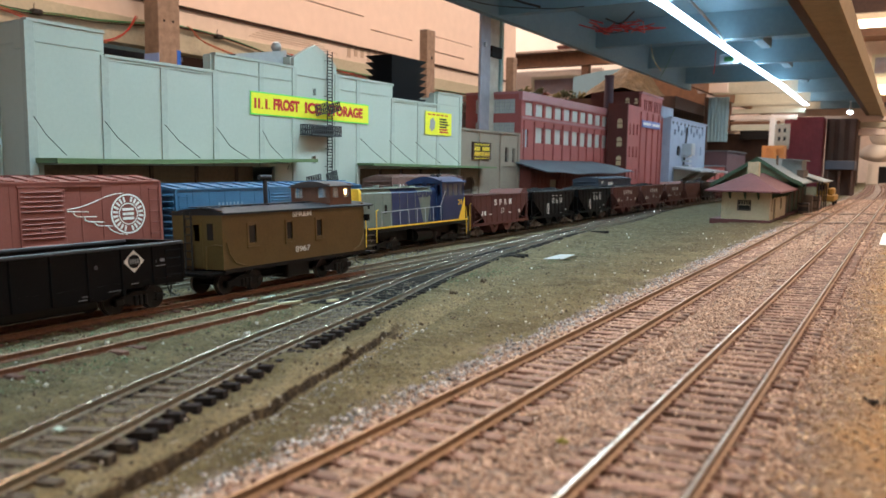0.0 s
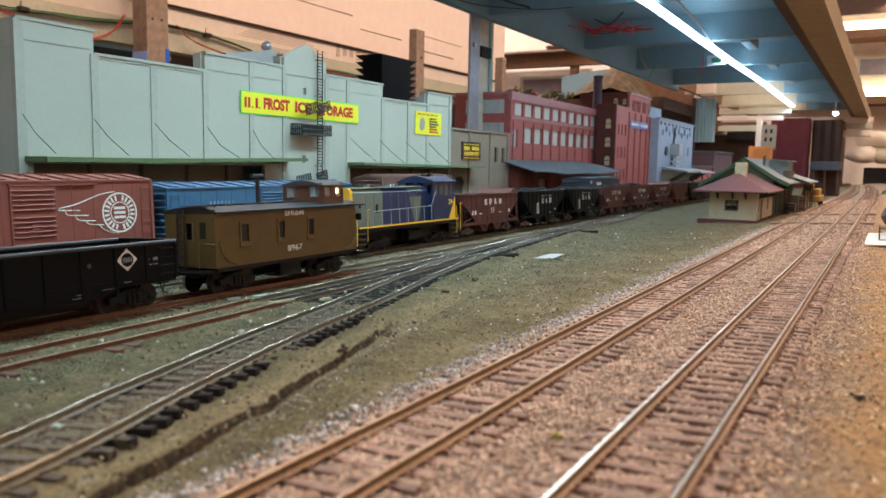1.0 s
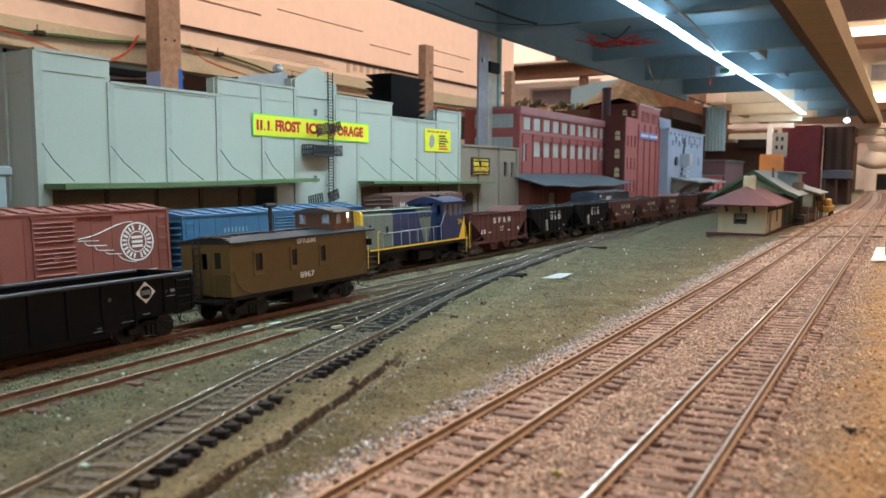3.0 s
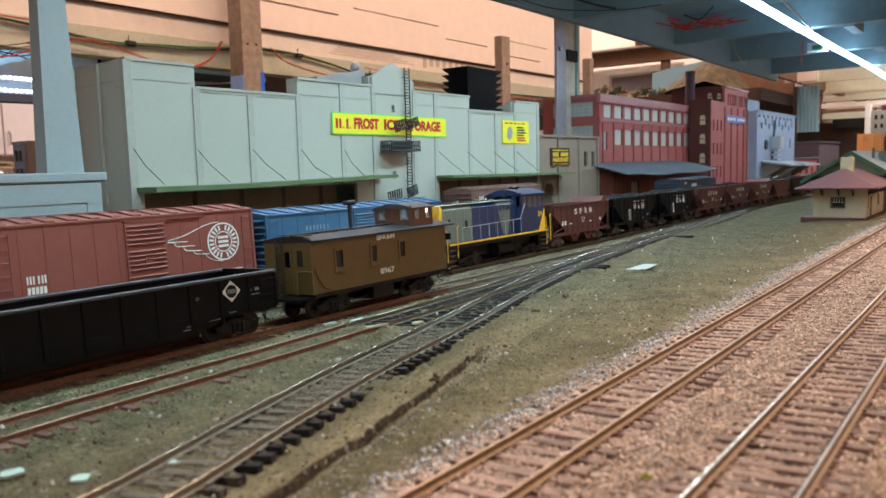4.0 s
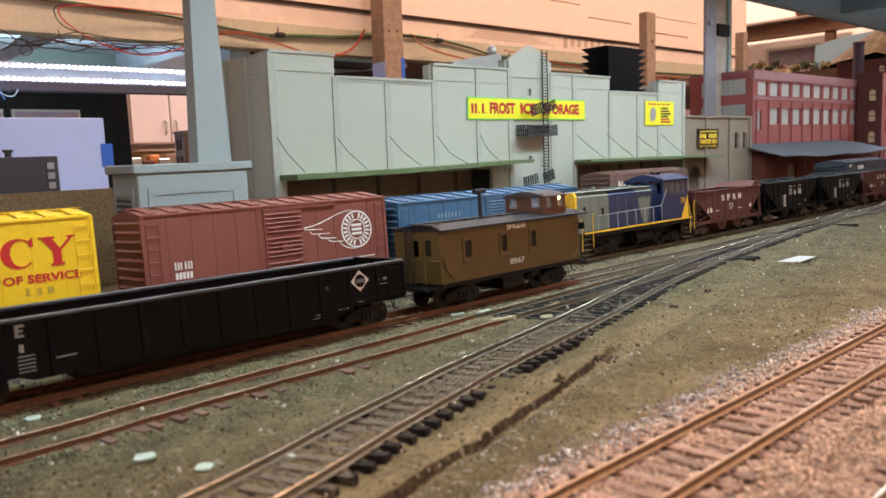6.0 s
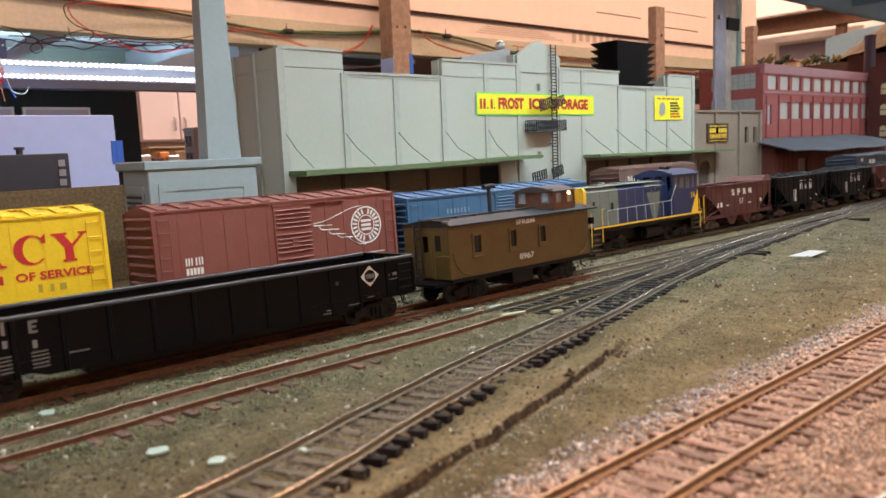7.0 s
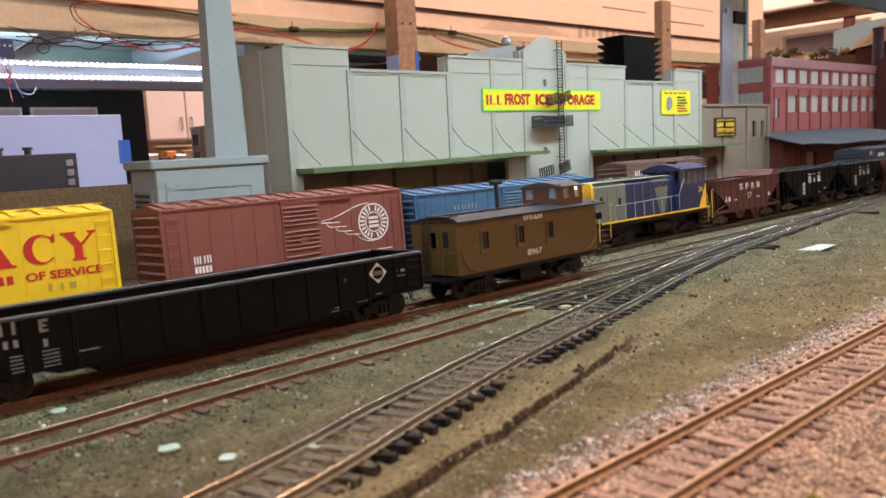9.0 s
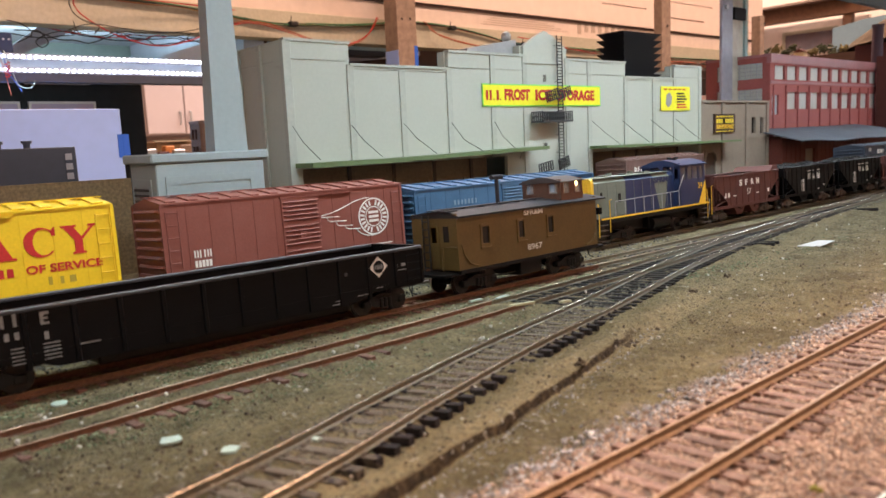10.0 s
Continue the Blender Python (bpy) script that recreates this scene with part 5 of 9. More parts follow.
kinds = [("red", "57", False), ("black", "", True), ("black", "", True), ("red", "24", True), ("red", "16", True), ("red", "26", False), ("red", "31", True), ("black", "", True), ("red", "12", False)]
for i, (y, (kind, number, heap)) in enumerate(zip(ys, kinds)):
    c = hopper(("brown-red" if kind == "red" else "black") + " steel hopper car " + ("heaped with coal" if heap else "running empty"), y, M["hop_red"] if kind == "red" else M["black"], heap, i + 3)
    hopper_marks(c, number, kind) if i < 6 else None
# ---- loose stones and litter on the ground ----
def stones_material(name, dark, light, rough=0.85):
    m = bpy.data.materials.new(name)
    m.use_nodes = True
    n, l = m.node_tree.nodes, m.node_tree.links
    b = n["Principled BSDF"]
    b.inputs["Roughness"].default_value = rough
    g = n.new("ShaderNodeNewGeometry")
    r = n.new("ShaderNodeValToRGB")
    r.color_ramp.elements[0].color, r.color_ramp.elements[1].color = (*dark, 1), (*light, 1)
    e = r.color_ramp.elements.new(0.55)
    e.color = (*[(a + c) / 2 for a, c in zip(dark, light)], 1)
    l.new(g.outputs["Random Per Island"], r.inputs[0])
    t = n.new("ShaderNodeTexNoise")
    t.inputs["Scale"].default_value = 1800
    l.new(n.new("ShaderNodeTexCoord").outputs["Object"], t.inputs["Vector"])
    v = n.new("ShaderNodeVectorMath")
    v.operation = "SCALE"
    k = n.new("ShaderNodeMapRange")
    k.inputs[1].default_value, k.inputs[2].default_value, k.inputs[3].default_value, k.inputs[4].default_value = 0.3, 0.7, 0.7, 1.3
    l.new(t.outputs["Fac"], k.inputs[0]), l.new(r.outputs[0], v.inputs[0]), l.new(k.outputs[0], v.inputs["Scale"])
    l.new(v.outputs[0], b.inputs["Base Color"])
    return m


def scatter(name, label, n, place, r0, r1, mat, seed, sink=0.25):
    """n broken stones; place(rng) gives arrays x, y and keeps what suits; they lie on the dirt."""
    rng = np.random.default_rng(seed)
    x, y = place(rng, n)
    n = len(x)
    z = np.array([height(a, b) for a, b in zip(x, y)])
    r = r0 + (r1 - r0) * rng.random(n) ** 1.8
    oct_ = np.array([(1, 0, 0), (-1, 0, 0), (0, 1, 0), (0, -1, 0), (0, 0, 1), (0, 0, -1)], float)
    a, b, c = rng.random((3, n)) * math.tau
    ca, sa, cb, sb, cc, sc = np.cos(a), np.sin(a), np.cos(b), np.sin(b), np.cos(c), np.sin(c)
    R = np.stack([np.stack([ca * cb, ca * sb * sc - sa * cc, ca * sb * cc + sa * sc], -1), np.stack([sa * cb, sa * sb * sc + ca * cc, sa * sb * cc - ca * sc], -1), np.stack([-sb, cb * sc, cb * cc], -1)], 1)
    v = oct_[None] * (0.65 + 0.7 * rng.random((n, 6, 1)))
    v = np.einsum("nij,nkj->nki", R, v) * r[:, None, None]
    v += np.stack([x, y, z + r * (0.75 - sink * 2 * rng.random(n))], -1)[:, None]
    tri = np.array([(0, 2, 4), (2, 1, 4), (1, 3, 4), (3, 0, 4), (2, 0, 5), (1, 2, 5), (3, 1, 5), (0, 3, 5)])
    f = (np.arange(n)[:, None, None] * 6 + tri[None]).reshape(-1, 3)
    me = bpy.data.meshes.new(name)
    me.vertices.add(n * 6)
    me.vertices.foreach_set("co", v.reshape(-1))
    me.loops.add(len(f) * 3)
    me.loops.foreach_set("vertex_index", f.reshape(-1))
    me.polygons.add(len(f))
    me.polygons.foreach_set("loop_start", np.arange(len(f)) * 3)
    me.update(calc_edges=True)
    me.materials.append(mat)
    ob = tagged(new(name, me), label, "gravel", kind="stuff")
    ob.matrix_basis = BOARD
    return ob


def clear_of_rails(x, y, gap=0.0014):
    keep = np.ones(len(x), bool)
    for c in (MAIN_L, MAIN_R):
        for s in (-1, 1):
            keep &= np.abs(x - c - s * GAUGE / 2) > gap
    return keep


def in_ballast(rng, n):
    y = 0.02 + 0.62 * rng.random(n) ** 1.35
    x = rng.uniform(-0.078, 0.012, n) + rng.normal(0, 0.0028, n)
    k = clear_of_rails(x, y)
    return x[k], y[k]


def far_ballast(rng, n):
    y = rng.uniform(0.55, 1.6, n)
    x = rng.uniform(-0.079, 0.014, n)
    k = clear_of_rails(x, y)
    return x[k], y[k]


def on_shoulder(rng, n):
    y = 0.02 + 0.8 * rng.random(n) ** 1.3
    return -0.0785 + rng.normal(0, 0.0032, n), y


def on_dirt(rng, n):
    y = 0.03 + 0.75 * rng.random(n) ** 1.4
    x = rng.uniform(-0.29, -0.08, n)
    return x, y


def at_kerb_foot(rng, n):
    y = 0.06 + 0.17 * rng.random(n)
    return np.array([kerb_x(b) for b in y]) + 0.0016 + 0.008 * rng.random(n) ** 2, y


def on_sand(rng, n):
    y = 0.04 + 0.8 * rng.random(n) ** 1.4
    return 0.008 + 0.08 * rng.random(n), y


def on_lead(rng, n):
    y = 0.02 + 0.30 * rng.random(n)
    d = rng.uniform(-0.016, 0.0105, n)
    x = np.array([lead_x(b) for b in y]) + d
    k = (np.abs(np.abs(d) - 0.0092) > 0.0013)
    return x[k], y[k]


BALLAST = stones_material("pink_grey_ballast", (0.19, 0.118, 0.084), (0.58, 0.43, 0.32))
scatter("ballast", "pink-grey crushed stone ballast of the main lines", 138000, in_ballast, 0.00024, 0.00052, BALLAST, 1)
scatter("ballast", "pink-grey crushed stone ballast further along", 16000, far_ballast, 0.0006, 0.0011, BALLAST, 2)
scatter("shoulder_gravel", "blue-grey gravel along the edge of the ballast", 4200, on_shoulder, 0.0003, 0.00075, stones_material("blue_grey_gravel", (0.12, 0.12, 0.125), (0.46, 0.45, 0.44)), 3)
scatter("kerb_gravel", "blue-grey dust gravel along the foot of the kerb", 420, at_kerb_foot, 0.00015, 0.00045, bpy.data.materials["blue_grey_gravel"], 13)
DIRT_GRIT = stones_material("dirt_crumbs", (0.10, 0.085, 0.055), (0.26, 0.22, 0.145))
scatter("dirt_crumbs", "fine dark crumbs lying on the yard dirt", 30000, on_dirt, 0.00012, 0.0004, DIRT_GRIT, 4)
scatter("dark_crumbs", "dark brown crumbs strewn over the yard dirt", 5600, on_dirt, 0.0002, 0.0006, stones_material("dark_crumb", (0.04, 0.028, 0.016), (0.15, 0.11, 0.062)), 21)
scatter("pale_pebbles", "scattered pale pebbles on the yard dirt", 280, on_dirt, 0.0004, 0.0010, stones_material("pale_pebble", (0.4, 0.37, 0.3), (0.72, 0.7, 0.62)), 5)
scatter("sand_grains", "coarse tan sand grains beside the main line", 17000, on_sand, 0.0002, 0.00065, stones_material("sand_grain", (0.2, 0.12, 0.06), (0.68, 0.5, 0.31)), 6)
def in_flock(rng, n):
    y = 0.03 + 0.5 * rng.random(n) ** 1.3
    edge = np.where(rng.random(n) < 0.6, -0.2235, -0.176)
    x = edge + rng.normal(0, 0.005, n)
    k = np.array([noise.noise((a * 60, b * 45, 6.0)) > -0.12 for a, b in zip(x, y)])
    return x[k], y[k]


def under_cars(rng, n):
    y = 0.03 + 0.45 * rng.random(n)
    return rng.uniform(-0.335, -0.262, n), y


FLOCK = stones_material("green_flock", (0.07, 0.10, 0.045), (0.27, 0.30, 0.17))
scatter("ground_flock", "pale green foam flock sprinkled between the yard tracks", 5200, in_flock, 0.0002, 0.0006, FLOCK, 31)
scatter("yard_gravel", "grey gravel between the yard tracks", 1800, under_cars, 0.0004, 0.0010, stones_material("pale_yard_gravel", (0.05, 0.045, 0.035), (0.22, 0.2, 0.17)), 32)
scatter("lead_gravel", "grey dust gravel between the yard lead rails", 9000, on_lead, 0.0002, 0.0005, stones_material("grey_dust_gravel", (0.06, 0.05, 0.036), (0.22, 0.19, 0.145)), 7)


def litter(name, label, pts, thick, mat, z=None, cat="litter", group=""):
    cx, cy = sum(p[0] for p in pts) / len(pts), sum(p[1] for p in pts) / len(pts)
    o = part(name, prism([(x - cx, y - cy) for x, y in pts], 0, thick, "z"), mat)
    o.matrix_basis = on_board(cx, cy, (height(cx, cy) if z is None else z) + 0.0003)
    return tagged(o, label, cat, group)


paper = principled("white_paper_scrap", (0.47, 0.47, 0.45), 0.85)
chip = principled("pale_green_chip", (0.36, 0.45, 0.385), 0.7, 0, 0.1, 600)
bm = bmesh.new()
q = [bm.verts.new(v) for v in ((-0.0085, -0.010, 0.0002), (-0.0065, 0.0165, 0.0008), (0.009, 0.004, 0.0022), (0.0056, -0.0108, 0.0003), (0.0, 0.001, 0.0016))]
t_ = [bm.verts.new(v.co - Vector((0, 0, 0.00025))) for v in q]
for a, b in ((0, 3), (3, 2), (2, 1), (1, 0)):
    bm.faces.new((q[a], q[b], q[4])), bm.faces.new((t_[b], t_[a], t_[4])), bm.faces.new((q[a], t_[a], t_[b], q[b]))
scrap = tagged(part("paper_scrap", bm, paper), "creased white scrap of paper on the dirt", "paper")
scrap.matrix_basis = on_board(-0.1749, 0.4806, height(-0.1749, 0.4806) + 0.0006)

for pts in ([(-0.2215, 0.2235), (-0.2195, 0.223), (-0.2185, 0.2295), (-0.2205, 0.2298)], [(-0.2145, 0.2335), (-0.2122, 0.2335), (-0.2132, 0.2415), (-0.2152, 0.2412)], [(-0.1965, 0.2235), (-0.1942, 0.2232), (-0.1905, 0.2335), (-0.1925, 0.2345)], [(-0.182, 0.239), (-0.1795, 0.2385), (-0.1785, 0.2432), (-0.181, 0.2435)]):
    litter("white_sliver", "pale sliver of plastic lying between the rails", pts, 0.0009, chip if pts[0][0] < -0.2 else principled("tan_sliver", (0.45, 0.42, 0.26), 0.8), 0.0042, "litter", "slivers")
for i, (x, y, r) in enumerate(((-0.222, 0.052, 0.003), (-0.1565, 0.060, 0.0034), (-0.1385, 0.067, 0.0026), (-0.1275, 0.084, 0.0016))):
    rnd = random.Random(i)
    litter("green_chip", "pale green flake lying on the dirt", [(x + r * rnd.uniform(0.7, 1.1) * math.cos(k * math.tau / 9), y + r * rnd.uniform(0.6, 1.0) * math.sin(k * math.tau / 9)) for k in range(9)], 0.0005, chip, None, "litter", "flakes")


def clump(name, label, x, y, r, n, mat, seed, cat="litter"):
    rnd = random.Random(seed)
    bm = bmesh.new()
    for _ in range(n):
        bmesh.ops.create_icosphere(bm, subdivisions=1, radius=rnd.uniform(0.25, 0.5) * r, matrix=Matrix.Translation((rnd.gauss(0, r * 0.6), rnd.gauss(0, r * 0.6), abs(rnd.gauss(0, r * 0.3)))))
    for v in bm.verts:
        v.co += r * 0.2 * noise.noise_vector(v.co * 900)
    o = part(name, bm, mat)
    o.matrix_basis = on_board(x, y, height(x, y))
    return tagged(o, label, cat, kind="stuff")


soot = principled("dark_crumb", (0.02, 0.017, 0.014), 0.9)
clump("dark_crumb", "small black crumb lying on the sand", 0.0215, 0.190, 0.0016, 9, soot, 1)
clump("moss_tuft", "tiny yellow-green tuft in the ballast", -0.029, 0.125, 0.0012, 12, principled("moss", (0.22, 0.22, 0.03), 0.9), 2)
for i, (x, y) in enumerate(((-0.1265, 0.213), (-0.124, 0.206), (-0.131, 0.232), (-0.163, 0.345), (-0.155, 0.30), (-0.1165, 0.170))):
    clump("dirt_clod", "crumbled brown clod of dirt by the kerb", x, y, 0.0018, 10, principled("dark_clod", (0.075, 0.055, 0.03), 0.95) if i == 0 else bpy.data.materials["dark_clod"], i + 5)

# long turnout ties and planks
LT = thing("turnout_ties", BOARD.copy(), "long black ties under the yard turnouts", "ties", kind="structure")
first = None
for x, y, l_, a in ((-0.2225, 0.4605, 0.058, 10), (-0.2235, 0.4685, 0.058, 10), (-0.2475, 0.710, 0.055, 8)):
    m = pose(x, y, TOP - 0.0022, 0, 0, a)
    if first is None:
        first = part("long_tie", box(-0.028, 0.028, -0.0015, 0.0015, -0.0024, 0, bevel=0.0003), M["tie_black"], LT, m=m)
    else:
        share(first, m)
for i in range(29):
    y = 0.246 + i * 0.0069
    other = lerp_y([(0.23, -0.2045), (0.32, -0.209), (0.44, -0.221)], y)
    span = lead_x(y) - other + 0.0265
    share(first, pose((lead_x(y) + other) / 2, y, TOP - 0.0022, 0, 0, 8) @ Matrix.Diagonal((span / 0.056, 1, 1, 1)))
for x0 in (MAIN_L, MAIN_R):
    for k, y in enumerate((0.845, 1.035)):
        for dx in (-0.0185, 0, 0.0185):
            w_ = 0.0072 if dx == 0 else 0.006
            pl = part("crossing_plank", box(-w_, w_, -0.004, 0.004, -0.0022, 0, bevel=0.0003), M["boards"])
            pl.matrix_basis = on_board(x0 + dx, y, TOP - 0.0003)
            tagged(pl, "weathered crossing plank laid beside the rails", "plank", "crossing planks")

# small roadside wagon and green-roofed kiosk on a white card
card_ = part("white_card", box(-0.02, 0.02, -0.06, 0.06, 0, 0.0012, bevel=0.0003), principled("white_card", (0.72, 0.68, 0.62), 0.8))
card_.matrix_basis = on_board(0.033, 0.68, 0.0005)
tagged(card_, "white card base lying on the sand", "card")
wg = thing("toy_wagon", on_board(0.0265, 0.66, 0.002), "small dark spoked wagon with a plain brown figure shape", "wagon")
part("wagon_bed", box(-0.004, 0.012, -0.012, 0.012, 0.0085, 0.0105, bevel=0.0004), M["boards"], wg)
for x in (-0.0045, 0.0125):
    for y in (-0.008, 0.008):
        bm = bmesh.new()
        for k in range(16):
            a, b = k * math.tau / 16, (k + 1) * math.tau / 16
            tube([(x, y + 0.0052 * math.cos(a), 0.0056 + 0.0052 * math.sin(a)), (x, y + 0.0052 * math.cos(b), 0.0056 + 0.0052 * math.sin(b))], 0.0004, bm, 4)
        for k in range(4):
            a = k * math.tau / 8
            tube([(x, y - 0.005 * math.cos(a), 0.0056 - 0.005 * math.sin(a)), (x, y + 0.005 * math.cos(a), 0.0056 + 0.005 * math.sin(a))], 0.0003, bm, 4)
        part("spoked_wheel", bm, M["truck"], wg)
# plain lump in place of the toy figure on the wagon
bm = bmesh.new()
bmesh.ops.create_uvsphere(bm, u_segments=12, v_segments=8, radius=1, matrix=Matrix.Translation((0.004, 0, 0.019)) @ Matrix.Diagonal((0.0075, 0.009, 0.0095, 1)))
for v in bm.verts:
    v.co += 0.0025 * noise.noise_vector(v.co * 160)
part("sack", bm, M["truck_brown"], wg, smooth=True)
ki = thing("kiosk", on_board(0.045, 0.715, 0.002), "dark kiosk with a flat green roof", "kiosk")
part("kiosk_wall", box(-0.013, 0.013, -0.02, 0.02, 0, 0.034, bevel=0.0005), M["roof_black"], ki)
part("kiosk_roof", prism(((-0.023, 0.034), (-0.021, 0.037), (0, 0.042), (0.021, 0.037), (0.023, 0.034)), -0.028, 0.028), principled("green_kiosk_roof", (0.09, 0.17, 0.07), 0.7, 0, 0.1, 300), ki)
part("counter", box(-0.016, -0.013, -0.018, 0.018, 0.012, 0.0135), M["boards"], ki)
# ---- trackside buildings: shapes given in room coordinates, carried by an empty at the foot ----
M.update(
    sage_trim=principled("sage_trim", (0.43, 0.46, 0.40), 0.75, 0, 0.05, 300, 0.15, 25, 0.1, 500),
    canopy=principled("green_canopy_paint", (0.125, 0.185, 0.075), 0.7, 0, 0.08, 400, 0.2, 40, 0.1),
    duct_grey=principled("pale_grey_duct_card", (0.40, 0.405, 0.40), 0.75, 0, 0.05, 300, 0.2, 40, 0.1),
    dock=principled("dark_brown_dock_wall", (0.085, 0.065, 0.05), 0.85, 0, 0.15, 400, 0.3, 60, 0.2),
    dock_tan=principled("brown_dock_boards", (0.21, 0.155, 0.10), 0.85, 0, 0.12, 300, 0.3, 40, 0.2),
    sign_yellow=principled("yellow_sign", (0.85, 0.82, 0.02), 0.6, 0, 0.03, 300),
    sign_green=principled("green_sign_border", (0.2, 0.75, 0.12), 0.6),
    wire=principled("black_wire", (0.012, 0.012, 0.012), 0.5),
    escape=principled("fire_escape_paint", (0.035, 0.035, 0.037), 0.7),
    grey_roof=principled("grey_sheet_roof", (0.10, 0.115, 0.135), 0.7, 0, 0.1, 300, 0.35, 25, 0.2, 300),
    shed_red=principled("dark_red_shed_boards", (0.13, 0.028, 0.018), 0.8, 0, 0.15, 400, 0.3, 50, 0.2),
    factory=principled("maroon_factory_wall", (0.34, 0.092, 0.082), 0.65, 0, 0.08, 400, 0.25, 30, 0.15),
    factory_pale=principled("faded_maroon_trim", (0.36, 0.155, 0.165), 0.45, 0, 0.08, 400, 0.25, 30, 0.1),
    glassy=principled("grey_green_window", (0.50, 0.54, 0.51), 0.35, 0, 0.05, 300, 0.25, 40),
    warm_pane=principled("cream_window", (0.62, 0.5, 0.3), 0.5),
    tall_brick=principled("dark_brick_wall", (0.095, 0.024, 0.018), 0.8, 0, 0.2, 700, 0.3, 40, 0.3),
    chimney=principled("dark_purple_chimney", (0.06, 0.032, 0.045), 0.7, 0, 0.15, 400),
    black_vent=principled("matt_black_vent", (0.010, 0.010, 0.012), 0.5),
    zinc=principled("dull_zinc", (0.5, 0.52, 0.53), 0.35, 0.8, 0.1, 300),
    roof_maroon=principled("maroon_shingle_roof", (0.105, 0.034, 0.037), 0.8, 0, 0.15, 900, 0.3, 80, 0.4, 700),
    depot_green=principled("depot_green_paint", (0.032, 0.065, 0.034), 0.7, 0, 0.08, 500, 0.2, 60),
    depot_pale=principled("depot_pale_green_gable", (0.2, 0.25, 0.15), 0.75, 0, 0.08, 500, 0.2, 60),
    dark_base=principled("dark_red_platform", (0.09, 0.03, 0.028), 0.8, 0, 0.1, 400),
    depot_grey=principled("blue_grey_shingles", (0.17, 0.20, 0.205), 0.75, 0, 0.12, 500, 0.3, 60, 0.2),
    board_blue=principled("violet_blue_board", (0.14, 0.17, 0.42), 0.6, 0, 0.06, 400),
    orange=principled("orange_plastic", (0.55, 0.2, 0.045), 0.6, 0, 0.1, 300),
    maroon_cloth=principled("maroon_ribbed_wall", (0.15, 0.02, 0.03), 0.7, 0, 0.1, 60, 0.5, 8, dark=(0.07, 0.008, 0.014)),
    mauve=principled("dull_mauve_card", (0.085, 0.05, 0.062), 0.8, 0, 0.12, 200, 0.3, 25),
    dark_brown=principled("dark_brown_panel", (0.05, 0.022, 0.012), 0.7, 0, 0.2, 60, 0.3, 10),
    kit_yellow=principled("yellow_machine_paint", (0.30, 0.18, 0.025), 0.55, 0, 0.1, 400, 0.25, 60),
)


class Site:
    """A thing whose parts are given in room coordinates."""

    def __init__(self, name, foot, label, category, group="", kind="", turn=0.0):
        self.ob = thing(name, pose(*foot, 0, 0, turn), label, category, group, kind)
        self.back = self.ob.matrix_basis.inverted()

    def add(self, name, bm, mat, parent=None, label="", smooth=False, at=None):
        m = self.back @ at if at is not None else self.back
        if parent is not None:
            m = Matrix() if at is None else parent.matrix_basis.inverted() @ self.back @ at
        return part(name, bm, mat, parent or self.ob, label, m, smooth)

    def inscribe(self, text, size, mat, x, y, z, width, name="lettering"):
        return letters(text, size, mat, self.back @ facing_x(x, y, z), self.ob, name, width, 0.0001, size * 0.05)


def windows(site, x, panes, mat_frame, mat_pane, depth=0.0012, bars_=(1, 1), proud=0.0004):
    """Windows in a wall that looks along +x: each (y0, y1, z0, z1) gets a frame with glazing bars, and a pane behind."""
    for y0, y1, z0, z1 in panes:
        bm = wall_with_holes(y0, y1, z0, z1, x - depth, x + proud, [(y0 + 0.0009, y1 - 0.0009, z0 + 0.0009, z1 - 0.0009)])
        ny, nz = bars_
        for i in range(1, ny):
            yy = y0 + (y1 - y0) * i / ny
            box(x - depth, x - depth + 0.0005, yy - 0.00025, yy + 0.00025, z0, z1, bm)
        for i in range(1, nz):
            zz = z0 + (z1 - z0) * i / nz
            box(x - depth, x - depth + 0.0005, y0, y1, zz - 0.00025, zz + 0.00025, bm)
        f = site.add("window_frame", bm, mat_frame)
        site.add("pane", box(x - depth - 0.0003, x - depth, y0, y1, z0, z1), mat_pane, f)


# ---- cold-storage warehouse ----
FX, FOOT = -0.51, -0.027
ware = Site("warehouse", (FX, 0.617, FOOT), "sage green cold-storage warehouse with green loading canopies", "warehouse")
BACK = -0.585
tops = [(0.3085, 0.3695, 0.151), (0.3695, 0.4805, 0.1334), (0.4805, 0.5845, 0.1492), (0.5845, 0.6517, 0.1586), (0.6517, 0.7587, 0.148), (0.7587, 0.8632, 0.1318), (0.8632, 0.9255, 0.148)]
bay_l, bay_r = (0.318, 0.556, FOOT, 0.0495), (0.694, 0.920, FOOT, 0.0475)
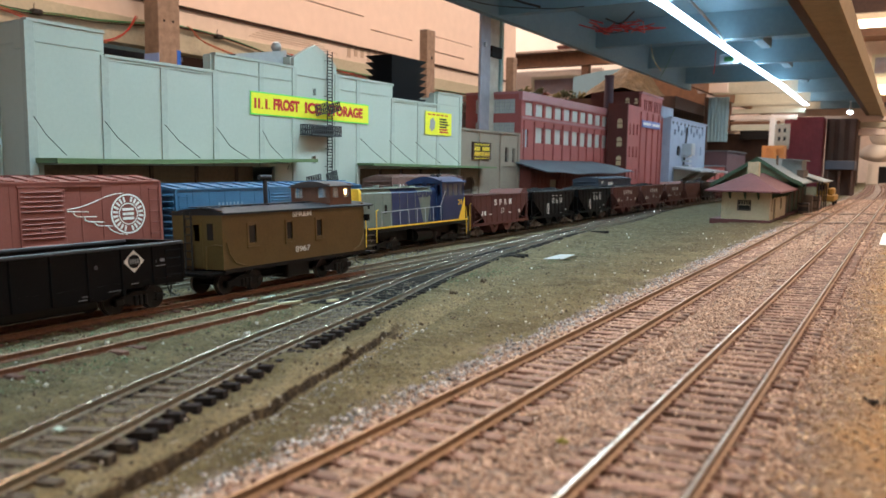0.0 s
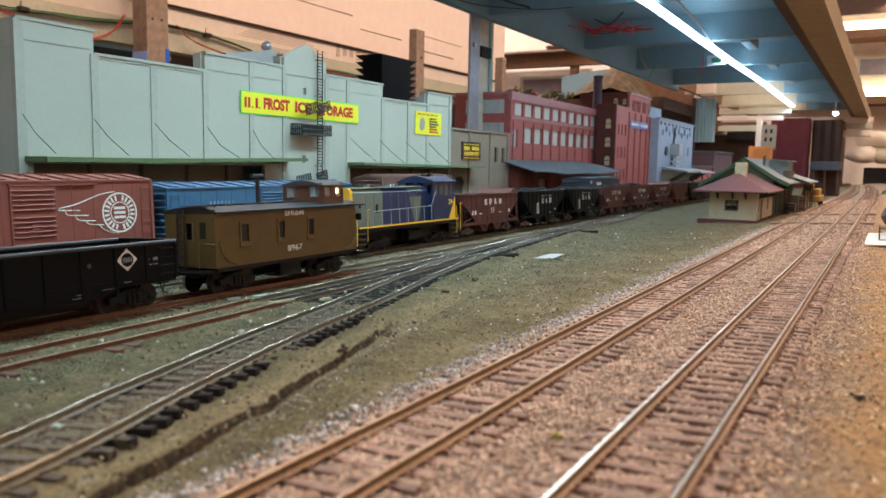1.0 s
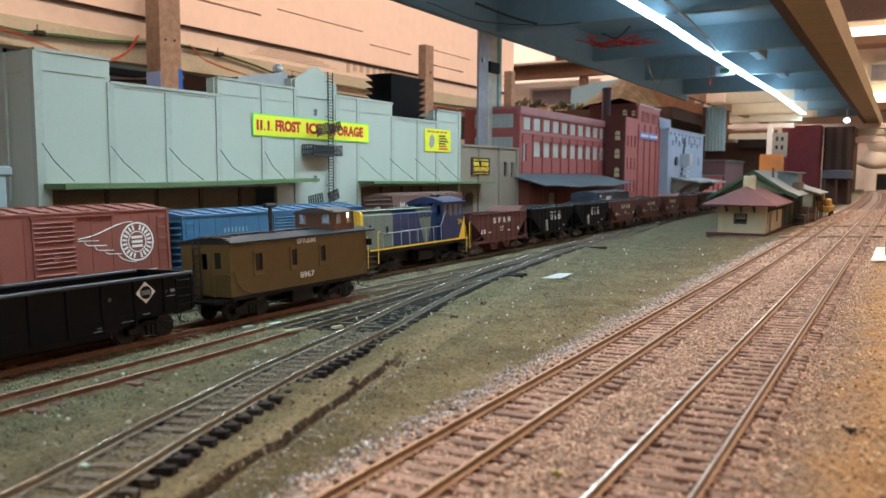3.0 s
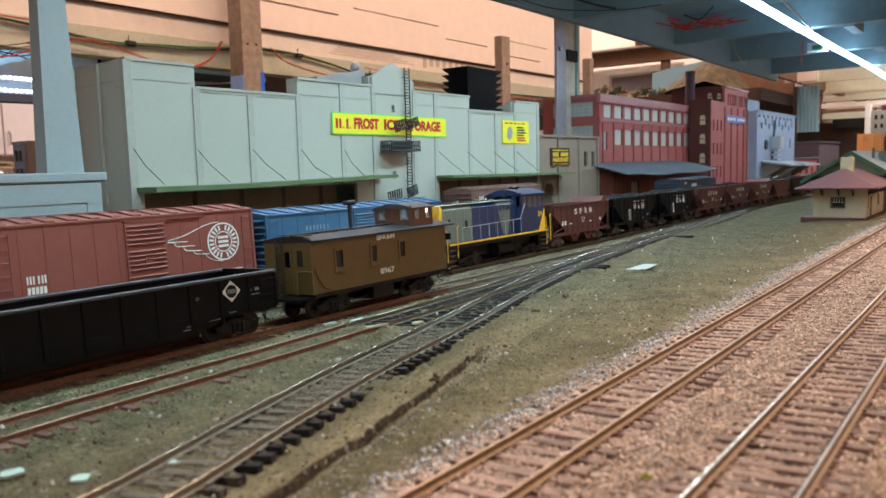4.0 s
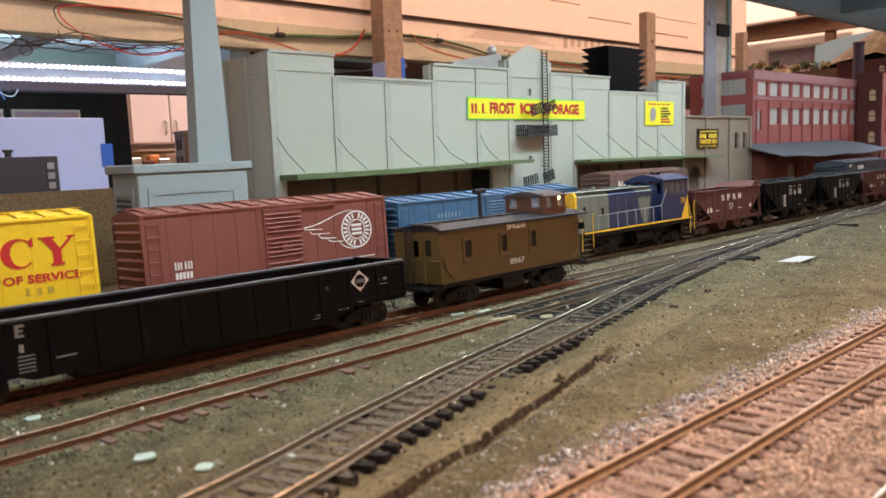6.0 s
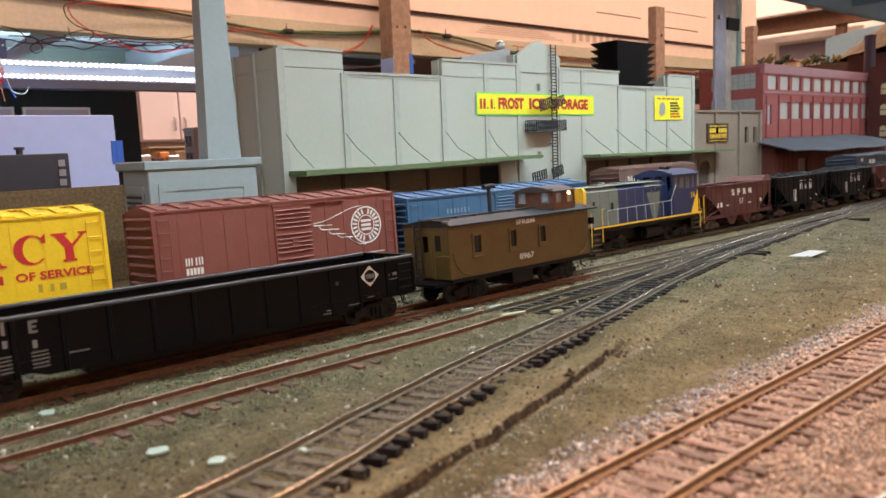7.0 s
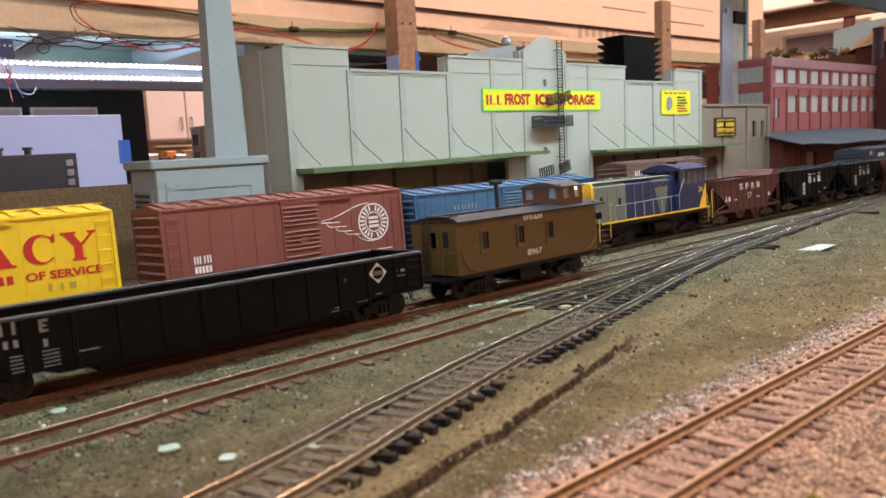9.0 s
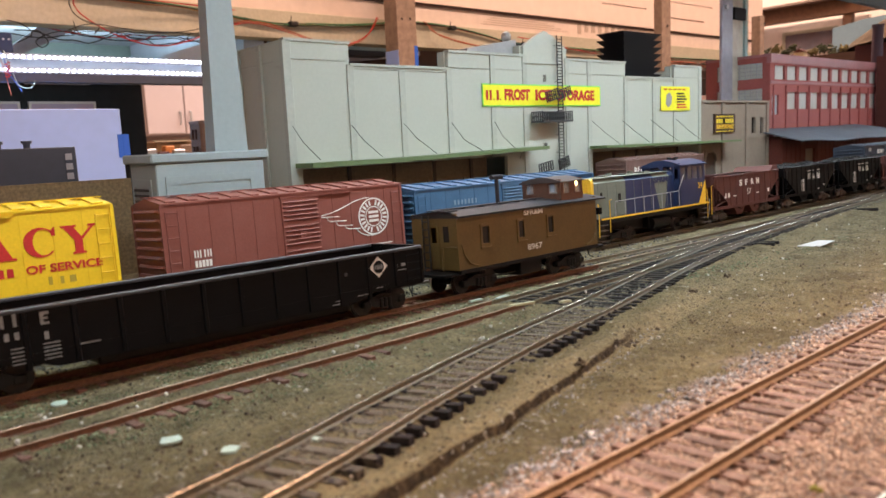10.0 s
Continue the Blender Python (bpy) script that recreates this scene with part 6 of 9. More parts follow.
for y0, y1, top in tops:
    hs = []
    for a, b, c, d in (bay_l, bay_r):
        if min(b, y1) - max(a, y0) > 0.002:
            hs.append((max(a, y0), min(b, y1), c, d))
    if y0 == 0.5845:
        hs = [(0.6128, 0.6188, 0.123, 0.1316), (0.6108, 0.618, 0.0524, 0.0615)]
    bm = wall_with_holes(y0, y1, FOOT, top, FX - 0.004, FX, hs)
    if y0 == 0.5845:
        prism(((y0, top), (y0 + 0.004, top + 0.0028), (0.607, top + 0.0125), (0.618, 0.1755), (0.629, top + 0.0125), (y1 - 0.004, top + 0.0028), (y1, top)), FX - 0.004, FX, "x", bm)
    ware.add("front_wall", bm, M["sage"])
    ware.add("coping", box(FX - 0.005, FX + 0.0016, y0 - 0.0004, y1 + 0.0004, top - 0.0012 if y0 != 0.5845 else top - 0.0168, top + 0.0012 if y0 != 0.5845 else top - 0.0158), M["sage_trim"])
    if y0 != 0.5845:
        ware.add("band", box(FX, FX + 0.001, y0 + 0.003, y1 - 0.003, top - 0.0148 if y1 - y0 < 0.1 or y0 > 0.47 and y0 < 0.7 else top - 0.0035, top - 0.0138 if y1 - y0 < 0.1 or y0 > 0.47 and y0 < 0.7 else top - 0.0025), M["sage_trim"])
    for a in (y0, y1):
        z = top if y0 != 0.5845 else top + 0.001
        ware.add("parapet_return", box(FX - 0.013, FX - 0.004, a - 0.0015, a + 0.0015, z - 0.02, z), M["sage"]) if top > 0.14 else None
for y, z in ((0.3105, 0.150), (0.3695, 0.1334), (0.4245, 0.1305), (0.4805, 0.1334), (0.538, 0.148), (0.5845, 0.149), (0.6517, 0.149), (0.690, 0.147), (0.7587, 0.1318), (0.817, 0.131), (0.8632, 0.1318), (0.9235, 0.147)):
    low = FOOT if not (0.318 < y < 0.556 or 0.694 < y < 0.92) else 0.0495
    ware.add("pilaster", box(FX, FX + 0.0013, y - 0.0034, y + 0.0034, low, z, bevel=0.0003), M["sage_trim"])
for y, w_ in ((0.3085, 1), (0.9255, -1)):
    bm = box(BACK, FX, min(y, y + w_ * 0.004), max(y, y + w_ * 0.004), FOOT, 0.151 if w_ > 0 else 0.148)
    ware.add("side_wall", bm, M["sage"])
for x in (BACK + 0.001, -0.548, FX - 0.001):
    ware.add("side_pilaster", box(x - 0.0025, x + 0.0025, 0.3065, 0.3085, FOOT, 0.150), M["sage_trim"])
for z in (0.1495, 0.1345):
    ware.add("side_band", box(BACK, FX, 0.308, 0.3085, z, z + 0.0015), M["sage_trim"])
ware.add("back_wall", box(BACK - 0.003, BACK, 0.3085, 0.9255, FOOT, 0.128), M["sage"])
ware.add("roof", box(BACK, FX - 0.004, 0.3125, 0.9215, 0.122, 0.1255), M["grey_roof"])
for a, b, c, d in (bay_l, bay_r):
    ware.add("dock_wall", box(FX - 0.0335, FX - 0.030, a, b, FOOT, d + 0.004), M["dock_tan"])
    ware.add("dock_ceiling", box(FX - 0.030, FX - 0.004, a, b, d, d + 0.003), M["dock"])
    ware.add("dock_platform", box(FX - 0.030, FX - 0.0005, a, b, FOOT, FOOT + 0.016), M["dock"])
    n = 5
    for i in range(n):
        y = a + (b - a) * (i + 0.5) / n
        ware.add("dock_door", box(FX - 0.0302, FX - 0.0285, y - 0.011, y + 0.011, FOOT + 0.016, FOOT + 0.058, bevel=0.0005), M["dock_tan"])
    for i in range(1, n):
        y = a + (b - a) * i / n
        ware.add("dock_post", box(FX - 0.0045, FX - 0.0025, y - 0.0014, y + 0.0014, FOOT + 0.016, d), M["dock"])
ware.add("canopy", prism(((0.311, 0.0508), (0.311, 0.0545), (0.40, 0.0545), (0.48, 0.0555), (0.589, 0.0577), (0.589, 0.0545), (0.48, 0.0525), (0.40, 0.051)), FX - 0.001, FX + 0.0275, "x"), M["canopy"], label="green loading canopy")
ware.add("canopy", prism(((0.688, 0.0515), (0.688, 0.0545), (0.926, 0.0525), (0.99, 0.0515), (0.99, 0.0495), (0.926, 0.0495)), FX - 0.001, FX + 0.0245, "x"), M["canopy"], label="green loading canopy")
for y, e in ((0.311, 0.319), (0.3675, 0.379), (0.424, 0.439), (0.481, 0.496), (0.5385, 0.541)):
    sag = random.uniform(-0.002, 0.002)
    ware.add("stay_rod", tube([(FX + 0.001, y, 0.084), (FX + 0.012, (y + e) / 2 - 0.002, 0.069 + sag), (FX + 0.026, e, 0.0565)], 0.00027, sides=5), M["wire"])
ware.add("stay_rod", tube([(FX + 0.026, 0.541, 0.056), (FX + 0.027, 0.5475, 0.052), (FX + 0.027, 0.545, 0.047)], 0.00035, sides=5), M["wire"])
for y, e in ((0.694, 0.714), (0.751, 0.772), (0.809, 0.833), (0.866, 0.884)):
    ware.add("stay_rod", tube([(FX + 0.001, y, 0.0818), (FX + 0.013, (y + e) / 2 - 0.002, 0.068), (FX + 0.024, e, 0.055)], 0.00027, sides=5), M["wire"])
for y0, y1, z0, z1 in ((0.6128, 0.6188, 0.123, 0.1316), (0.6108, 0.618, 0.0524, 0.0615)):
    windows(ware, FX, [(y0, y1, z0, z1)], M["sage_trim"], M["pane"], 0.002, (2, 3))
# name board and poster
ware.add("sign_border", box(FX + 0.0013, FX + 0.0016, 0.5222, 0.7087, 0.0985, 0.1205), M["sign_green"])
ware.add("sign_board", box(FX + 0.0014, FX + 0.0019, 0.5234, 0.7075, 0.0997, 0.1193), M["sign_yellow"], label="yellow name board with red letters")
ware.inscribe("FROST", 0.0142, M["red_ink"], FX + 0.0020, 0.5712, 0.1094, 0.0375)
ware.inscribe("ICE", 0.0142, M["red_ink"], FX + 0.0020, 0.6110, 0.1094, 0.0255)
ware.inscribe("STORAGE", 0.0142, M["red_ink"], FX + 0.0020, 0.6655, 0.1094, 0.0625)
for y0, y1, z1 in ((0.5270, 0.5298, 0.1142), (0.5318, 0.5346, 0.1142), (0.5368, 0.5384, 0.1060), (0.5418, 0.5446, 0.1142), (0.5462, 0.5478, 0.1060)):
    ware.add("lettering", box(FX + 0.0019, FX + 0.0021, y0, y1, 0.1046, z1), M["red_ink"])
ware.add("poster", box(FX + 0.0013, FX + 0.0018, 0.831, 0.897, 0.0925, 0.1222), M["sign_yellow"], label="yellow advertising poster")
for i in range(6):
    ware.add("poster_line", box(FX + 0.0018, FX + 0.0020, 0.866, 0.889 - (i % 3) * 0.003, 0.0955 + i * 0.0034, 0.0975 + i * 0.0034), M["red_ink"] if i < 2 else M["black_vent"])
for i in range(5):
    ware.add("poster_word", box(FX + 0.0018, FX + 0.0020, 0.837 + i * 0.0105, 0.8445 + i * 0.0105, 0.1178, 0.1194), M["red_ink"])
ware.add("poster_picture", prism(((0.841, 0.101), (0.846, 0.0965), (0.853, 0.1), (0.855, 0.109), (0.850, 0.115), (0.843, 0.112)), FX + 0.0018, FX + 0.0020, "x"), M["rail_grey"])
# fire escape
bm = bmesh.new()
for y in (0.6322, 0.6402):
    tube([(FX + 0.004, y, 0.028), (FX + 0.004, y, 0.1712)], 0.0006, bm, 5)
for i in range(44):
    z = 0.03 + i * 0.0032
    tube([(FX + 0.004, 0.6322, z), (FX + 0.004, 0.6402, z)], 0.0005, bm, 4)
for i in range(7):
    z = 0.05 + i * 0.0185
    tube([(FX, 0.6322, z), (FX + 0.004, 0.6322, z)], 0.0003, bm, 4)
    tube([(FX, 0.6402, z), (FX + 0.004, 0.6402, z)], 0.0003, bm, 4)
ware.add("fire_ladder", bm, M["escape"], label="black fire-escape ladder")


def grate(y0, y1, z0, z1, x, lean, n=9):
    """A railed balcony panel, leaning."""
    bm = wall_with_holes(y0, y1, z0, z1, -0.0006, 0.0006, [(y0 + (y1 - y0) * (i + 0.15) / n, y0 + (y1 - y0) * (i + 0.85) / n, a, b) for i in range(n)
                                                       for a, b in ((z0 + 0.0008, (z0 + z1) / 2 - 0.0003), ((z0 + z1) / 2 + 0.0003, z1 - 0.0008))])
    yc, zc = (y0 + y1) / 2, (z0 + z1) / 2
    bmesh.ops.transform(bm, matrix=Matrix.Translation((x, yc, zc)) @ Matrix.Rotation(radians(lean), 4, "X") @ Matrix.Translation((0, -yc, -zc)), verts=bm.verts)
    return bm


bm = grate(0.591, 0.638, 0.0826, 0.0925, FX + 0.018, 0, 14)
add(bm, grate(0.591, 0.638, 0.0826, 0.0925, FX + 0.003, 0, 14))
box(FX + 0.002, FX + 0.019, 0.591, 0.638, 0.0815, 0.0828, bm)
for y in (0.591, 0.638):
    for z in (0.0875, 0.0925):
        tube([(FX + 0.003, y, z), (FX + 0.018, y, z)], 0.0004, bm, 4)
ware.add("escape_balcony", bm, M["escape"])
for y0, y1, z0, z1, lean in ((0.6035, 0.6225, 0.1035, 0.1145, 14), (0.6245, 0.6435, 0.107, 0.117, 16), (0.590, 0.612, 0.031, 0.041, 9), (0.6215, 0.639, 0.0335, 0.0445, 14)):
    ware.add("escape_stair", grate(y0, y1, z0, z1, FX + 0.012, lean, 6), M["escape"])
# on the roof
vent = Site("cooling_vent", (-0.545, 0.815, 0.1255), "matt black stacked louvre vent on the warehouse roof", "roof vent")
for i in range(7):
    z = 0.134 + i * 0.0083
    w0, w1 = 0.030, 0.0415
    bm = bmesh.new()
    q = [bm.verts.new((-0.55 + sx * (0.02 if k else 0.014), 0.826 + sy * (w1 if k else w0), z + (0.0052 if k else -0.0032))) for k in (0, 1) for sx, sy in ((-1, -1), (1, -1), (1, 1), (-1, 1))]
    for k in range(4):
        bm.faces.new((q[k], q[(k + 1) % 4], q[4 + (k + 1) % 4], q[4 + k]))
    bm.faces.new(q[:4]), bm.faces.new(q[4:])
    vent.add("louvre", bm, M["black_vent"])
vent.add("core", box(-0.563, -0.537, 0.797, 0.855, 0.1255, 0.186), M["black_vent"])
duct = Site("roof_duct", (-0.548, 0.57, 0.1255), "pale grey sloping roof housing with a zinc ball vent", "roof duct")
duct.add("housing", prism(((0.530, 0.1255), (0.530, 0.157), (0.601, 0.1695), (0.601, 0.1255)), -0.566, -0.535, "x"), M["duct_grey"])
bm = bmesh.new()
bmesh.ops.create_uvsphere(bm, u_segments=14, v_segments=8, radius=0.0055, matrix=Matrix.Translation((-0.548, 0.600, 0.1735)))
disc(-0.548, 0.600, 0.163, 0.003, 0.015, "z", 12, bm)
duct.add("ball_vent", bm, M["zinc"], smooth=True)
duct.add("dark_hatch", box(-0.57, -0.54, 0.6015, 0.634, 0.1255, 0.166), M["black_vent"])

drum = Site("oil_drum", (-0.468, 0.612, -0.018), "small red oil drum beside the spur track", "drum")
bm = disc(-0.468, 0.612, -0.008, 0.0062, 0.02, "z", 18)
for z in (-0.0115, -0.005, 0.0018):
    disc(-0.468, 0.612, z, 0.0065, 0.0008, "z", 18, bm)
drum.add("drum_body", bm, principled("red_drum_paint", (0.5, 0.02, 0.015), 0.45), smooth=True)

# ---- grey-brown stone building ----
stone = Site("stone_building", (-0.51, 1.02, -0.026), "grey-brown stone-faced building with a black and yellow sign", "building")
arch = [(1.067, 1.081, 0.0583, 0.0829), (1.093, 1.105, 0.0576, 0.0825)]
stone.add("front_wall", wall_with_holes(0.927, 1.1165, -0.03, 0.1035, -0.515, -0.511, arch + [(0.94, 0.968, -0.03, 0.036)]), M["stone"])
stone.add("side_wall", box(-0.66, -0.515, 1.1125, 1.1165, -0.03, 0.1035), M["stone"])
stone.add("roof", box(-0.66, -0.515, 0.927, 1.1125, 0.094, 0.097), M["grey_roof"])
for y in (0.929, 0.9845, 1.052, 1.1145):
    stone.add("pilaster", box(-0.511, -0.5085, y - 0.0035, y + 0.0035, -0.03, 0.1035, bevel=0.0005), M["stone"])
stone.add("coping", box(-0.516, -0.508, 0.926, 1.1175, 0.1025, 0.1055), M["stone"])
stone.add("string_course", box(-0.511, -0.5092, 1.053, 1.1125, 0.0525, 0.055), M["stone"])
for y0, y1, z0, z1 in arch:
    windows(stone, -0.511, [(y0, y1, z0, z1)], M["stone"], M["pane"], 0.003, (1, 2))
    k = 10
    yc, r = (y0 + y1) / 2, (y1 - y0) / 2
    half = [(yc + r * math.cos(math.pi * i / k), z1 - r + r * math.sin(math.pi * i / k)) for i in range(k + 1)]
    stone.add("arch_head", prism([(y1, z1 + 0.0005)] + half + [(y0, z1 + 0.0005)], -0.5135, -0.5112, "x"), M["stone"])
stone.add("arched_door", box(-0.514, -0.513, 0.94, 0.968, -0.03, 0.036), M["dock"])
k = 10
half = [(0.954 + 0.0145 * math.cos(math.pi * i / k), 0.024 + 0.0145 * math.sin(math.pi * i / k)) for i in range(k + 1)]
stone.add("door_arch", prism(half + [(0.9375, 0.024), (0.9375, 0.0405), (0.9705, 0.0405), (0.9705, 0.024)], -0.5125, -0.5095, "x"), M["stone"])
stone.add("sign_board", box(-0.511, -0.5085, 0.960, 1.016, 0.0617, 0.0872), M["dark_brown"], label="black sign with yellow lines of writing")
stone.inscribe("FURNITURE MART", 0.0078, M["loco_yellow"], -0.5083, 0.988, 0.0697, 0.047)
SIGN_INK = principled("yellow_sign_writing", (0.8, 0.6, 0.03), 0.6)
for row, (z0, z1) in enumerate(((0.0828, 0.0845), (0.0748, 0.0805), (0.0632, 0.0643))):
    n = 8 if row == 1 else 6
    for i in range(n):
        if row != 1 or i != 3:
            stone.add("sign_bar", box(-0.5086, -0.5082, 0.9645 + i * 0.047 / n, 0.9645 + (i + 0.78) * 0.047 / n, z0, z1), SIGN_INK)

# ---- maroon factory with window bands ----
fac = Site("factory", (-0.55, 1.44, -0.028), "maroon two-storey factory with bands of grey windows", "factory")
X0, Y0, Y1, TOPZ = -0.55, 1.206, 1.667, 0.1808
n = 10
upper = [(Y0 + 0.0145 + i * 0.0442, Y0 + 0.0145 + i * 0.0442 + 0.0375, 0.1412, 0.1655) for i in range(n)]
lower = [(Y0 + 0.0587 + i * 0.0442, Y0 + 0.0587 + i * 0.0442 + 0.0375, 0.094, 0.1235) for i in range(n - 1)]
door = (Y0 + 0.008, Y0 + 0.031, 0.0865, 0.117)
fac.add("front_wall", wall_with_holes(Y0, Y1, -0.03, TOPZ, X0 - 0.005, X0, upper + lower + [door]), M["factory"])
for y0, y1, z0, z1 in upper + lower:
    windows(fac, X0, [(y0, y1, z0, z1)], M["factory"], M["glassy"], 0.003)
fac.add("door", box(X0 - 0.004, X0 - 0.003, *door), M["pane_lit"])
for i in range(n + 1):
    y = Y0 + 0.0112 + i * 0.0442
    fac.add("pier", box(X0, X0 + 0.0022, y - 0.0016, y + 0.0016, 0.05, 0.1325), M["factory"])
fac.add("cornice", box(X0 - 0.0052, X0 + 0.0022, Y0 - 0.001, Y1, 0.1675, TOPZ + 0.001), M["factory_pale"])
fac.add("end_cornice", box(-0.66, X0 - 0.0052, Y0 - 0.001, Y0 + 0.0052, TOPZ - 0.003, TOPZ + 0.001), M["factory_pale"])
fac.add("sill_band", box(X0 - 0.001, X0 + 0.002, Y0, Y1, 0.1355, 0.1395), M["factory_pale"])
left = [(-0.64, -0.5625, 0.1445, 0.169), (-0.64, -0.5625, 0.1065, 0.1285)]
fac.add("end_wall", wall_with_holes(-0.66, X0 - 0.005, -0.03, TOPZ, Y0, Y0 + 0.005, left, "y"), M["factory"])
for x0, x1, z0, z1 in left:
    bm = bmesh.new()
    for i in range(9):
        x = x0 + (x1 - x0) * i / 8
        box(x - 0.0006, x + 0.0006, Y0 + 0.001, Y0 + 0.002, z0, z1, bm)
    for i in range(5):
        z = z0 + (z1 - z0) * i / 4
        box(x0, x1, Y0 + 0.001, Y0 + 0.002, z - 0.0005, z + 0.0005, bm)
    f = fac.add("window_frame", bm, M["rail_grey"])
    fac.add("pane", box(x0, x1, Y0 + 0.002, Y0 + 0.0024, z0, z1), M["glassy"], f)
fac.add("roof", box(-0.66, X0 - 0.005, Y0 + 0.005, Y1, 0.170, 0.174), M["grey_roof"])
fac.add("far_wall", box(-0.66, X0 - 0.005, Y1 - 0.004, Y1, -0.03, TOPZ), M["factory"])

shed = Site("loading_shed", (-0.49, 1.35, -0.026), "dark red timber loading shed with a sagging grey roof", "shed")
shed.add("front_wall", wall_with_holes(1.12, 1.60, -0.03, 0.048, -0.494, -0.49, [(1.2, 1.235, -0.03, 0.031), (1.33, 1.365, -0.03, 0.031), (1.46, 1.5, -0.03, 0.031)]), M["shed_red"])
for y in (1.2, 1.33, 1.46):
    shed.add("plank_door", box(-0.4955, -0.4945, y, y + 0.04, -0.03, 0.031), M["stone"])
for y in [1.125 + 0.0155 * i for i in range(31)]:
    if not any(a - 0.004 < y < a + 0.04 for a in (1.2, 1.33, 1.46)):
        shed.add("wall_board", box(-0.49, -0.4893, y - 0.0065, y + 0.0065, -0.03, 0.047), M["shed_red"])
shed.add("end_wall", box(-0.55, -0.494, 1.12, 1.124, -0.03, 0.052), M["shed_red"])
bm = bmesh.new()
N = 14
grid = []
for i in range(N + 1):
    y = 1.105 + (1.555 - 1.105) * i / N
    sag = 0.0011 * math.sin(i * 1.1) - 0.003 * math.sin(math.pi * i / N)
    grid.append([bm.verts.new((x, y, z + (sag if x > -0.5 else 0.3 * sag) + t)) for t in (0, -0.0016) for x, z in ((-0.552, 0.0655), (-0.505, 0.0585), (-0.455, 0.0455))])
for a, b in zip(grid, grid[1:]):
    for k in (0, 1, 3, 4):
        bm.faces.new((a[k], a[k + 1], b[k + 1], b[k]))
    bm.faces.new((a[2], a[5], b[5], b[2])), bm.faces.new((a[0], b[0], b[3], a[3]))
for g in (grid[0], grid[-1]):
    bm.faces.new((g[0], g[1], g[4], g[3])), bm.faces.new((g[1], g[2], g[5], g[4]))
shed.add("sheet_roof", bm, M["grey_roof"])

# ---- tall brick building with chimney ----
tall = Site("brick_mill", (-0.5, 1.8, -0.027), "tall dark brick mill with cream windows and a blue name board", "mill")
narrow = [(y, y + 0.0085, z, z + 0.027) for z in (0.184,) for y in (1.757, 1.772, 1.79, 1.803, 1.816, 1.84, 1.853, 1.866, 1.885)]
tall.add("front_wall", wall_with_holes(1.735, 1.912, -0.03, 0.223, -0.505, -0.5, narrow), M["factory"])
for w4 in narrow:
    windows(tall, -0.5, [w4], M["factory"], M["pane"], 0.004)
wing = [(y, y + 0.009, z, z + 0.026) for z in (0.025, 0.075, 0.125) for y in (1.656, 1.682, 1.708)]
tall.add("wing_wall", wall_with_holes(1.645, 1.735, -0.03, 0.190, -0.505, -0.5, wing), M["factory"])
for w4 in wing:
    windows(tall, -0.5, [w4], M["factory"], M["pane"], 0.004)
# brick ends of the wing and of the tall block behind it, with cream arched windows
low_lit = [(-0.523, -0.511, z, z + 0.021) for z in (0.014, 0.058, 0.099, 0.139)]
high_lit = [(-0.538, -0.527, 0.198, 0.213), (-0.5165, -0.508, 0.198, 0.211)]
for x0, x1, z1, y, lit in ((-0.545, -0.5, 0.190, 1.640, low_lit), (-0.62, -0.505, 0.2235, 1.735, high_lit)):
    tall.add("end_wall", wall_with_holes(x0, x1, -0.03, z1, y, y + 0.005, lit, "y"), M["tall_brick"])
    tall.add("end_coping", box(x0, x1 + 0.001, y - 0.0015, y + 0.006, z1, z1 + 0.003), M["tall_brick"])
    for a, b, c, d in lit:
        f = tall.add("pane", box(a, b, y + 0.002, y + 0.0025, c, d), M["warm_pane"])
        tall.add("glazing_bar", box(a, b, y + 0.0014, y + 0.0019, (c + d) / 2 - 0.0008, (c + d) / 2 + 0.0008), M["tall_brick"], f)
        r, xm = (b - a) / 2, (a + b) / 2
        half = [(xm + r * math.cos(math.pi * i / 8), d - r + r * math.sin(math.pi * i / 8)) for i in range(9)]
        tall.add("arch_head", prism([(b, d + 0.0005)] + half + [(a, d + 0.0005)], y + 0.0002, y + 0.0018), M["tall_brick"])
tall.add("wing_back", box(-0.545, -0.541, 1.672, 1.735, -0.03, 0.188), M["tall_brick"])
tall.add("wing_roof", box(-0.541, -0.505, 1.645, 1.735, 0.181, 0.184), M["grey_roof"])
for y in (1.735, 1.784, 1.832, 1.881, 1.911):
    tall.add("pier", box(-0.5, -0.497, y - 0.002, y + 0.002, -0.03, 0.18), M["factory"])
tall.add("coping", box(-0.507, -0.497, 1.734, 1.9135, 0.2215, 0.2255), M["factory_pale"])
tall.add("name_board", box(-0.5, -0.4955, 1.7385, 1.882, 0.146, 0.162), M["board_blue"], label="violet blue name board with white bars")
for i in (0, 1, 2, 3, 4, 6, 7, 8, 9, 10):
    tall.add("board_bar", box(-0.4956, -0.4951, 1.744 + i * 0.0124, 1.7532 + i * 0.0124, 0.151, 0.157), M["white_ink"])
tall.add("roof", box(-0.62, -0.505, 1.740, 1.912, 0.213, 0.217), M["grey_roof"])
chim = Site("chimney", (-0.565, 1.70, -0.03), "slim dark purple factory chimney", "chimney")
bm = disc(-0.565, 1.70, 0.115, 0.012, 0.29, "z", 20, r2=0.010)
disc(-0.565, 1.70, 0.258, 0.0112, 0.005, "z", 20, bm)
chim.add("shaft", bm, M["chimney"], smooth=True)

# ---- pale building ----
pale = Site("pale_mill", (-0.48, 2.12, -0.027), "pale blue-grey concrete mill with loading canopies", "mill")
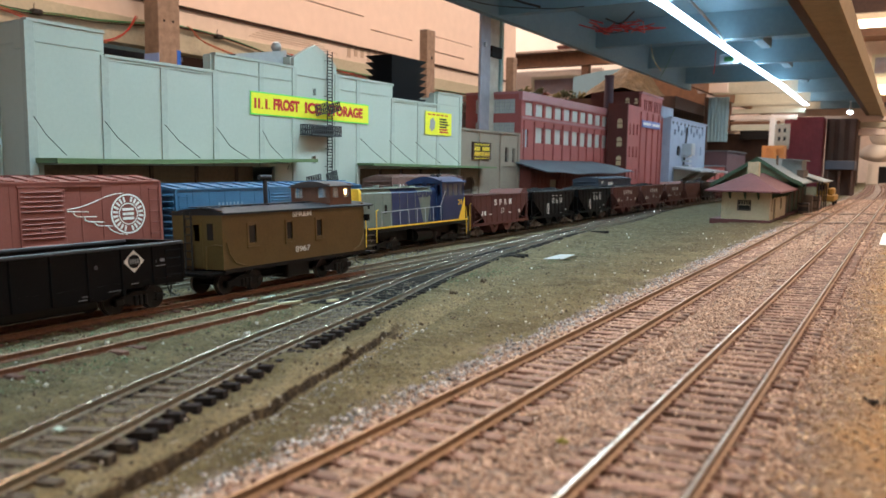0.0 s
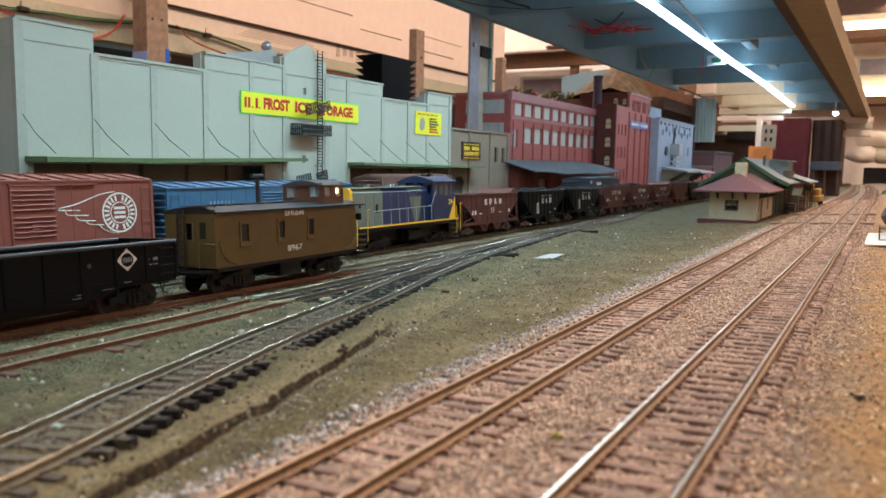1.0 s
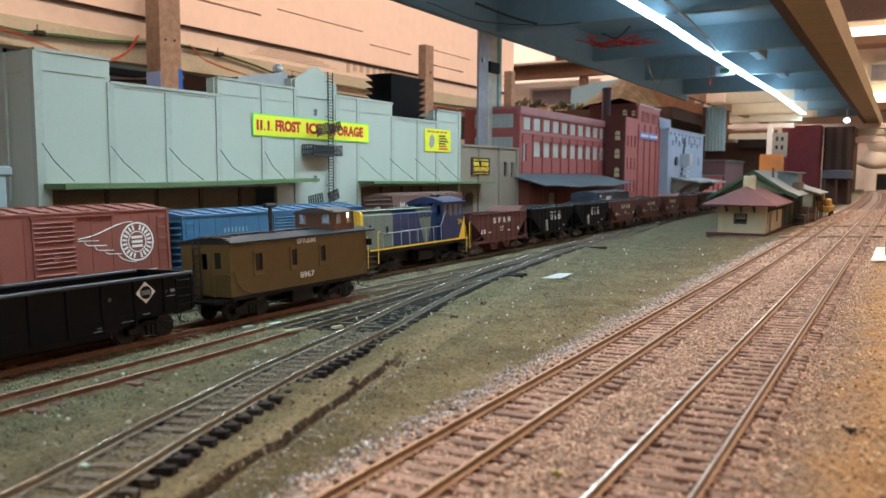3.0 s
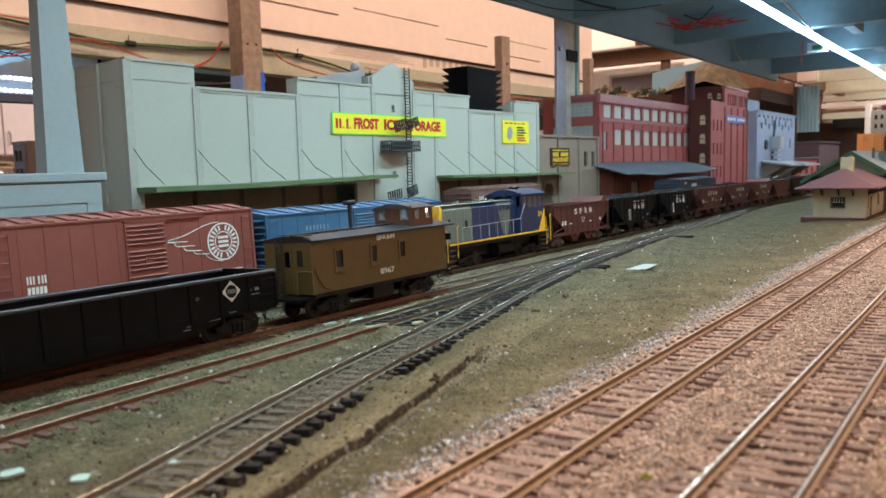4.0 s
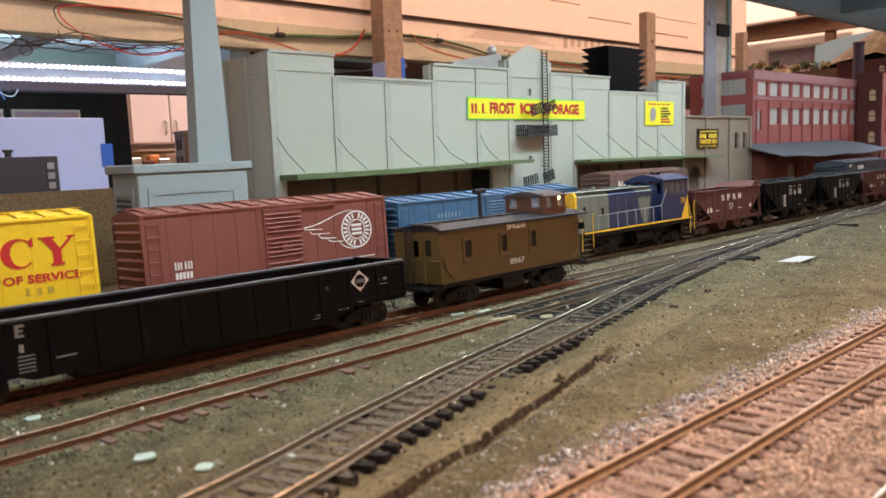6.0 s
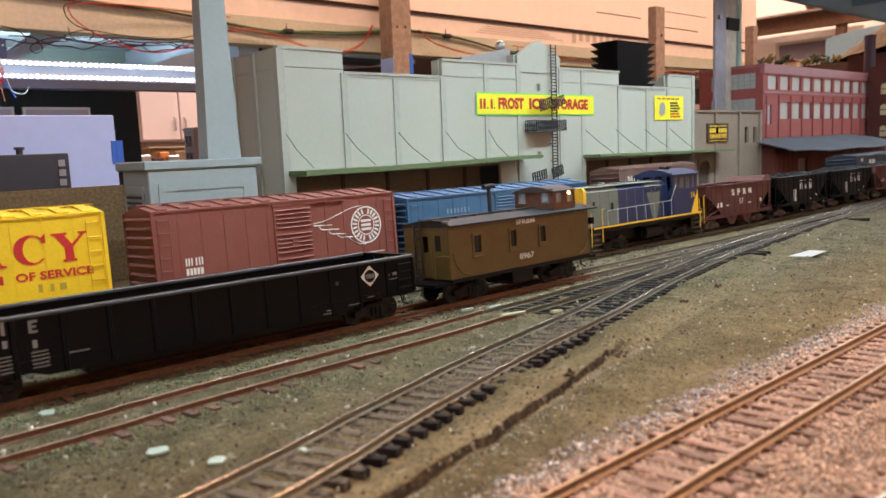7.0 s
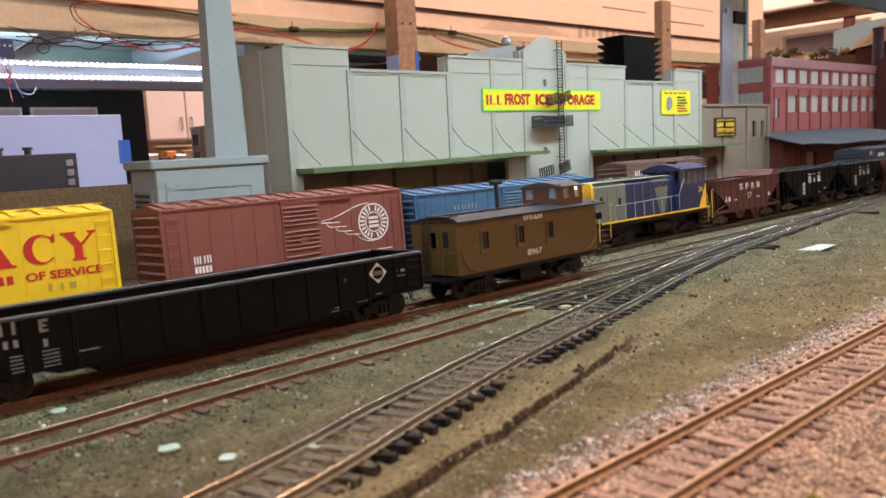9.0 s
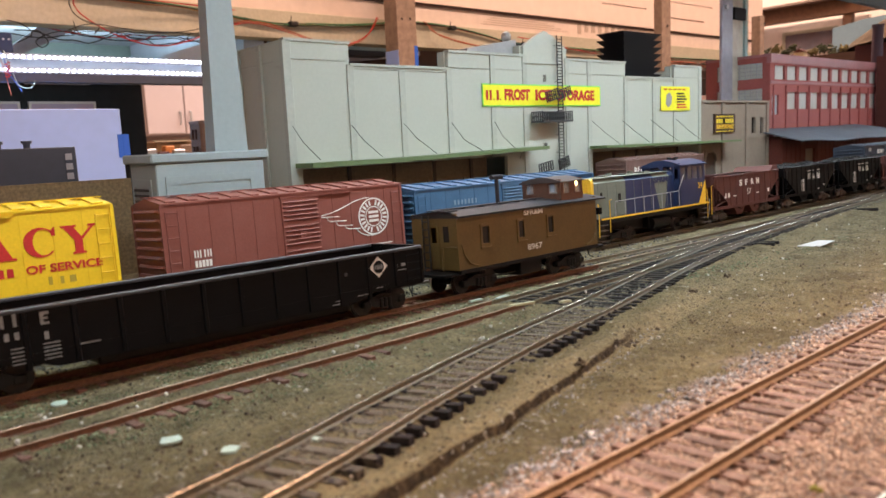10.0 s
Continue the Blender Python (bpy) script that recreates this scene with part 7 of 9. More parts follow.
rows = [(1.958 + i * 0.034, 1.958 + i * 0.034 + 0.016, 0.132 + (0.013 if i % 2 else 0.005), 0.150 + (0.013 if i % 2 else 0.002)) for i in range(10)]
rows += [(1.955, 1.97, 0.02, 0.045), (2.0, 2.015, 0.02, 0.05), (2.25, 2.265, 0.09, 0.115)]
pale.add("front_wall", wall_with_holes(1.925, 2.313, -0.03, 0.178, -0.485, -0.48, rows), M["pale"])
for w4 in rows:
    windows(pale, -0.48, [w4], M["pale"], M["black_vent"], 0.004, (1, 2))
pale.add("end_wall", box(-0.6, -0.485, 1.925, 1.93, -0.03, 0.178), M["pale"])
pale.add("penthouse", box(-0.56, -0.5, 1.90, 2.02, 0.17, 0.206), M["pale"])
pale.add("coping", box(-0.487, -0.477, 1.924, 2.314, 0.1765, 0.1805), M["pale"])
for i in range(9):
    pale.add("parapet_block", box(-0.4825, -0.4785, 1.94 + i * 0.04, 1.948 + i * 0.04, 0.164, 0.17), M["black_vent"])
pale.add("roof", box(-0.6, -0.485, 1.93, 2.313, 0.168, 0.172), M["grey_roof"])
for y0, y1, z in ((1.96, 2.08, 0.052), (2.12, 2.3, 0.05)):
    bm = prism(((-0.48, z + 0.006), (-0.41, z - 0.004), (-0.41, z - 0.008), (-0.48, z + 0.002)), y0, y1)
    pale.add("loading_canopy", bm, M["rail_grey"])
    for y in (y0 + 0.015, y1 - 0.015):
        pale.add("canopy_bracket", prism(((-0.48, z), (-0.425, z - 0.006), (-0.48, z - 0.04)), y - 0.003, y + 0.003), M["stone"])
bm = box(-0.48, -0.455, 2.045, 2.085, 0.088, 0.118, bevel=0.001)
for z in (0.082, 0.07, 0.058):
    box(-0.48, -0.462, 2.05, 2.08, z, z + 0.005, bm)
pale.add("wall_hoist", bm, M["rail_grey"])
pale.add("fan_ring", disc(-0.4785, 2.005, 0.098, 0.012, 0.003, "x", 18), M["black_vent"])
add_posts = bmesh.new()
tube([(-0.478, 2.06, 0.05), (-0.472, 2.06, 0.16)], 0.0025, add_posts, 6)
pale.add("drain_pipe", add_posts, M["escape"])

# ---- low far buildings of the town ----
for y0, y1, z, mat, label in ((2.36, 2.72, 0.06, "factory", "low maroon building far down the line"), (2.75, 3.1, 0.112, "mauve", "dull mauve building far down the line")):
    s_ = Site("town_building", (-0.5, (y0 + y1) / 2, -0.027), label, "building", "far buildings")
    hs = [(y0 + 0.04 + i * 0.08, y0 + 0.065 + i * 0.08, 0.01, 0.035) for i in range(4)]
    s_.add("front_wall", wall_with_holes(y0, y1, -0.03, z, -0.505, -0.5, hs), M[mat])
    for w4 in hs:
        windows(s_, -0.5, [w4], M[mat], M["pane"], 0.003)
    s_.add("end_wall", box(-0.65, -0.505, y0, y0 + 0.005, -0.03, z), M[mat])
    s_.add("roof", box(-0.65, -0.495, y0 - 0.004, y1 + 0.004, z, z + 0.004), M["grey_roof"])

# ---- depot beside the main line ----
DZ = ground_z(-0.13)
dep = Site("depot", (-0.135, 0.96, DZ - 0.001), "cream depot with maroon hip roof and green gable", "station", turn=0)
T = Matrix.Translation((-0.1035, 0.925, DZ))


def dadd(name, bm, mat, parent=None, label="", smooth=False):
    return dep.add(name, bm, mat, parent, label, smooth, at=T)


dadd("platform", box(-0.064, 0.003, -0.007, 0.34, -0.003, 0.0028, bevel=0.0004), M["dark_base"])
wn = (-0.034, -0.021, 0.014, 0.0245)
dadd("front_wall", wall_with_holes(-0.0525, 0, 0.0028, 0.0345, 0, 0.002, [wn], "y"), M["cream"])
f = dadd("window_frame", wall_with_holes(wn[0] - 0.001, wn[1] + 0.001, wn[2] - 0.001, wn[3] + 0.001, -0.0006, 0.001, [(wn[0] + 0.0005, wn[1] - 0.0005, wn[2] + 0.0005, wn[3] - 0.0005)], "y"), M["dock"])
bm = bmesh.new()
for i in range(1, 5):
    x = wn[0] + (wn[1] - wn[0]) * i / 5
    box(x - 0.0003, x + 0.0003, 0.0006, 0.001, 0.0195, wn[3], bm)
box(wn[0], wn[1], 0.0006, 0.001, 0.0193, 0.0199, bm)
dadd("glazing_grid", bm, M["cream"])
dadd("pane", box(wn[0], wn[1], 0.0012, 0.0016, wn[2], wn[3]), M["pane"])
dadd("side_wall", wall_with_holes(0.002, 0.135, 0.0028, 0.0345, -0.002, 0, [(0.012, 0.022, 0.012, 0.026), (0.03, 0.045, 0.0028, 0.026), (0.085, 0.1, 0.012, 0.026)]), M["cream"])
for y0, y1, z0 in ((0.012, 0.022, 0.012), (0.03, 0.045, 0.0028), (0.085, 0.1, 0.012)):
    dadd("side_opening", box(-0.0018, -0.0012, y0, y1, z0, 0.026), M["dock"])
dadd("far_side_wall", box(-0.0525, -0.0505, 0.002, 0.135, 0.0028, 0.0345), M["cream"])
for x in (-0.043, -0.0265, -0.0122):
    dadd("eave_bracket", prism(((-0.001, 0.0265), (-0.001, 0.0345), (-0.013, 0.0345)), x - 0.0008, x + 0.0008, "x"), M["depot_green"])
for y in (0.01, 0.04, 0.07, 0.1, 0.125):
    dadd("eave_bracket", prism(((0.0005, 0.0265), (0.0005, 0.0345), (0.011, 0.0345)), y - 0.0008, y + 0.0008, "y"), M["depot_green"])
bm = bmesh.new()
e = [bm.verts.new(v) for v in ((-0.068, -0.020, 0.0345), (0.0135, -0.020, 0.0345), (0.0135, 0.14, 0.0345), (-0.068, 0.14, 0.0345))]
e2 = [bm.verts.new(v) for v in ((-0.068, -0.020, 0.0362), (0.0135, -0.020, 0.0362), (0.0135, 0.14, 0.0362), (-0.068, 0.14, 0.0362))]
r = [bm.verts.new(v) for v in ((-0.028, 0.026, 0.056), (-0.028, 0.14, 0.056))]
bm.faces.new(e)
for i in range(4):
    bm.faces.new((e[i], e[(i + 1) % 4], e2[(i + 1) % 4], e2[i]))
bm.faces.new((e2[0], e2[1], r[0])), bm.faces.new((e2[1], e2[2], r[1], r[0])), bm.faces.new((e2[3], e2[0], r[0], r[1])), bm.faces.new((e2[2], e2[3], r[1]))
dadd("hip_roof", bm, M["roof_maroon"])
dadd("chimney", box(-0.0335, -0.0205, 0.045, 0.055, 0.048, 0.0693, bevel=0.0005), M["cream"])
# taller main hall behind, with a green gable and flaring eaves
dadd("hall_wall", box(-0.078, -0.004, 0.142, 0.41, 0.0028, 0.047), M["depot_green"])
dadd("gable", prism(((-0.08, 0.0455), (-0.036, 0.0722), (0.0, 0.0515), (0.0, 0.0455)), 0.139, 0.142), M["depot_pale"])
left_slope = [(-0.036, 0.0765), (-0.066, 0.0575), (-0.093, 0.0405)]
right_slope = [(-0.036, 0.0765), (-0.014, 0.0625), (0.004, 0.0512), (0.019, 0.0445)]
for line, mat in ((left_slope, "depot_green"), (right_slope, "depot_grey")):
    dadd("hall_roof", prism(line + [(x, z - 0.0016) for x, z in reversed(line)], 0.128, 0.42), M[mat])
    for y in (0.1275, 0.421):
        dadd("barge_board", prism([(x, z + 0.0004) for x, z in line] + [(x, z - 0.0046) for x, z in reversed(line)], y - 0.001, y), M["depot_green"])
for y in (0.16, 0.2, 0.25, 0.3, 0.35):
    dadd("side_door", box(-0.004, -0.0032, y, y + 0.018, 0.0028, 0.032), M["dock"])
    dadd("hall_bracket", prism(((-0.0038, 0.033), (-0.0038, 0.045), (0.012, 0.045)), y - 0.006, y - 0.0045), M["depot_green"])
dormer = dadd("dormer", box(-0.020, 0.006, 0.235, 0.29, 0.05, 0.0745), M["depot_grey"])
dadd("dormer_roof", prism(((-0.023, 0.0765), (0.010, 0.0745), (0.010, 0.073), (-0.023, 0.075)), 0.228, 0.297), M["depot_grey"], dormer)
dadd("dormer_base", box(0.0, 0.0085, 0.233, 0.292, 0.048, 0.0605), M["dock"], dormer)
dadd("smoke_pipe", disc(-0.0215, 0.2, 0.071, 0.0017, 0.018, "z", 10), M["dock"])
line = [(0.0, 0.0545), (0.018, 0.049), (0.033, 0.0445)]
dadd("trackside_awning", prism(line + [(x, z - 0.0014) for x, z in reversed(line)], 0.262, 0.41), M["depot_grey"])
for y in (0.275, 0.32, 0.365, 0.4):
    dadd("awning_post", tube([(0.026, y, -0.001), (0.026, y, 0.0455)], 0.0011, sides=6), M["dock"])
for i, (x, y, w_, l_, hgt, mat) in enumerate(((0.013, 0.225, 0.013, 0.02, 0.0155, "black_vent"), (0.015, 0.252, 0.011, 0.012, 0.026, "dock"), (0.022, 0.285, 0.0115, 0.012, 0.0235, "boards"))):
    c = Site("freight_crate", (-0.1035 + x, 0.925 + y, DZ), "dark crate stacked beside the depot wall" if mat != "boards" else "weathered tan crate under the depot awning", "crate", "crates by the depot")
    c.add("crate_body", box(x - w_ / 2, x + w_ / 2, y - l_ / 2, y + l_ / 2, 0, hgt, bevel=0.0005), M[mat], at=T)
    for z in (hgt * 0.25, hgt * 0.75):
        c.add("crate_batten", box(x - w_ / 2 - 0.0004, x + w_ / 2 + 0.0004, y - l_ / 2 - 0.0004, y + l_ / 2 + 0.0004, z - 0.001, z + 0.001), M["dock"], at=T)

# yellow track machine beyond the depot
mach = Site("track_machine", (-0.068, 1.36, ground_z(-0.068)), "small yellow track machine parked beyond the depot", "machine")
zz = ground_z(-0.068) + 0.004
mach.add("machine_body", box(-0.094, -0.066, 1.33, 1.41, zz + 0.005, zz + 0.015, bevel=0.0015), M["kit_yellow"])
mach.add("machine_cab", box(-0.093, -0.079, 1.34, 1.375, zz + 0.015, zz + 0.034, bevel=0.001), M["kit_yellow"])
mach.add("engine_cover", box(-0.077, -0.068, 1.335, 1.38, zz + 0.015, zz + 0.026, bevel=0.002), M["kit_yellow"])
mach.add("cab_window", box(-0.091, -0.081, 1.3385, 1.34, zz + 0.022, zz + 0.031), M["pane"])
for y in (1.345, 1.395):
    for x in (-0.092, -0.068):
        mach.add("machine_wheel", disc(x, y, zz + 0.0045, 0.0055, 0.003, "x", 14), M["truck"])
# ---- upper deck over the yard ----
M.update(
    led=principled("led_strip_glow", (1, 1, 1), 0.5, emit=(0.8, 0.92, 1.0), strength=11.0),
    blue_wire=principled("blue_wire", (0.05, 0.12, 0.45), 0.4),
    led_end=principled("led_lamp_glow", (1, 1, 1), 0.5, emit=(0.8, 0.92, 1.0), strength=25.0),
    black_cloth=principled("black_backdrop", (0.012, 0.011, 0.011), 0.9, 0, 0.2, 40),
    lavender=principled("white_foam_box", (0.335, 0.49, 0.93), 0.8, 0, 0.03, 60, 0.1, 6),
    slate=principled("slate_grey_box", (0.045, 0.054, 0.078), 0.7, 0, 0.06, 100),
    hardboard=principled("brown_hardboard", (0.26, 0.17, 0.085), 0.8, 0, 0.3, 420, 0.2, 40),
    tape=principled("blue_masking_tape", (0.02, 0.12, 0.6), 0.7),
    cream_paper=principled("cream_backing_strip", (0.70, 0.60, 0.52), 0.85, 0, 0.04, 60, 0.25, 8),
    red_wire=principled("red_wire", (0.45, 0.02, 0.02), 0.4),
    copper_wire=principled("copper_brown_wire", (0.35, 0.1, 0.045), 0.4),
    green_wire=principled("green_wire", (0.05, 0.2, 0.08), 0.4),
    yellow_wire=principled("yellow_wire", (0.5, 0.36, 0.1), 0.4),
    galv=principled("galvanised_post", (0.36, 0.37, 0.42), 0.5, 0.3, 0.1, 80, 0.25, 12),
    rock=principled("sandy_rock", (0.09, 0.06, 0.03), 0.9, 0, 0.35, 40, 0.6, 12, 0.8, 60, dark=(0.055, 0.045, 0.02)),
    sky_card=principled("painted_sky_board", (0.46, 0.57, 0.68), 0.8, 0, 0.05, 20, 0.2, 5, dark=(0.8, 0.78, 0.74)),
    hill_card=principled("painted_hill_panel", (0.20, 0.20, 0.25), 0.8, 0, 0.3, 15, 0.5, 7, dark=(0.3, 0.16, 0.12)),
    shrub=principled("foliage_clump", (0.05, 0.06, 0.03), 0.9, 0, 0.4, 200),
    warm_lamp=principled("warm_lamp_glow", (1, 0.9, 0.7), 0.5, emit=(1.0, 0.72, 0.42), strength=6.0),
    teal=principled("pale_teal_board", (0.30, 0.42, 0.40), 0.8, 0, 0.05, 60, 0.2, 10),
    cupboard=principled("pinkish_cupboard_paint", (0.58, 0.52, 0.52), 0.6, 0, 0.02, 30, 0.05, 4),
    house_brown=principled("brown_model_card", (0.07, 0.04, 0.03), 0.7, 0, 0.15, 300),
    dark_wood=principled("dark_stained_timber", (0.14, 0.065, 0.028), 0.6, 0, 0.2, 60, 0.3, 12, 0.2, 150),
    shrub_light=principled("ochre_foliage_clump", (0.13, 0.11, 0.04), 0.9, 0, 0.4, 200),
    post_cream=principled("stained_pale_pipe", (0.55, 0.53, 0.44), 0.5, 0.1, 0.1, 80, 0.5, 22, dark=(0.26, 0.16, 0.09)),
    pastel=principled("pastel_sky_print", (0.45, 0.34, 0.42), 0.6, 0, 0.05, 40, 0.8, 14, dark=(0.62, 0.30, 0.26)),
    lino=principled("grey_floor", (0.2, 0.17, 0.14), 0.6, 0, 0.1, 30),
    ceiling_paint=principled("ceiling_paint", (0.7, 0.62, 0.52), 0.9, 0, 0.03, 20),
)
deck = Site("upper_deck", (-0.34, 1.8, 0.30), "blue-grey painted upper deck on cross joists", "shelf deck", kind="structure")
Y0, Y1, XL, XR = -0.6, 4.2, -0.572, -0.12
deck.add("deck_panel", box(XL, XR, Y0, 2.5, 0.366, 0.376), M["blue_grey"])
deck.add("deck_panel", box(-0.30, XR, 2.5, Y1, 0.366, 0.376), M["blue_grey"])
deck.add("edge_joist", box(XL - 0.012, XL, Y0, 2.5, 0.298, 0.376), M["blue_grey"])
deck.add("edge_joist", box(XL - 0.012, XL, 2.502, Y1, 0.312, 0.376), M["dark_wood"])
for y in (-0.2, 0.25, 0.7, 1.155, 1.62, 2.02, 2.42, 2.82, 3.22, 3.62):
    left = -0.30 if y > 2.6 else XL
    deck.add("cross_joist", box(left, XR, y, y + 0.019, 0.312 if y > 1.3 else 0.302, 0.366), M["blue_grey"])
    if left > XL:
        deck.add("bare_joist", box(XL, left, y, y + 0.019, 0.312, 0.366), M["tan"], label="bare tan timber joist")
for y, l_ in ((1.75, 0.12), (2.15, 0.1), (2.55, 0.1)):
    deck.add("joist_block", box(-0.27, -0.25, y, y + l_, 0.325, 0.366), M["blue_grey"])
fascia = Site("front_beam", (-0.10, 1.8, 0.29), "tan painted front beam of the upper deck, with dark slots", "beam", kind="structure")
bm = wall_with_holes(Y0, Y1, 0.297, 0.376, -0.128, -0.122, [(0.9 + i * 0.135, 0.98 + i * 0.135, 0.316, 0.324) for i in range(20)])
fascia.add("slotted_web", bm, M["beam_brown"])
fascia.add("bottom_flange", box(-0.122, -0.074, Y0, Y1, 0.297, 0.306), M["beam_brown"])
fascia.add("front_board", box(-0.074, -0.068, Y0, Y1, 0.285, 0.328), M["beam_brown"])
# dark strip painted in for the shaded gap along the inner edge
fascia.add("bottom_lip", box(-0.137, -0.1225, Y0, Y1, 0.2955, 0.2995), M["dark_brown"])
# black sheet added behind the web so the slots read as shaded
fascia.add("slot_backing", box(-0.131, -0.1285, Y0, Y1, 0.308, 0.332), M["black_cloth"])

# light strip: a limp tape of diodes under the joists
strip = Site("led_strip", (-0.3, 1.8, 0.30), "cold white diode strip hanging under the upper deck", "light strip")
bm = bmesh.new()
pts = []
for i in range(59):
    y = 0.3 + i * 0.05
    pts.append((-0.300 + 0.105 * max(0, 1.0 - y) - 0.004 * math.sin(y * 2.1) - 0.01 * max(0, y - 1) / 3, y, 0.299 - 0.003 * abs(math.sin(y * 2.6))))
ring = [[bm.verts.new((x + dx, y, z + dz)) for dx, dz in ((-0.009, 0.001), (0.009, 0.001), (0.009, -0.001), (-0.009, -0.001))] for x, y, z in pts]
for a, b in zip(ring, ring[1:]):
    for k in range(4):
        bm.faces.new((a[k], b[k], b[(k + 1) % 4], a[(k + 1) % 4]))
strip.add("glowing_tape", bm, M["led"])
bm = bmesh.new()
tube([(-0.262, 0.9, 0.305), (-0.268, 1.2, 0.303), (-0.280, 1.4, 0.303), (-0.297, 1.6, 0.303)], 0.0022, bm, 6)
strip.add("spare_tape", bm, M["sky_card"], label="unlit pale spare tape")
lamp_end = Site("spot_lamp", (-0.185, 3.3, 0.29), "small bright lamp at the end of the beam", "lamp")
bm = bmesh.new()
bmesh.ops.create_uvsphere(bm, u_segments=12, v_segments=8, radius=0.008, matrix=Matrix.Translation((-0.168, 3.3, 0.274)) @ Matrix.Diagonal((1.3, 1, 0.9, 1)))
lamp_end.add("bulb", bm, M["led_end"], smooth=True)
lamp_end.add("socket", disc(-0.168, 3.3, 0.285, 0.006, 0.010, "z", 12), M["zinc"])
lamp_end.add("stem", disc(-0.168, 3.3, 0.328, 0.003, 0.076, "z", 8), M["zinc"])


def wires(name, label, runs):
    s_ = Site(name, runs[0][0][0], label, "wires")
    for pts_, r_, mat in runs:
        line = []
        q = [Vector(p) for p in pts_]
        q = [2 * q[0] - q[1], *q, 2 * q[-1] - q[-2]]
        for i in range(1, len(q) - 2):
            for k in range(6):
                t = k / 6
                line.append(0.5 * (2 * q[i] + (q[i + 1] - q[i - 1]) * t + (2 * q[i - 1] - 5 * q[i] + 4 * q[i + 1] - q[i + 2]) * t * t + (3 * q[i] - q[i - 1] - 3 * q[i + 1] + q[i + 2]) * t ** 3))
        line.append(q[-2])
        s_.add("wire", tube(line, r_, sides=5), M[mat])
    return s_


wires("deck_wires", "thin tangled wires hanging under the upper deck", [
    ([(-0.55, 0.9, 0.30), (-0.52, 1.0, 0.288), (-0.46, 1.1, 0.293), (-0.42, 1.15, 0.302)], 0.0008, "wire"),
    ([(-0.50, 0.95, 0.302), (-0.475, 1.02, 0.292), (-0.455, 1.06, 0.288)], 0.002, "wire"),
    ([(-0.46, 1.3, 0.30), (-0.44, 1.33, 0.29), (-0.40, 1.36, 0.30)], 0.0008, "wire"),
    ([(-0.42, 1.25, 0.300), (-0.405, 1.28, 0.296), (-0.37, 1.24, 0.305)], 0.0016, "wire"),
    ([(-0.345, 1.75, 0.31), (-0.348, 1.76, 0.28), (-0.352, 1.77, 0.262)], 0.0009, "red_wire"),
    ([(-0.43, 1.55, 0.30), (-0.425, 1.56, 0.27), (-0.415, 1.58, 0.25)], 0.0006, "yellow_wire"),
    ([(-0.40, 1.62, 0.30), (-0.43, 1.66, 0.262), (-0.445, 1.68, 0.248)], 0.0006, "green_wire"),
])
bag = Site("red_wire_bundle", (-0.44, 1.3, 0.302), "bundle of red wires tucked under the deck", "wires")
for i in range(26):
    rnd = random.Random(i)
    c = Vector((-0.42 + rnd.uniform(-0.05, 0.05), 1.32 + rnd.uniform(-0.05, 0.05), 0.2985))
    bag.add("wire_loop", tube([c, c + Vector((rnd.uniform(-0.03, 0.03), rnd.uniform(-0.03, 0.03), -rnd.uniform(0, 0.007))), c + Vector((rnd.uniform(-0.04, 0.04), rnd.uniform(-0.04, 0.04), 0.002))], 0.0012, sides=5), M["red_wire"])
card = Site("circuit_box", (-0.31, 1.8, 0.285), "small pale blue circuit box under the deck", "box")
card.add("case", box(-0.345, -0.305, 1.79, 1.8, 0.284, 0.306, bevel=0.001), M["sky_card"])
card.add("chip", box(-0.335, -0.315, 1.7885, 1.79, 0.29, 0.3), M["green_wire"])

# ---- posts ----
def post(name, x0, x1, y0, y1, z0, z1, mat, label, bevel=0.002):
    s_ = Site(name, ((x0 + x1) / 2, (y0 + y1) / 2, z0), label, "post", kind="structure")
    return s_, s_.add("post_shaft", box(x0, x1, y0, y1, z0, z1, bevel=bevel), M[mat])


metal, _ = post("steel_post", -0.607, -0.602, 1.152, 1.186, -0.035, 0.37, "galv", "galvanised post with a pale pipe and a green edge strip", 0.0008)
metal.add("pale_strip", box(-0.609, -0.604, 1.1862, 1.2225, -0.035, 0.37), M["post_cream"])
metal.add("green_strip", box(-0.609, -0.600, 1.2225, 1.2325, -0.035, 0.37), M["teal"])
metal.add("tape_band", box(-0.6095, -0.599, 1.187, 1.2235, 0.2405, 0.259), M["black_cloth"])
metal.add("bolt", disc(-0.6005, 1.163, 0.2575, 0.004, 0.004, "x", 10), M["zinc"])
for x, y, w_, d_, h_, lab in ((-1.16, 0.915, 0.038, 0.047, 0.9, "bare timber stud with blue tape at its foot"), (-0.92, 1.452, 0.02, 0.034, 0.350, "short bare timber stud behind the warehouse"), (-0.80, 1.643, 0.02, 0.020, 0.3065, "slim pale timber stud behind the factory")):
    s_, o = post("timber_post", x, x + w_, y, y + d_, -0.07, h_, "wood", lab, 0.001)
    if y < 1:
        s_.add("tape", box(x + w_ - 0.001, x + w_ + 0.0006, y + d_ * 0.83, y + d_ + 0.0004, 0.14, 0.252), M["tape"])
        s_.add("paint_patch", box(x - 0.0006, x + w_ + 0.0002, y - 0.0008, y, 0.14, 0.243), M["lavender"])
        for z in (0.30, 0.301):
            s_.add("bolt_hole", disc(x + w_, y + 0.012 + (z > 0.3005) * 0.02, z, 0.0022, 0.002, "x", 10), M["black_cloth"])
    else:
        s_.add("bolt_hole", disc(x + w_, y + 0.02, 0.29, 0.003, 0.002, "x", 10), M["black_cloth"])

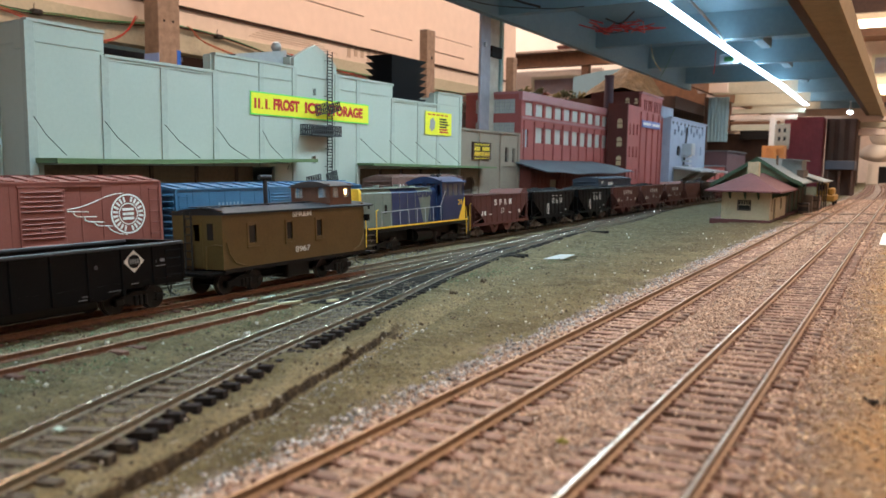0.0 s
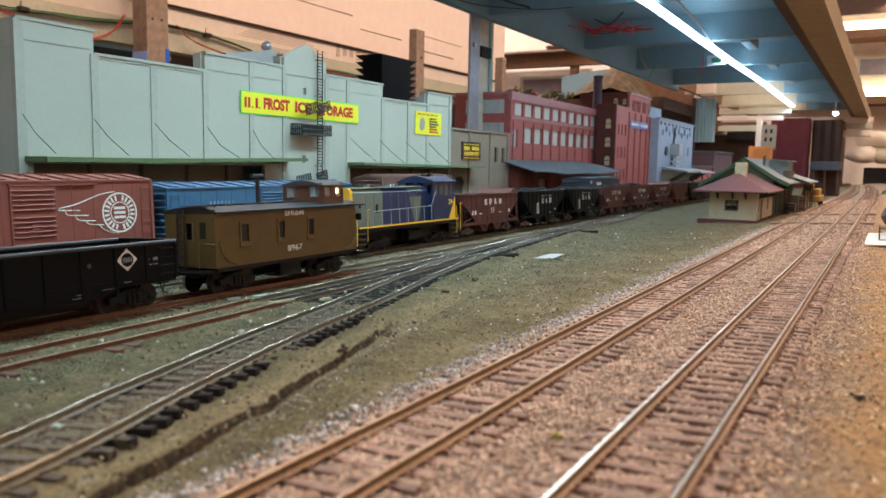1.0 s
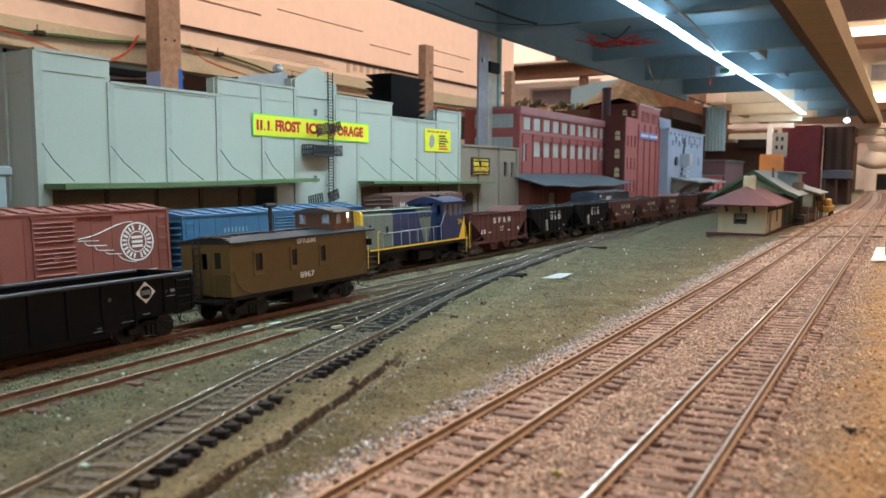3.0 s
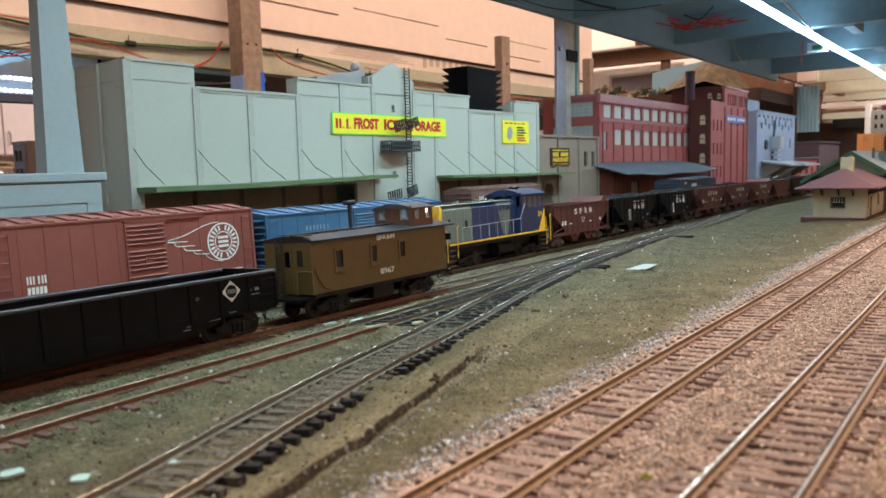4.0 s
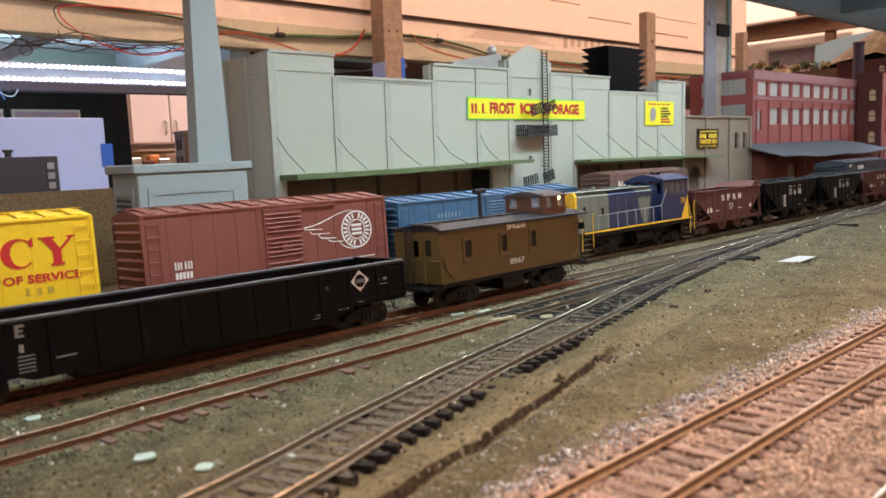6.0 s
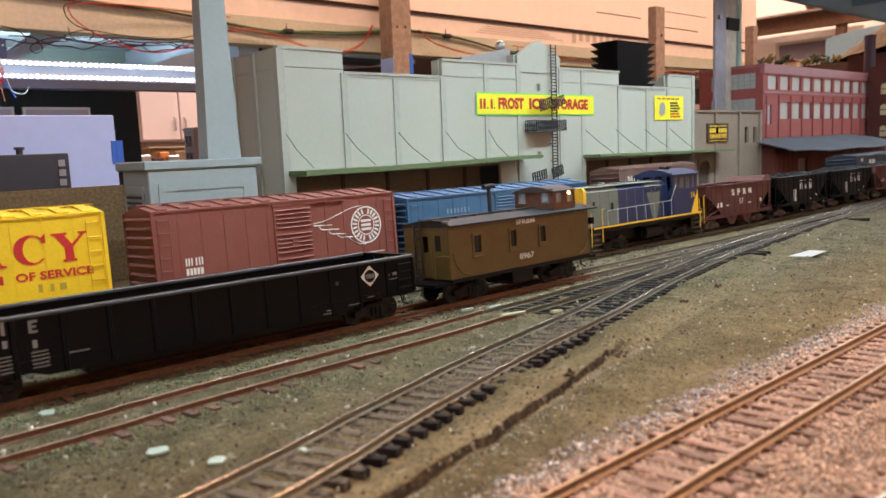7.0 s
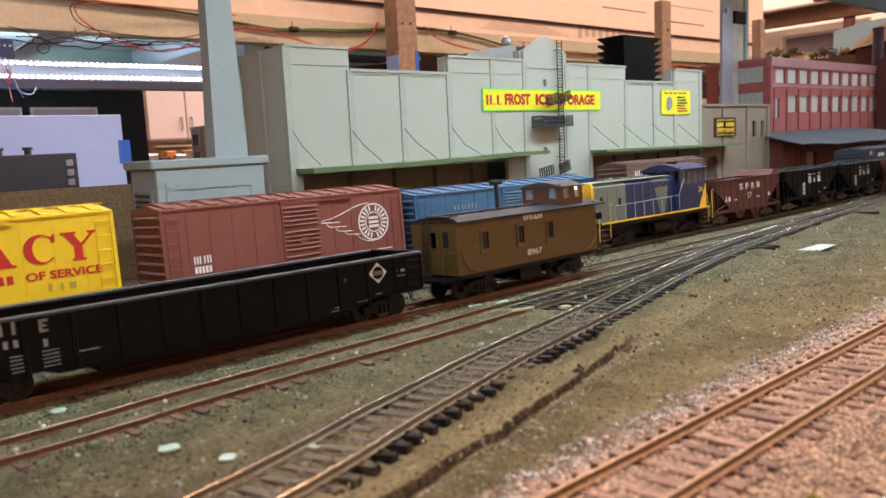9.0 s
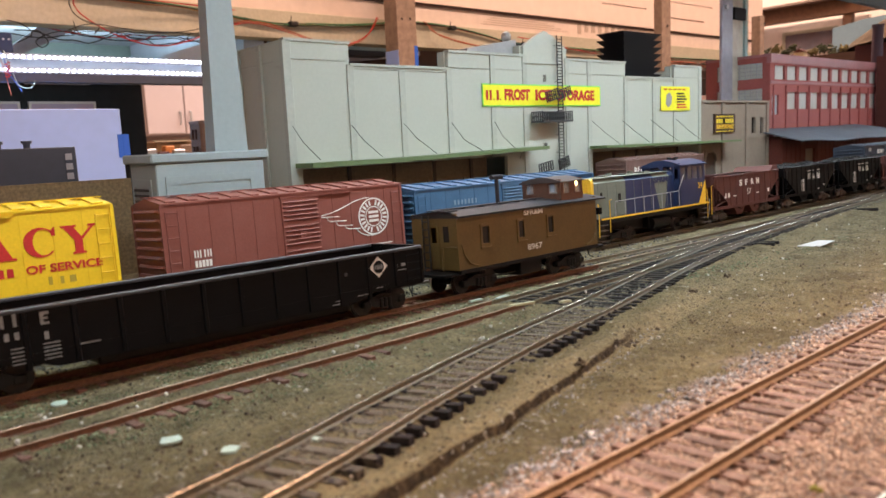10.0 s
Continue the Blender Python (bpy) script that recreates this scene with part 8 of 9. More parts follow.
# painted support column on a panelled pedestal
col = Site("pedestal_column", (-0.485, 0.225, -0.024), "sage grey tapered support column on a panelled pedestal", "column", kind="structure")
CXF = -0.47
col.add("pedestal", box(-0.515, CXF, 0.184, 0.262, -0.03, 0.0605, bevel=0.0008), M["column_grey"])
col.add("cap", box(-0.520, CXF + 0.002, 0.181, 0.2655, 0.0605, 0.0668, bevel=0.001), M["column_grey"])
bm = wall_with_holes(0.190, 0.256, -0.02, 0.0515, CXF, CXF + 0.0008, [(0.1955, 0.2505, -0.014, 0.0465)])
col.add("panel_moulding", bm, M["column_grey"])
bm = wall_with_holes(-0.512, -0.478, 0.0, 0.05, 0.1832, 0.184, [(-0.508, -0.482, 0.022, 0.0455)], "y")
col.add("vent_frame", bm, M["column_grey"])
for i in range(6):
    col.add("vent_slat", box(-0.508, -0.482, 0.1828, 0.1842, 0.023 + i * 0.0038, 0.0248 + i * 0.0038), M["black_vent"])
bm = bmesh.new()
q = [bm.verts.new(v) for v in ((-0.501, 0.2338, 0.0668), (-0.481, 0.2314, 0.0668), (-0.481, 0.2564, 0.0668), (-0.501, 0.2557, 0.0668))]
t_ = [bm.verts.new(v) for v in ((-0.499, 0.2435, 0.37), (-0.484, 0.2395, 0.37), (-0.484, 0.2465, 0.37), (-0.499, 0.2465, 0.37))]
bm.faces.new(q), bm.faces.new(t_)
for i in range(4):
    bm.faces.new((q[i], q[(i + 1) % 4], t_[(i + 1) % 4], t_[i]))
col.add("column_shaft", bm, M["column_grey"])

# ---- behind the warehouses: beam, backing strips and painted boards along the next aisle ----
beam = Site("back_beam", (-1.2, 2, 0.26), "tan timber beam carrying loose wiring", "beam", kind="structure")
beam.add("beam_timber", box(-1.235, -1.2, -1.5, 2.5, 0.262, 0.311, bevel=0.001), M["tan"])
strip2 = Site("backing_strip", (-1.21, 2, 0.311), "cream paper-faced strip above the beam", "board", kind="structure")
strip2.add("strip_board", box(-1.238, -1.208, -1.5, 2.515, 0.311, 0.350), M["cream_paper"])
bm = bmesh.new()
for i in range(5):
    box(-1.208, -1.2074, 1.22 + i * 0.01, 1.52 - i * 0.025, 0.322 + i * 0.005, 0.3235 + i * 0.005, bm)
for i in range(8):
    box(-1.208, -1.2074, 1.56 + i * 0.028, 1.574 + i * 0.028, 0.326 - (0.006 if i % 3 == 0 else 0), 0.3455, bm)
strip2.add("faded_print", bm, principled("faded_grey_print", (0.45, 0.36, 0.28), 0.85))
board = Site("peach_board", (-1.2, 2, 0.35), "peach painted backdrop boards with saw-cut slots", "backdrop", kind="structure")
slots = [(0.9, 1.25, 0.405, 0.409), (1.3, 1.62, 0.428, 0.431), (1.65, 1.85, 0.40, 0.403), (1.95, 2.15, 0.385, 0.3885), (1.97, 2.2, 0.43, 0.4325), (2.3, 2.45, 0.372, 0.3745), (2.3, 2.45, 0.405, 0.407)]
board.add("board_panel", wall_with_holes(-1.5, 2.52, 0.352, 0.66, -1.226, -1.2, slots), M["peach"])
board.add("slot_backing", box(-1.232, -1.2265, -1.5, 2.515, 0.352, 0.66), M["dock"])
# dark strip standing for the shadow gap below the boards
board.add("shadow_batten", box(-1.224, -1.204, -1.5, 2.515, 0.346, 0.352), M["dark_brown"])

# the loom hangs in shallow swags between the studs
LOOM = [(-0.1, 0.320), (0.2, 0.316), (0.458, 0.305), (0.538, 0.302), (0.69, 0.287), (0.782, 0.291), (0.857, 0.294), (0.938, 0.302), (0.967, 0.310), (1.032, 0.310), (1.117, 0.307),
        (1.217, 0.296), (1.289, 0.285), (1.345, 0.283), (1.6, 0.281), (1.9, 0.276), (2.45, 0.281)]
runs = []
rnd = random.Random(5)
for k, (name_, r_) in enumerate((("green_wire", 0.0010), ("wire", 0.0009), ("green_wire", 0.0009), ("yellow_wire", 0.0007), ("copper_wire", 0.0008), ("wire", 0.0008))):
    pts_ = [(-1.196 + 0.0022 * (k % 3) + rnd.uniform(-0.0006, 0.0006), y, z - 0.0008 * k + 0.001 + 0.0012 * math.sin(y * 9 + k * 1.9) + rnd.uniform(-0.0006, 0.0006)) for y, z in LOOM]
    runs.append((pts_, r_, name_))
tangle = []
for k in range(11):
    y0 = 0.26 + 0.028 * k + rnd.uniform(-0.03, 0.03)
    span = rnd.uniform(0.1, 0.22)
    z0 = 0.271 + rnd.uniform(-0.01, 0.01)
    drop = rnd.uniform(0.006, 0.02)
    x0 = -1.25 - rnd.uniform(0, 0.05)
    line = [(x0 + rnd.uniform(-0.01, 0.01), min(0.62, y0 + span * j / 6), z0 - drop * math.sin(math.pi * j / 6) + rnd.uniform(-0.004, 0.004)) for j in range(7)]
    tangle.append((line, 0.0009, ("wire", "wire", "wire", "red_wire")[k % 4]))
wires("recess_wires", "tangle of dark wires drooping behind the beam", tangle)
wires("wire_loom", "loose bundle of coloured wires stapled along the beam", runs)
for y, zc in ((0.585, 0.2985), (0.735, 0.2885), (1.12, 0.306), (1.345, 0.283)):
    clip = Site("wire_clip", (-1.195, y, zc), "black tape clip nailed over the wires", "clip", "wire clips")
    clip.add("clip_band", box(-1.2, -1.1865, y - 0.009, y + 0.009, zc - 0.005, zc + 0.0035, bevel=0.002), M["wire"])
    clip.add("nail", tube([(-1.199, y, zc + 0.003), (-1.196, y - 0.001, zc + 0.013)], 0.0008, sides=5), M["wire"])
wires("hanging_wires", "red and black wires looping down from the beam", [
    ([(-1.185, 0.62, 0.302), (-1.175, 0.45, 0.304), (-1.16, 0.366, 0.296), (-1.16, 0.360, 0.280), (-1.16, 0.378, 0.264), (-1.16, 0.408, 0.248), (-1.16, 0.448, 0.236), (-1.16, 0.483, 0.234), (-1.16, 0.515, 0.241), (-1.16, 0.544, 0.251), (-1.18, 0.6, 0.272)], 0.00101, "red_wire"),
    ([(-1.185, 0.60, 0.304), (-1.175, 0.44, 0.3035), (-1.158, 0.360, 0.296), (-1.158, 0.352, 0.28), (-1.16, 0.365, 0.266), (-1.15, 0.385, 0.256), (-1.14, 0.375, 0.243)], 0.00086, "wire"),
    ([(-1.16, 0.347, 0.250), (-1.16, 0.378, 0.260), (-1.16, 0.423, 0.2565), (-1.16, 0.477, 0.254), (-1.16, 0.52, 0.258), (-1.16, 0.55, 0.265), (-1.18, 0.62, 0.28)], 0.00072, "wire"),
    ([(-1.15, 0.351, 0.26), (-1.15, 0.358, 0.2445), (-1.15, 0.389, 0.242), (-1.16, 0.416, 0.252), (-1.16, 0.456, 0.2518), (-1.16, 0.53, 0.256)], 0.00072, "wire"),
    ([(-1.15, 0.345, 0.245), (-1.15, 0.40, 0.249), (-1.15, 0.45, 0.2455), (-1.15, 0.51, 0.25), (-1.16, 0.56, 0.262)], 0.00065, "wire"),
    ([(-1.1, 0.262, 0.236), (-1.1, 0.2895, 0.2368), (-1.1, 0.297, 0.230), (-1.1, 0.3015, 0.2217), (-1.1, 0.2926, 0.2155), (-1.1, 0.287, 0.224), (-1.1, 0.31, 0.236), (-1.12, 0.36, 0.245)], 0.00072, "wire"),
    ([(-1.08, 0.25, 0.245), (-1.06, 0.262, 0.238), (-1.05, 0.27, 0.225), (-1.06, 0.255, 0.215)], 0.00065, "wire"),
    ([(-1.19, 0.56, 0.270), (-1.185, 0.617, 0.281), (-1.185, 0.646, 0.286), (-1.185, 0.689, 0.282), (-1.185, 0.733, 0.271), (-1.18, 0.80, 0.252)], 0.00094, "copper_wire"),
    ([(-1.19, 0.56, 0.268), (-1.185, 0.62, 0.279), (-1.185, 0.655, 0.283), (-1.185, 0.70, 0.276), (-1.18, 0.76, 0.260)], 0.00072, "red_wire"),
    ([(-1.192, 0.922, 0.313), (-1.187, 0.916, 0.308), (-1.185, 0.906, 0.293), (-1.182, 0.890, 0.277), (-1.18, 0.861, 0.262), (-1.18, 0.82, 0.252)], 0.0011, "red_wire"),
    ([(-1.192, 0.926, 0.313), (-1.187, 0.919, 0.307), (-1.184, 0.902, 0.286), (-1.18, 0.874, 0.265), (-1.18, 0.84, 0.252)], 0.0010, "copper_wire"),
    ([(-1.192, 1.040, 0.313), (-1.187, 1.048, 0.306), (-1.185, 1.061, 0.292), (-1.182, 1.116, 0.279), (-1.18, 1.181, 0.270), (-1.18, 1.26, 0.262)], 0.00115, "copper_wire"),
    ([(-1.192, 1.044, 0.312), (-1.187, 1.053, 0.303), (-1.183, 1.075, 0.286), (-1.18, 1.13, 0.274), (-1.18, 1.22, 0.266)], 0.00101, "copper_wire"),
    ([(-1.19, 1.32, 0.297), (-1.187, 1.40, 0.291), (-1.185, 1.48, 0.280), (-1.18, 1.60, 0.270)], 0.00101, "red_wire"),
])
term = Site("terminal_block", (-1.03, 0.235, 0.2), "small dark terminal block with coloured wires on the shelf edge", "terminal block")
term.add("block_body", box(-1.045, -1.03, 0.222, 0.242, 0.198, 0.222, bevel=0.001), M["loco_blue"])
for y in (0.226, 0.232, 0.238):
    term.add("screw", disc(-1.0295, y, 0.214, 0.0014, 0.002, "x", 8), M["zinc"])
wires("shelf_wires", "thin teal, red and blue wires hanging off the shelf edge", [
    ([(-1.028, 0.23, 0.2), (-1.005, 0.227, 0.193), (-1.004, 0.232, 0.1726), (-1.004, 0.2376, 0.157), (-1.005, 0.2496, 0.1544), (-1.006, 0.256, 0.163)], 0.0006, "teal"),
    ([(-1.028, 0.226, 0.2), (-1.005, 0.224, 0.19), (-1.004, 0.229, 0.17), (-1.004, 0.24, 0.150)], 0.0005, "blue_wire"),
    ([(-1.028, 0.224, 0.198), (-1.006, 0.223, 0.18), (-1.005, 0.226, 0.160), (-1.005, 0.228, 0.145)], 0.0005, "copper_wire"),
])
rcoil = Site("red_wire_coil", (-1.004, 0.226, 0.17), "small coil of red wire hanging at the shelf edge", "wires")
rcoil.add("coil_turns", tube([(-1.0035 + 0.002 * math.cos(i * 0.7), 0.227 + 0.003 * math.sin(i * 0.7), 0.184 - 0.0004 * i) for i in range(46)], 0.0006, sides=5), M["red_wire"])
coil = Site("wire_tangle", (-1.19, 1.95, 0.27), "tangled coil of brown cable behind the warehouse", "wires")
for i in range(14):
    rnd = random.Random(i + 40)
    pts_ = [(-1.18 + rnd.uniform(-0.01, 0.01), 1.75 + j * 0.06 + rnd.uniform(-0.02, 0.02), 0.275 - 0.025 * math.sin(math.pi * j / 9) + rnd.uniform(-0.012, 0.014)) for j in range(10)]
    coil.add("cable", tube(pts_, 0.0022, sides=5), M["truck_brown" if i % 3 else "copper_wire"])

# ---- open shelf to the left: light strips, boxes, cupboards ----
shelf = Site("lit_shelf", (-1.0, 0.2, 0.16), "blue-grey shelf edge with two bright diode strips", "shelf", kind="structure")
shelf.add("shelf_edge", box(-1.03, -1.006, -1.2, 0.62, 0.162, 0.172), M["slate"])
shelf.add("shelf_back", box(-1.05, -1.03, -1.2, 0.62, 0.166, 0.198), M["sky_card"])
shelf.add("recess_ceiling", box(-1.85, -1.238, -1.2, 0.8, 0.318, 0.326), M["sky_card"])
shelf.add("recess_back", box(-1.80, -1.78, -1.2, 0.8, 0.26, 0.318), M["teal"])
shelf.add("recess_joist", box(-1.78, -1.24, 0.05, 0.075, 0.285, 0.318), M["sky_card"])
shelf.add("recess_joist", box(-1.78, -1.24, 0.66, 0.70, 0.24, 0.318), M["sky_card"])
shelf.add("slanting_brace", prism(((0.262, 0.212), (0.30, 0.222), (0.402, 0.274), (0.345, 0.274)), -1.32, -1.29, "x"), M["galv"])
for z in (0.1935, 0.1775):
    s_ = Site("led_strip", (-1.02, -0.2, z), "cold white diode strip along the shelf edge", "light strip", "shelf light strips")
    bm = box(-1.029, -1.024, -1.2, 0.58, z - 0.003, z + 0.003)
    s_.add("tape", bm, M["galv"])
    bead = None
    for i in range(82):
        m = s_.back @ pose(-1.0215, -0.02 + i * 0.0071, z + 0.0006 * math.sin(i * 0.13))
        if bead is None:
            b_ = bmesh.new()
            bmesh.ops.create_icosphere(b_, subdivisions=1, radius=0.0021)
            bead = part("diode", b_, M["led"], s_.ob, m=m)
        else:
            share(bead, m)
shelf.add("brace", box(-1.22, -1.05, 0.50, 0.53, 0.199, 0.226), M["sky_card"])
hb = Site("hardboard_panel", (-0.6, 0.15, -0.03), "upright brown hardboard panel behind the boxcars", "panel")
hb.add("panel_sheet", box(-0.606, -0.6, -0.5, 0.214, -0.03, 0.0492), M["hardboard"])
wb = Site("white_box", (-0.9, 0.1, -0.03), "white foam box with a strip of blue tape", "box")
wb.add("box_body", box(-1.0, -0.85, -0.5, 0.298, -0.05, 0.1195, bevel=0.001), M["lavender"])
wb.add("tape", box(-0.854, -0.8492, 0.2925, 0.3006, 0.066, 0.0915), M["tape"])
wb.add("tape", box(-0.86, -0.8488, 0.298, 0.3046, 0.066, 0.0915), M["tape"])
gb = Site("grey_box", (-0.75, 0.0, -0.03), "slate grey model roof box with two small vents", "box")
gb.add("box_body", box(-0.79, -0.75, -0.4, 0.2185, -0.04, 0.078, bevel=0.0008), M["slate"])
for y in (0.1566, 0.1807):
    gb.add("vent_stem", disc(-0.765, y, 0.0805, 0.0030, 0.005, "z", 10), M["slate"])
    gb.add("vent_cap", disc(-0.765, y, 0.0838, 0.0046, 0.0024, "z", 10), M["slate"])
for z in (0.0690, 0.0600, 0.0510):
    gb.add("end_window", box(-0.7495, -0.7488, 0.2085, 0.2145, z - 0.003, z + 0.003), M["galv"])
back = Site("black_backdrop", (-1.7, 0, 0), "black cloth hung behind the shelf", "backdrop", kind="structure")
back.add("cloth", box(-1.84, -1.82, -1.6, 0.692, -1.1, 0.262), M["black_cloth"])
for y0, y1 in ((0.27, 0.4265), (0.4435, 0.5815)):
    tr = Site("framed_picture", (-1.815, (y0 + y1) / 2, 0.14), "framed pastel sky picture hung on the black cloth", "picture", "pictures on the cloth")
    tr.add("picture_frame", wall_with_holes(y0, y1, 0.14, 0.1955, -1.82, -1.81, [(y0 + 0.005, y1 - 0.005, 0.145, 0.1905)]), M["cream_paper"])
    tr.add("picture_sheet", box(-1.8195, -1.813, y0 + 0.005, y1 - 0.005, 0.145, 0.1905), M["pastel"])
batten = Site("pale_batten", (-1.815, 0.5, 0.25), "narrow pale batten fixed over the black cloth", "batten")
batten.add("batten_strip", box(-1.8198, -1.81, 0.44, 0.575, 0.2335, 0.238), M["cream_paper"])

cup = Site("wall_cupboard", (-3.0, 1.5, 0.1), "cream wall cupboards with small pull handles", "cupboard")
cup.add("carcass", box(-3.35, -3.0, 1.135, 2.1, 0.15, 0.75), M["cupboard"])
for i in range(6):
    y0 = 1.14 + i * 0.157
    d = cup.add("cupboard_door", box(-3.0, -2.982, y0 + 0.002, y0 + 0.155, 0.153, 0.747, bevel=0.003), M["cupboard"])
    cup.add("handle", tube([(-2.982, y0 + (0.02 if i % 2 else 0.135), 0.19), (-2.97, y0 + (0.02 if i % 2 else 0.135), 0.195), (-2.97, y0 + (0.02 if i % 2 else 0.135), 0.235), (-2.982, y0 + (0.02 if i % 2 else 0.135), 0.24)], 0.004), M["zinc"], d)
wt = Site("workbench", (-2.6, 1.3, 0.0), "timber bench cluttered with bright wrapped parts", "bench")
wt.add("bench_top", box(-3.0, -2.3, 0.8, 2.2, 0.02, 0.055), M["wood"])
wt.add("bench_front", box(-2.34, -2.3, 0.8, 2.2, -1.1, 0.02), M["wood"])
cb = Site("cardboard_box", (-2.45, 1.0, 0.055), "flat open cardboard box lying on the bench", "box")
cb.add("box_body", box(-2.52, -2.40, 0.94, 1.16, 0.0555, 0.112, bevel=0.002), M["hardboard"])
cb.add("box_flap", box(-2.40, -2.385, 0.93, 1.05, 0.112, 0.116), M["tan"])
for i in range(14):
    rnd = random.Random(i + 70)
    y, x = 0.82 + i * 0.027 + rnd.uniform(-0.012, 0.012), -2.345 + rnd.uniform(-0.018, 0.018)
    s_ = Site("wrapped_part", (x, y, 0.055), "small shiny wrapped part lying on the bench", "parcel", "bench clutter")
    bm = box(x - 0.012, x + 0.012, y - rnd.uniform(0.012, 0.03), y + 0.02, 0.0555, 0.078 + rnd.uniform(0, 0.026), bevel=0.003)
    bmesh.ops.rotate(bm, verts=bm.verts, cent=(x, y, 0.06), matrix=Matrix.Rotation(rnd.uniform(-0.4, 0.4), 3, "Z"))
    s_.add("parcel_body", bm, M[("zinc", "wood", "dark_wood", "zinc", "hop_red", "orange")[i % 6]])
mb = Site("brown_model_house", (-0.96, 0.44, -0.05), "brown model house with rows of dark windows", "model")
hs = [(x, x + 0.006, z, z + 0.014) for x in (-0.975, -0.965) for z in (0.085, 0.062, 0.039)]
mb.add("house_wall", wall_with_holes(-0.98, -0.95, -0.05, 0.108, 0.4335, 0.437, hs, "y"), M["dark_brown"])
mb.add("house_core", box(-0.98, -0.953, 0.4375, 0.50, -0.05, 0.1075), M["black_cloth"])
mb.add("house_front", box(-0.953, -0.95, 0.437, 0.50, -0.05, 0.110), M["house_brown"])
mb.add("cornice", box(-0.981, -0.949, 0.4325, 0.437, 0.106, 0.1095), M["house_brown"])

# ---- scenery on the far upper shelf ----
fs = Site("far_shelf", (-1.6, 3.0, 0.25), "stained timber shelf on the far side with a cream back", "shelf", kind="structure")
fs.add("shelf_deck", box(-2.6, -0.62, 2.5, 3.6, 0.245, 0.283), M["dark_brown"])
fs.add("shelf_board", box(-2.6, -0.70, 2.98, 3.02, 0.462, 0.515), M["dark_wood"])
fs.add("shelf_lip", box(-2.6, -1.08, 2.94, 3.06, 0.515, 0.523), M["wood"])
fs.add("picture_wall", box(-2.6, -1.08, 3.1, 3.12, 0.283, 0.462), M["cream_paper"])
fs.add("upper_wall", box(-2.6, -1.05, 3.62, 3.64, 0.283, 1.4), M["ceiling_paint"])
fs.add("back_board", box(-0.88, -0.62, 2.92, 2.94, 0.283, 0.44), M["dark_wood"])
fs.add("shelf_brace", box(-1.13, -1.10, 2.99, 3.02, 0.283, 0.462), M["dark_wood"])
bowl = Site("brown_dish", (-1.2, 2.99, 0.523), "low brown dish standing on the far shelf", "dish")
bowl.add("dish_body", disc(-1.2, 3.0, 0.5325, 0.03, 0.019, "z", 18, r2=0.042), M["hop_red"], smooth=True)
pic = Site("framed_picture", (-1.29, 3.09, 0.353), "muted landscape picture in a pale frame", "picture")
pic.add("picture_frame", wall_with_holes(-1.395, -1.185, 0.349, 0.436, 3.088, 3.1, [(-1.383, -1.197, 0.361, 0.424)], "y"), M["tan"])
pic.add("picture_sheet", box(-1.383, -1.197, 3.094, 3.0985, 0.361, 0.424), M["hill_card"])
sky = Site("sky_board", (-1.06, 2.9, 0.283), "painted sky board behind the far hill", "backdrop", kind="structure")
sky.add("sky_sheet", prism(((-1.128, 0.283), (-1.128, 0.405), (-1.03, 0.422), (-0.90, 0.432), (-0.90, 0.283)), 2.9, 2.908), M["blue_grey"])
hill = Site("rock_hill", (-0.9, 2.7, 0.283), "sandy modelled rock hill on the far shelf", "hill")
bm = bmesh.new()
N = 30
CREST = [(-1.06, 0.285), (-0.98, 0.302), (-0.945, 0.338), (-0.90, 0.376), (-0.855, 0.405), (-0.81, 0.428), (-0.775, 0.39), (-0.745, 0.335), (-0.72, 0.30), (-0.68, 0.285)]
grid = []
for j in range(13):
    v = j / 12
    row_ = []
    for i in range(N + 1):
        x = -1.06 + 0.38 * i / N
        top = lerp_y(CREST, x)
        lift = math.sin(math.pi * min(1, v * 0.9 + 0.05)) ** 0.7
        row_.append(bm.verts.new((x, 2.55 + 0.3 * v, 0.282 + (top - 0.282) * lift + 0.012 * lift * noise.noise((x * 30, v * 6, 1)) + 0.006 * lift * noise.noise((x * 80, v * 16, 4)))))
    grid.append(row_)
for a, b in zip(grid, grid[1:]):
    for i in range(N):
        bm.faces.new((a[i], a[i + 1], b[i + 1], b[i]))
hill.add("rock_slope", bm, M["rock"])
for i, (x, z, r_) in enumerate(((-1.20, 0.312, 1.1), (-1.17, 0.322, 0.9), (-1.135, 0.306, 0.7), (-1.11, 0.318, 0.8), (-1.06, 0.302, 0.8), (-1.015, 0.306, 1.0), (-0.99, 0.29, 0.9), (-0.955, 0.30, 0.6))):
    rnd = random.Random(i + 11)
    y = 2.56 + rnd.uniform(-0.02, 0.02)
    s_ = Site("shrub", (x, y, 0.283), "dark olive model shrub on the far shelf", "shrub", "far shrubs")
    s_.add("stem", tube([(x, y, 0.283), (x, y, z)], 0.0015, sides=5), M["truck_brown"])
    bm = bmesh.new()
    for k in range(70):
        c = Vector((rnd.gauss(0, 0.009), rnd.gauss(0, 0.009), rnd.gauss(0, 0.0065))) * r_
        bmesh.ops.create_icosphere(bm, subdivisions=1, radius=rnd.uniform(0.0018, 0.0045), matrix=Matrix.Translation(Vector((x, y, max(z, 0.292))) + c))
    for v in bm.verts:
        v.co += 0.0015 * noise.noise_vector(v.co * 400)
    s_.add("crown", bm, M[("shrub", "shrub_light", "shrub")[i % 3]])
cot = Site("tiny_cottage", (-1.085, 2.545, 0.283), "tiny pale model cottage among the far shrubs", "model")
cot.add("cottage_wall", box(-1.10, -1.07, 2.53, 2.56, 0.283, 0.302), M["cream"])
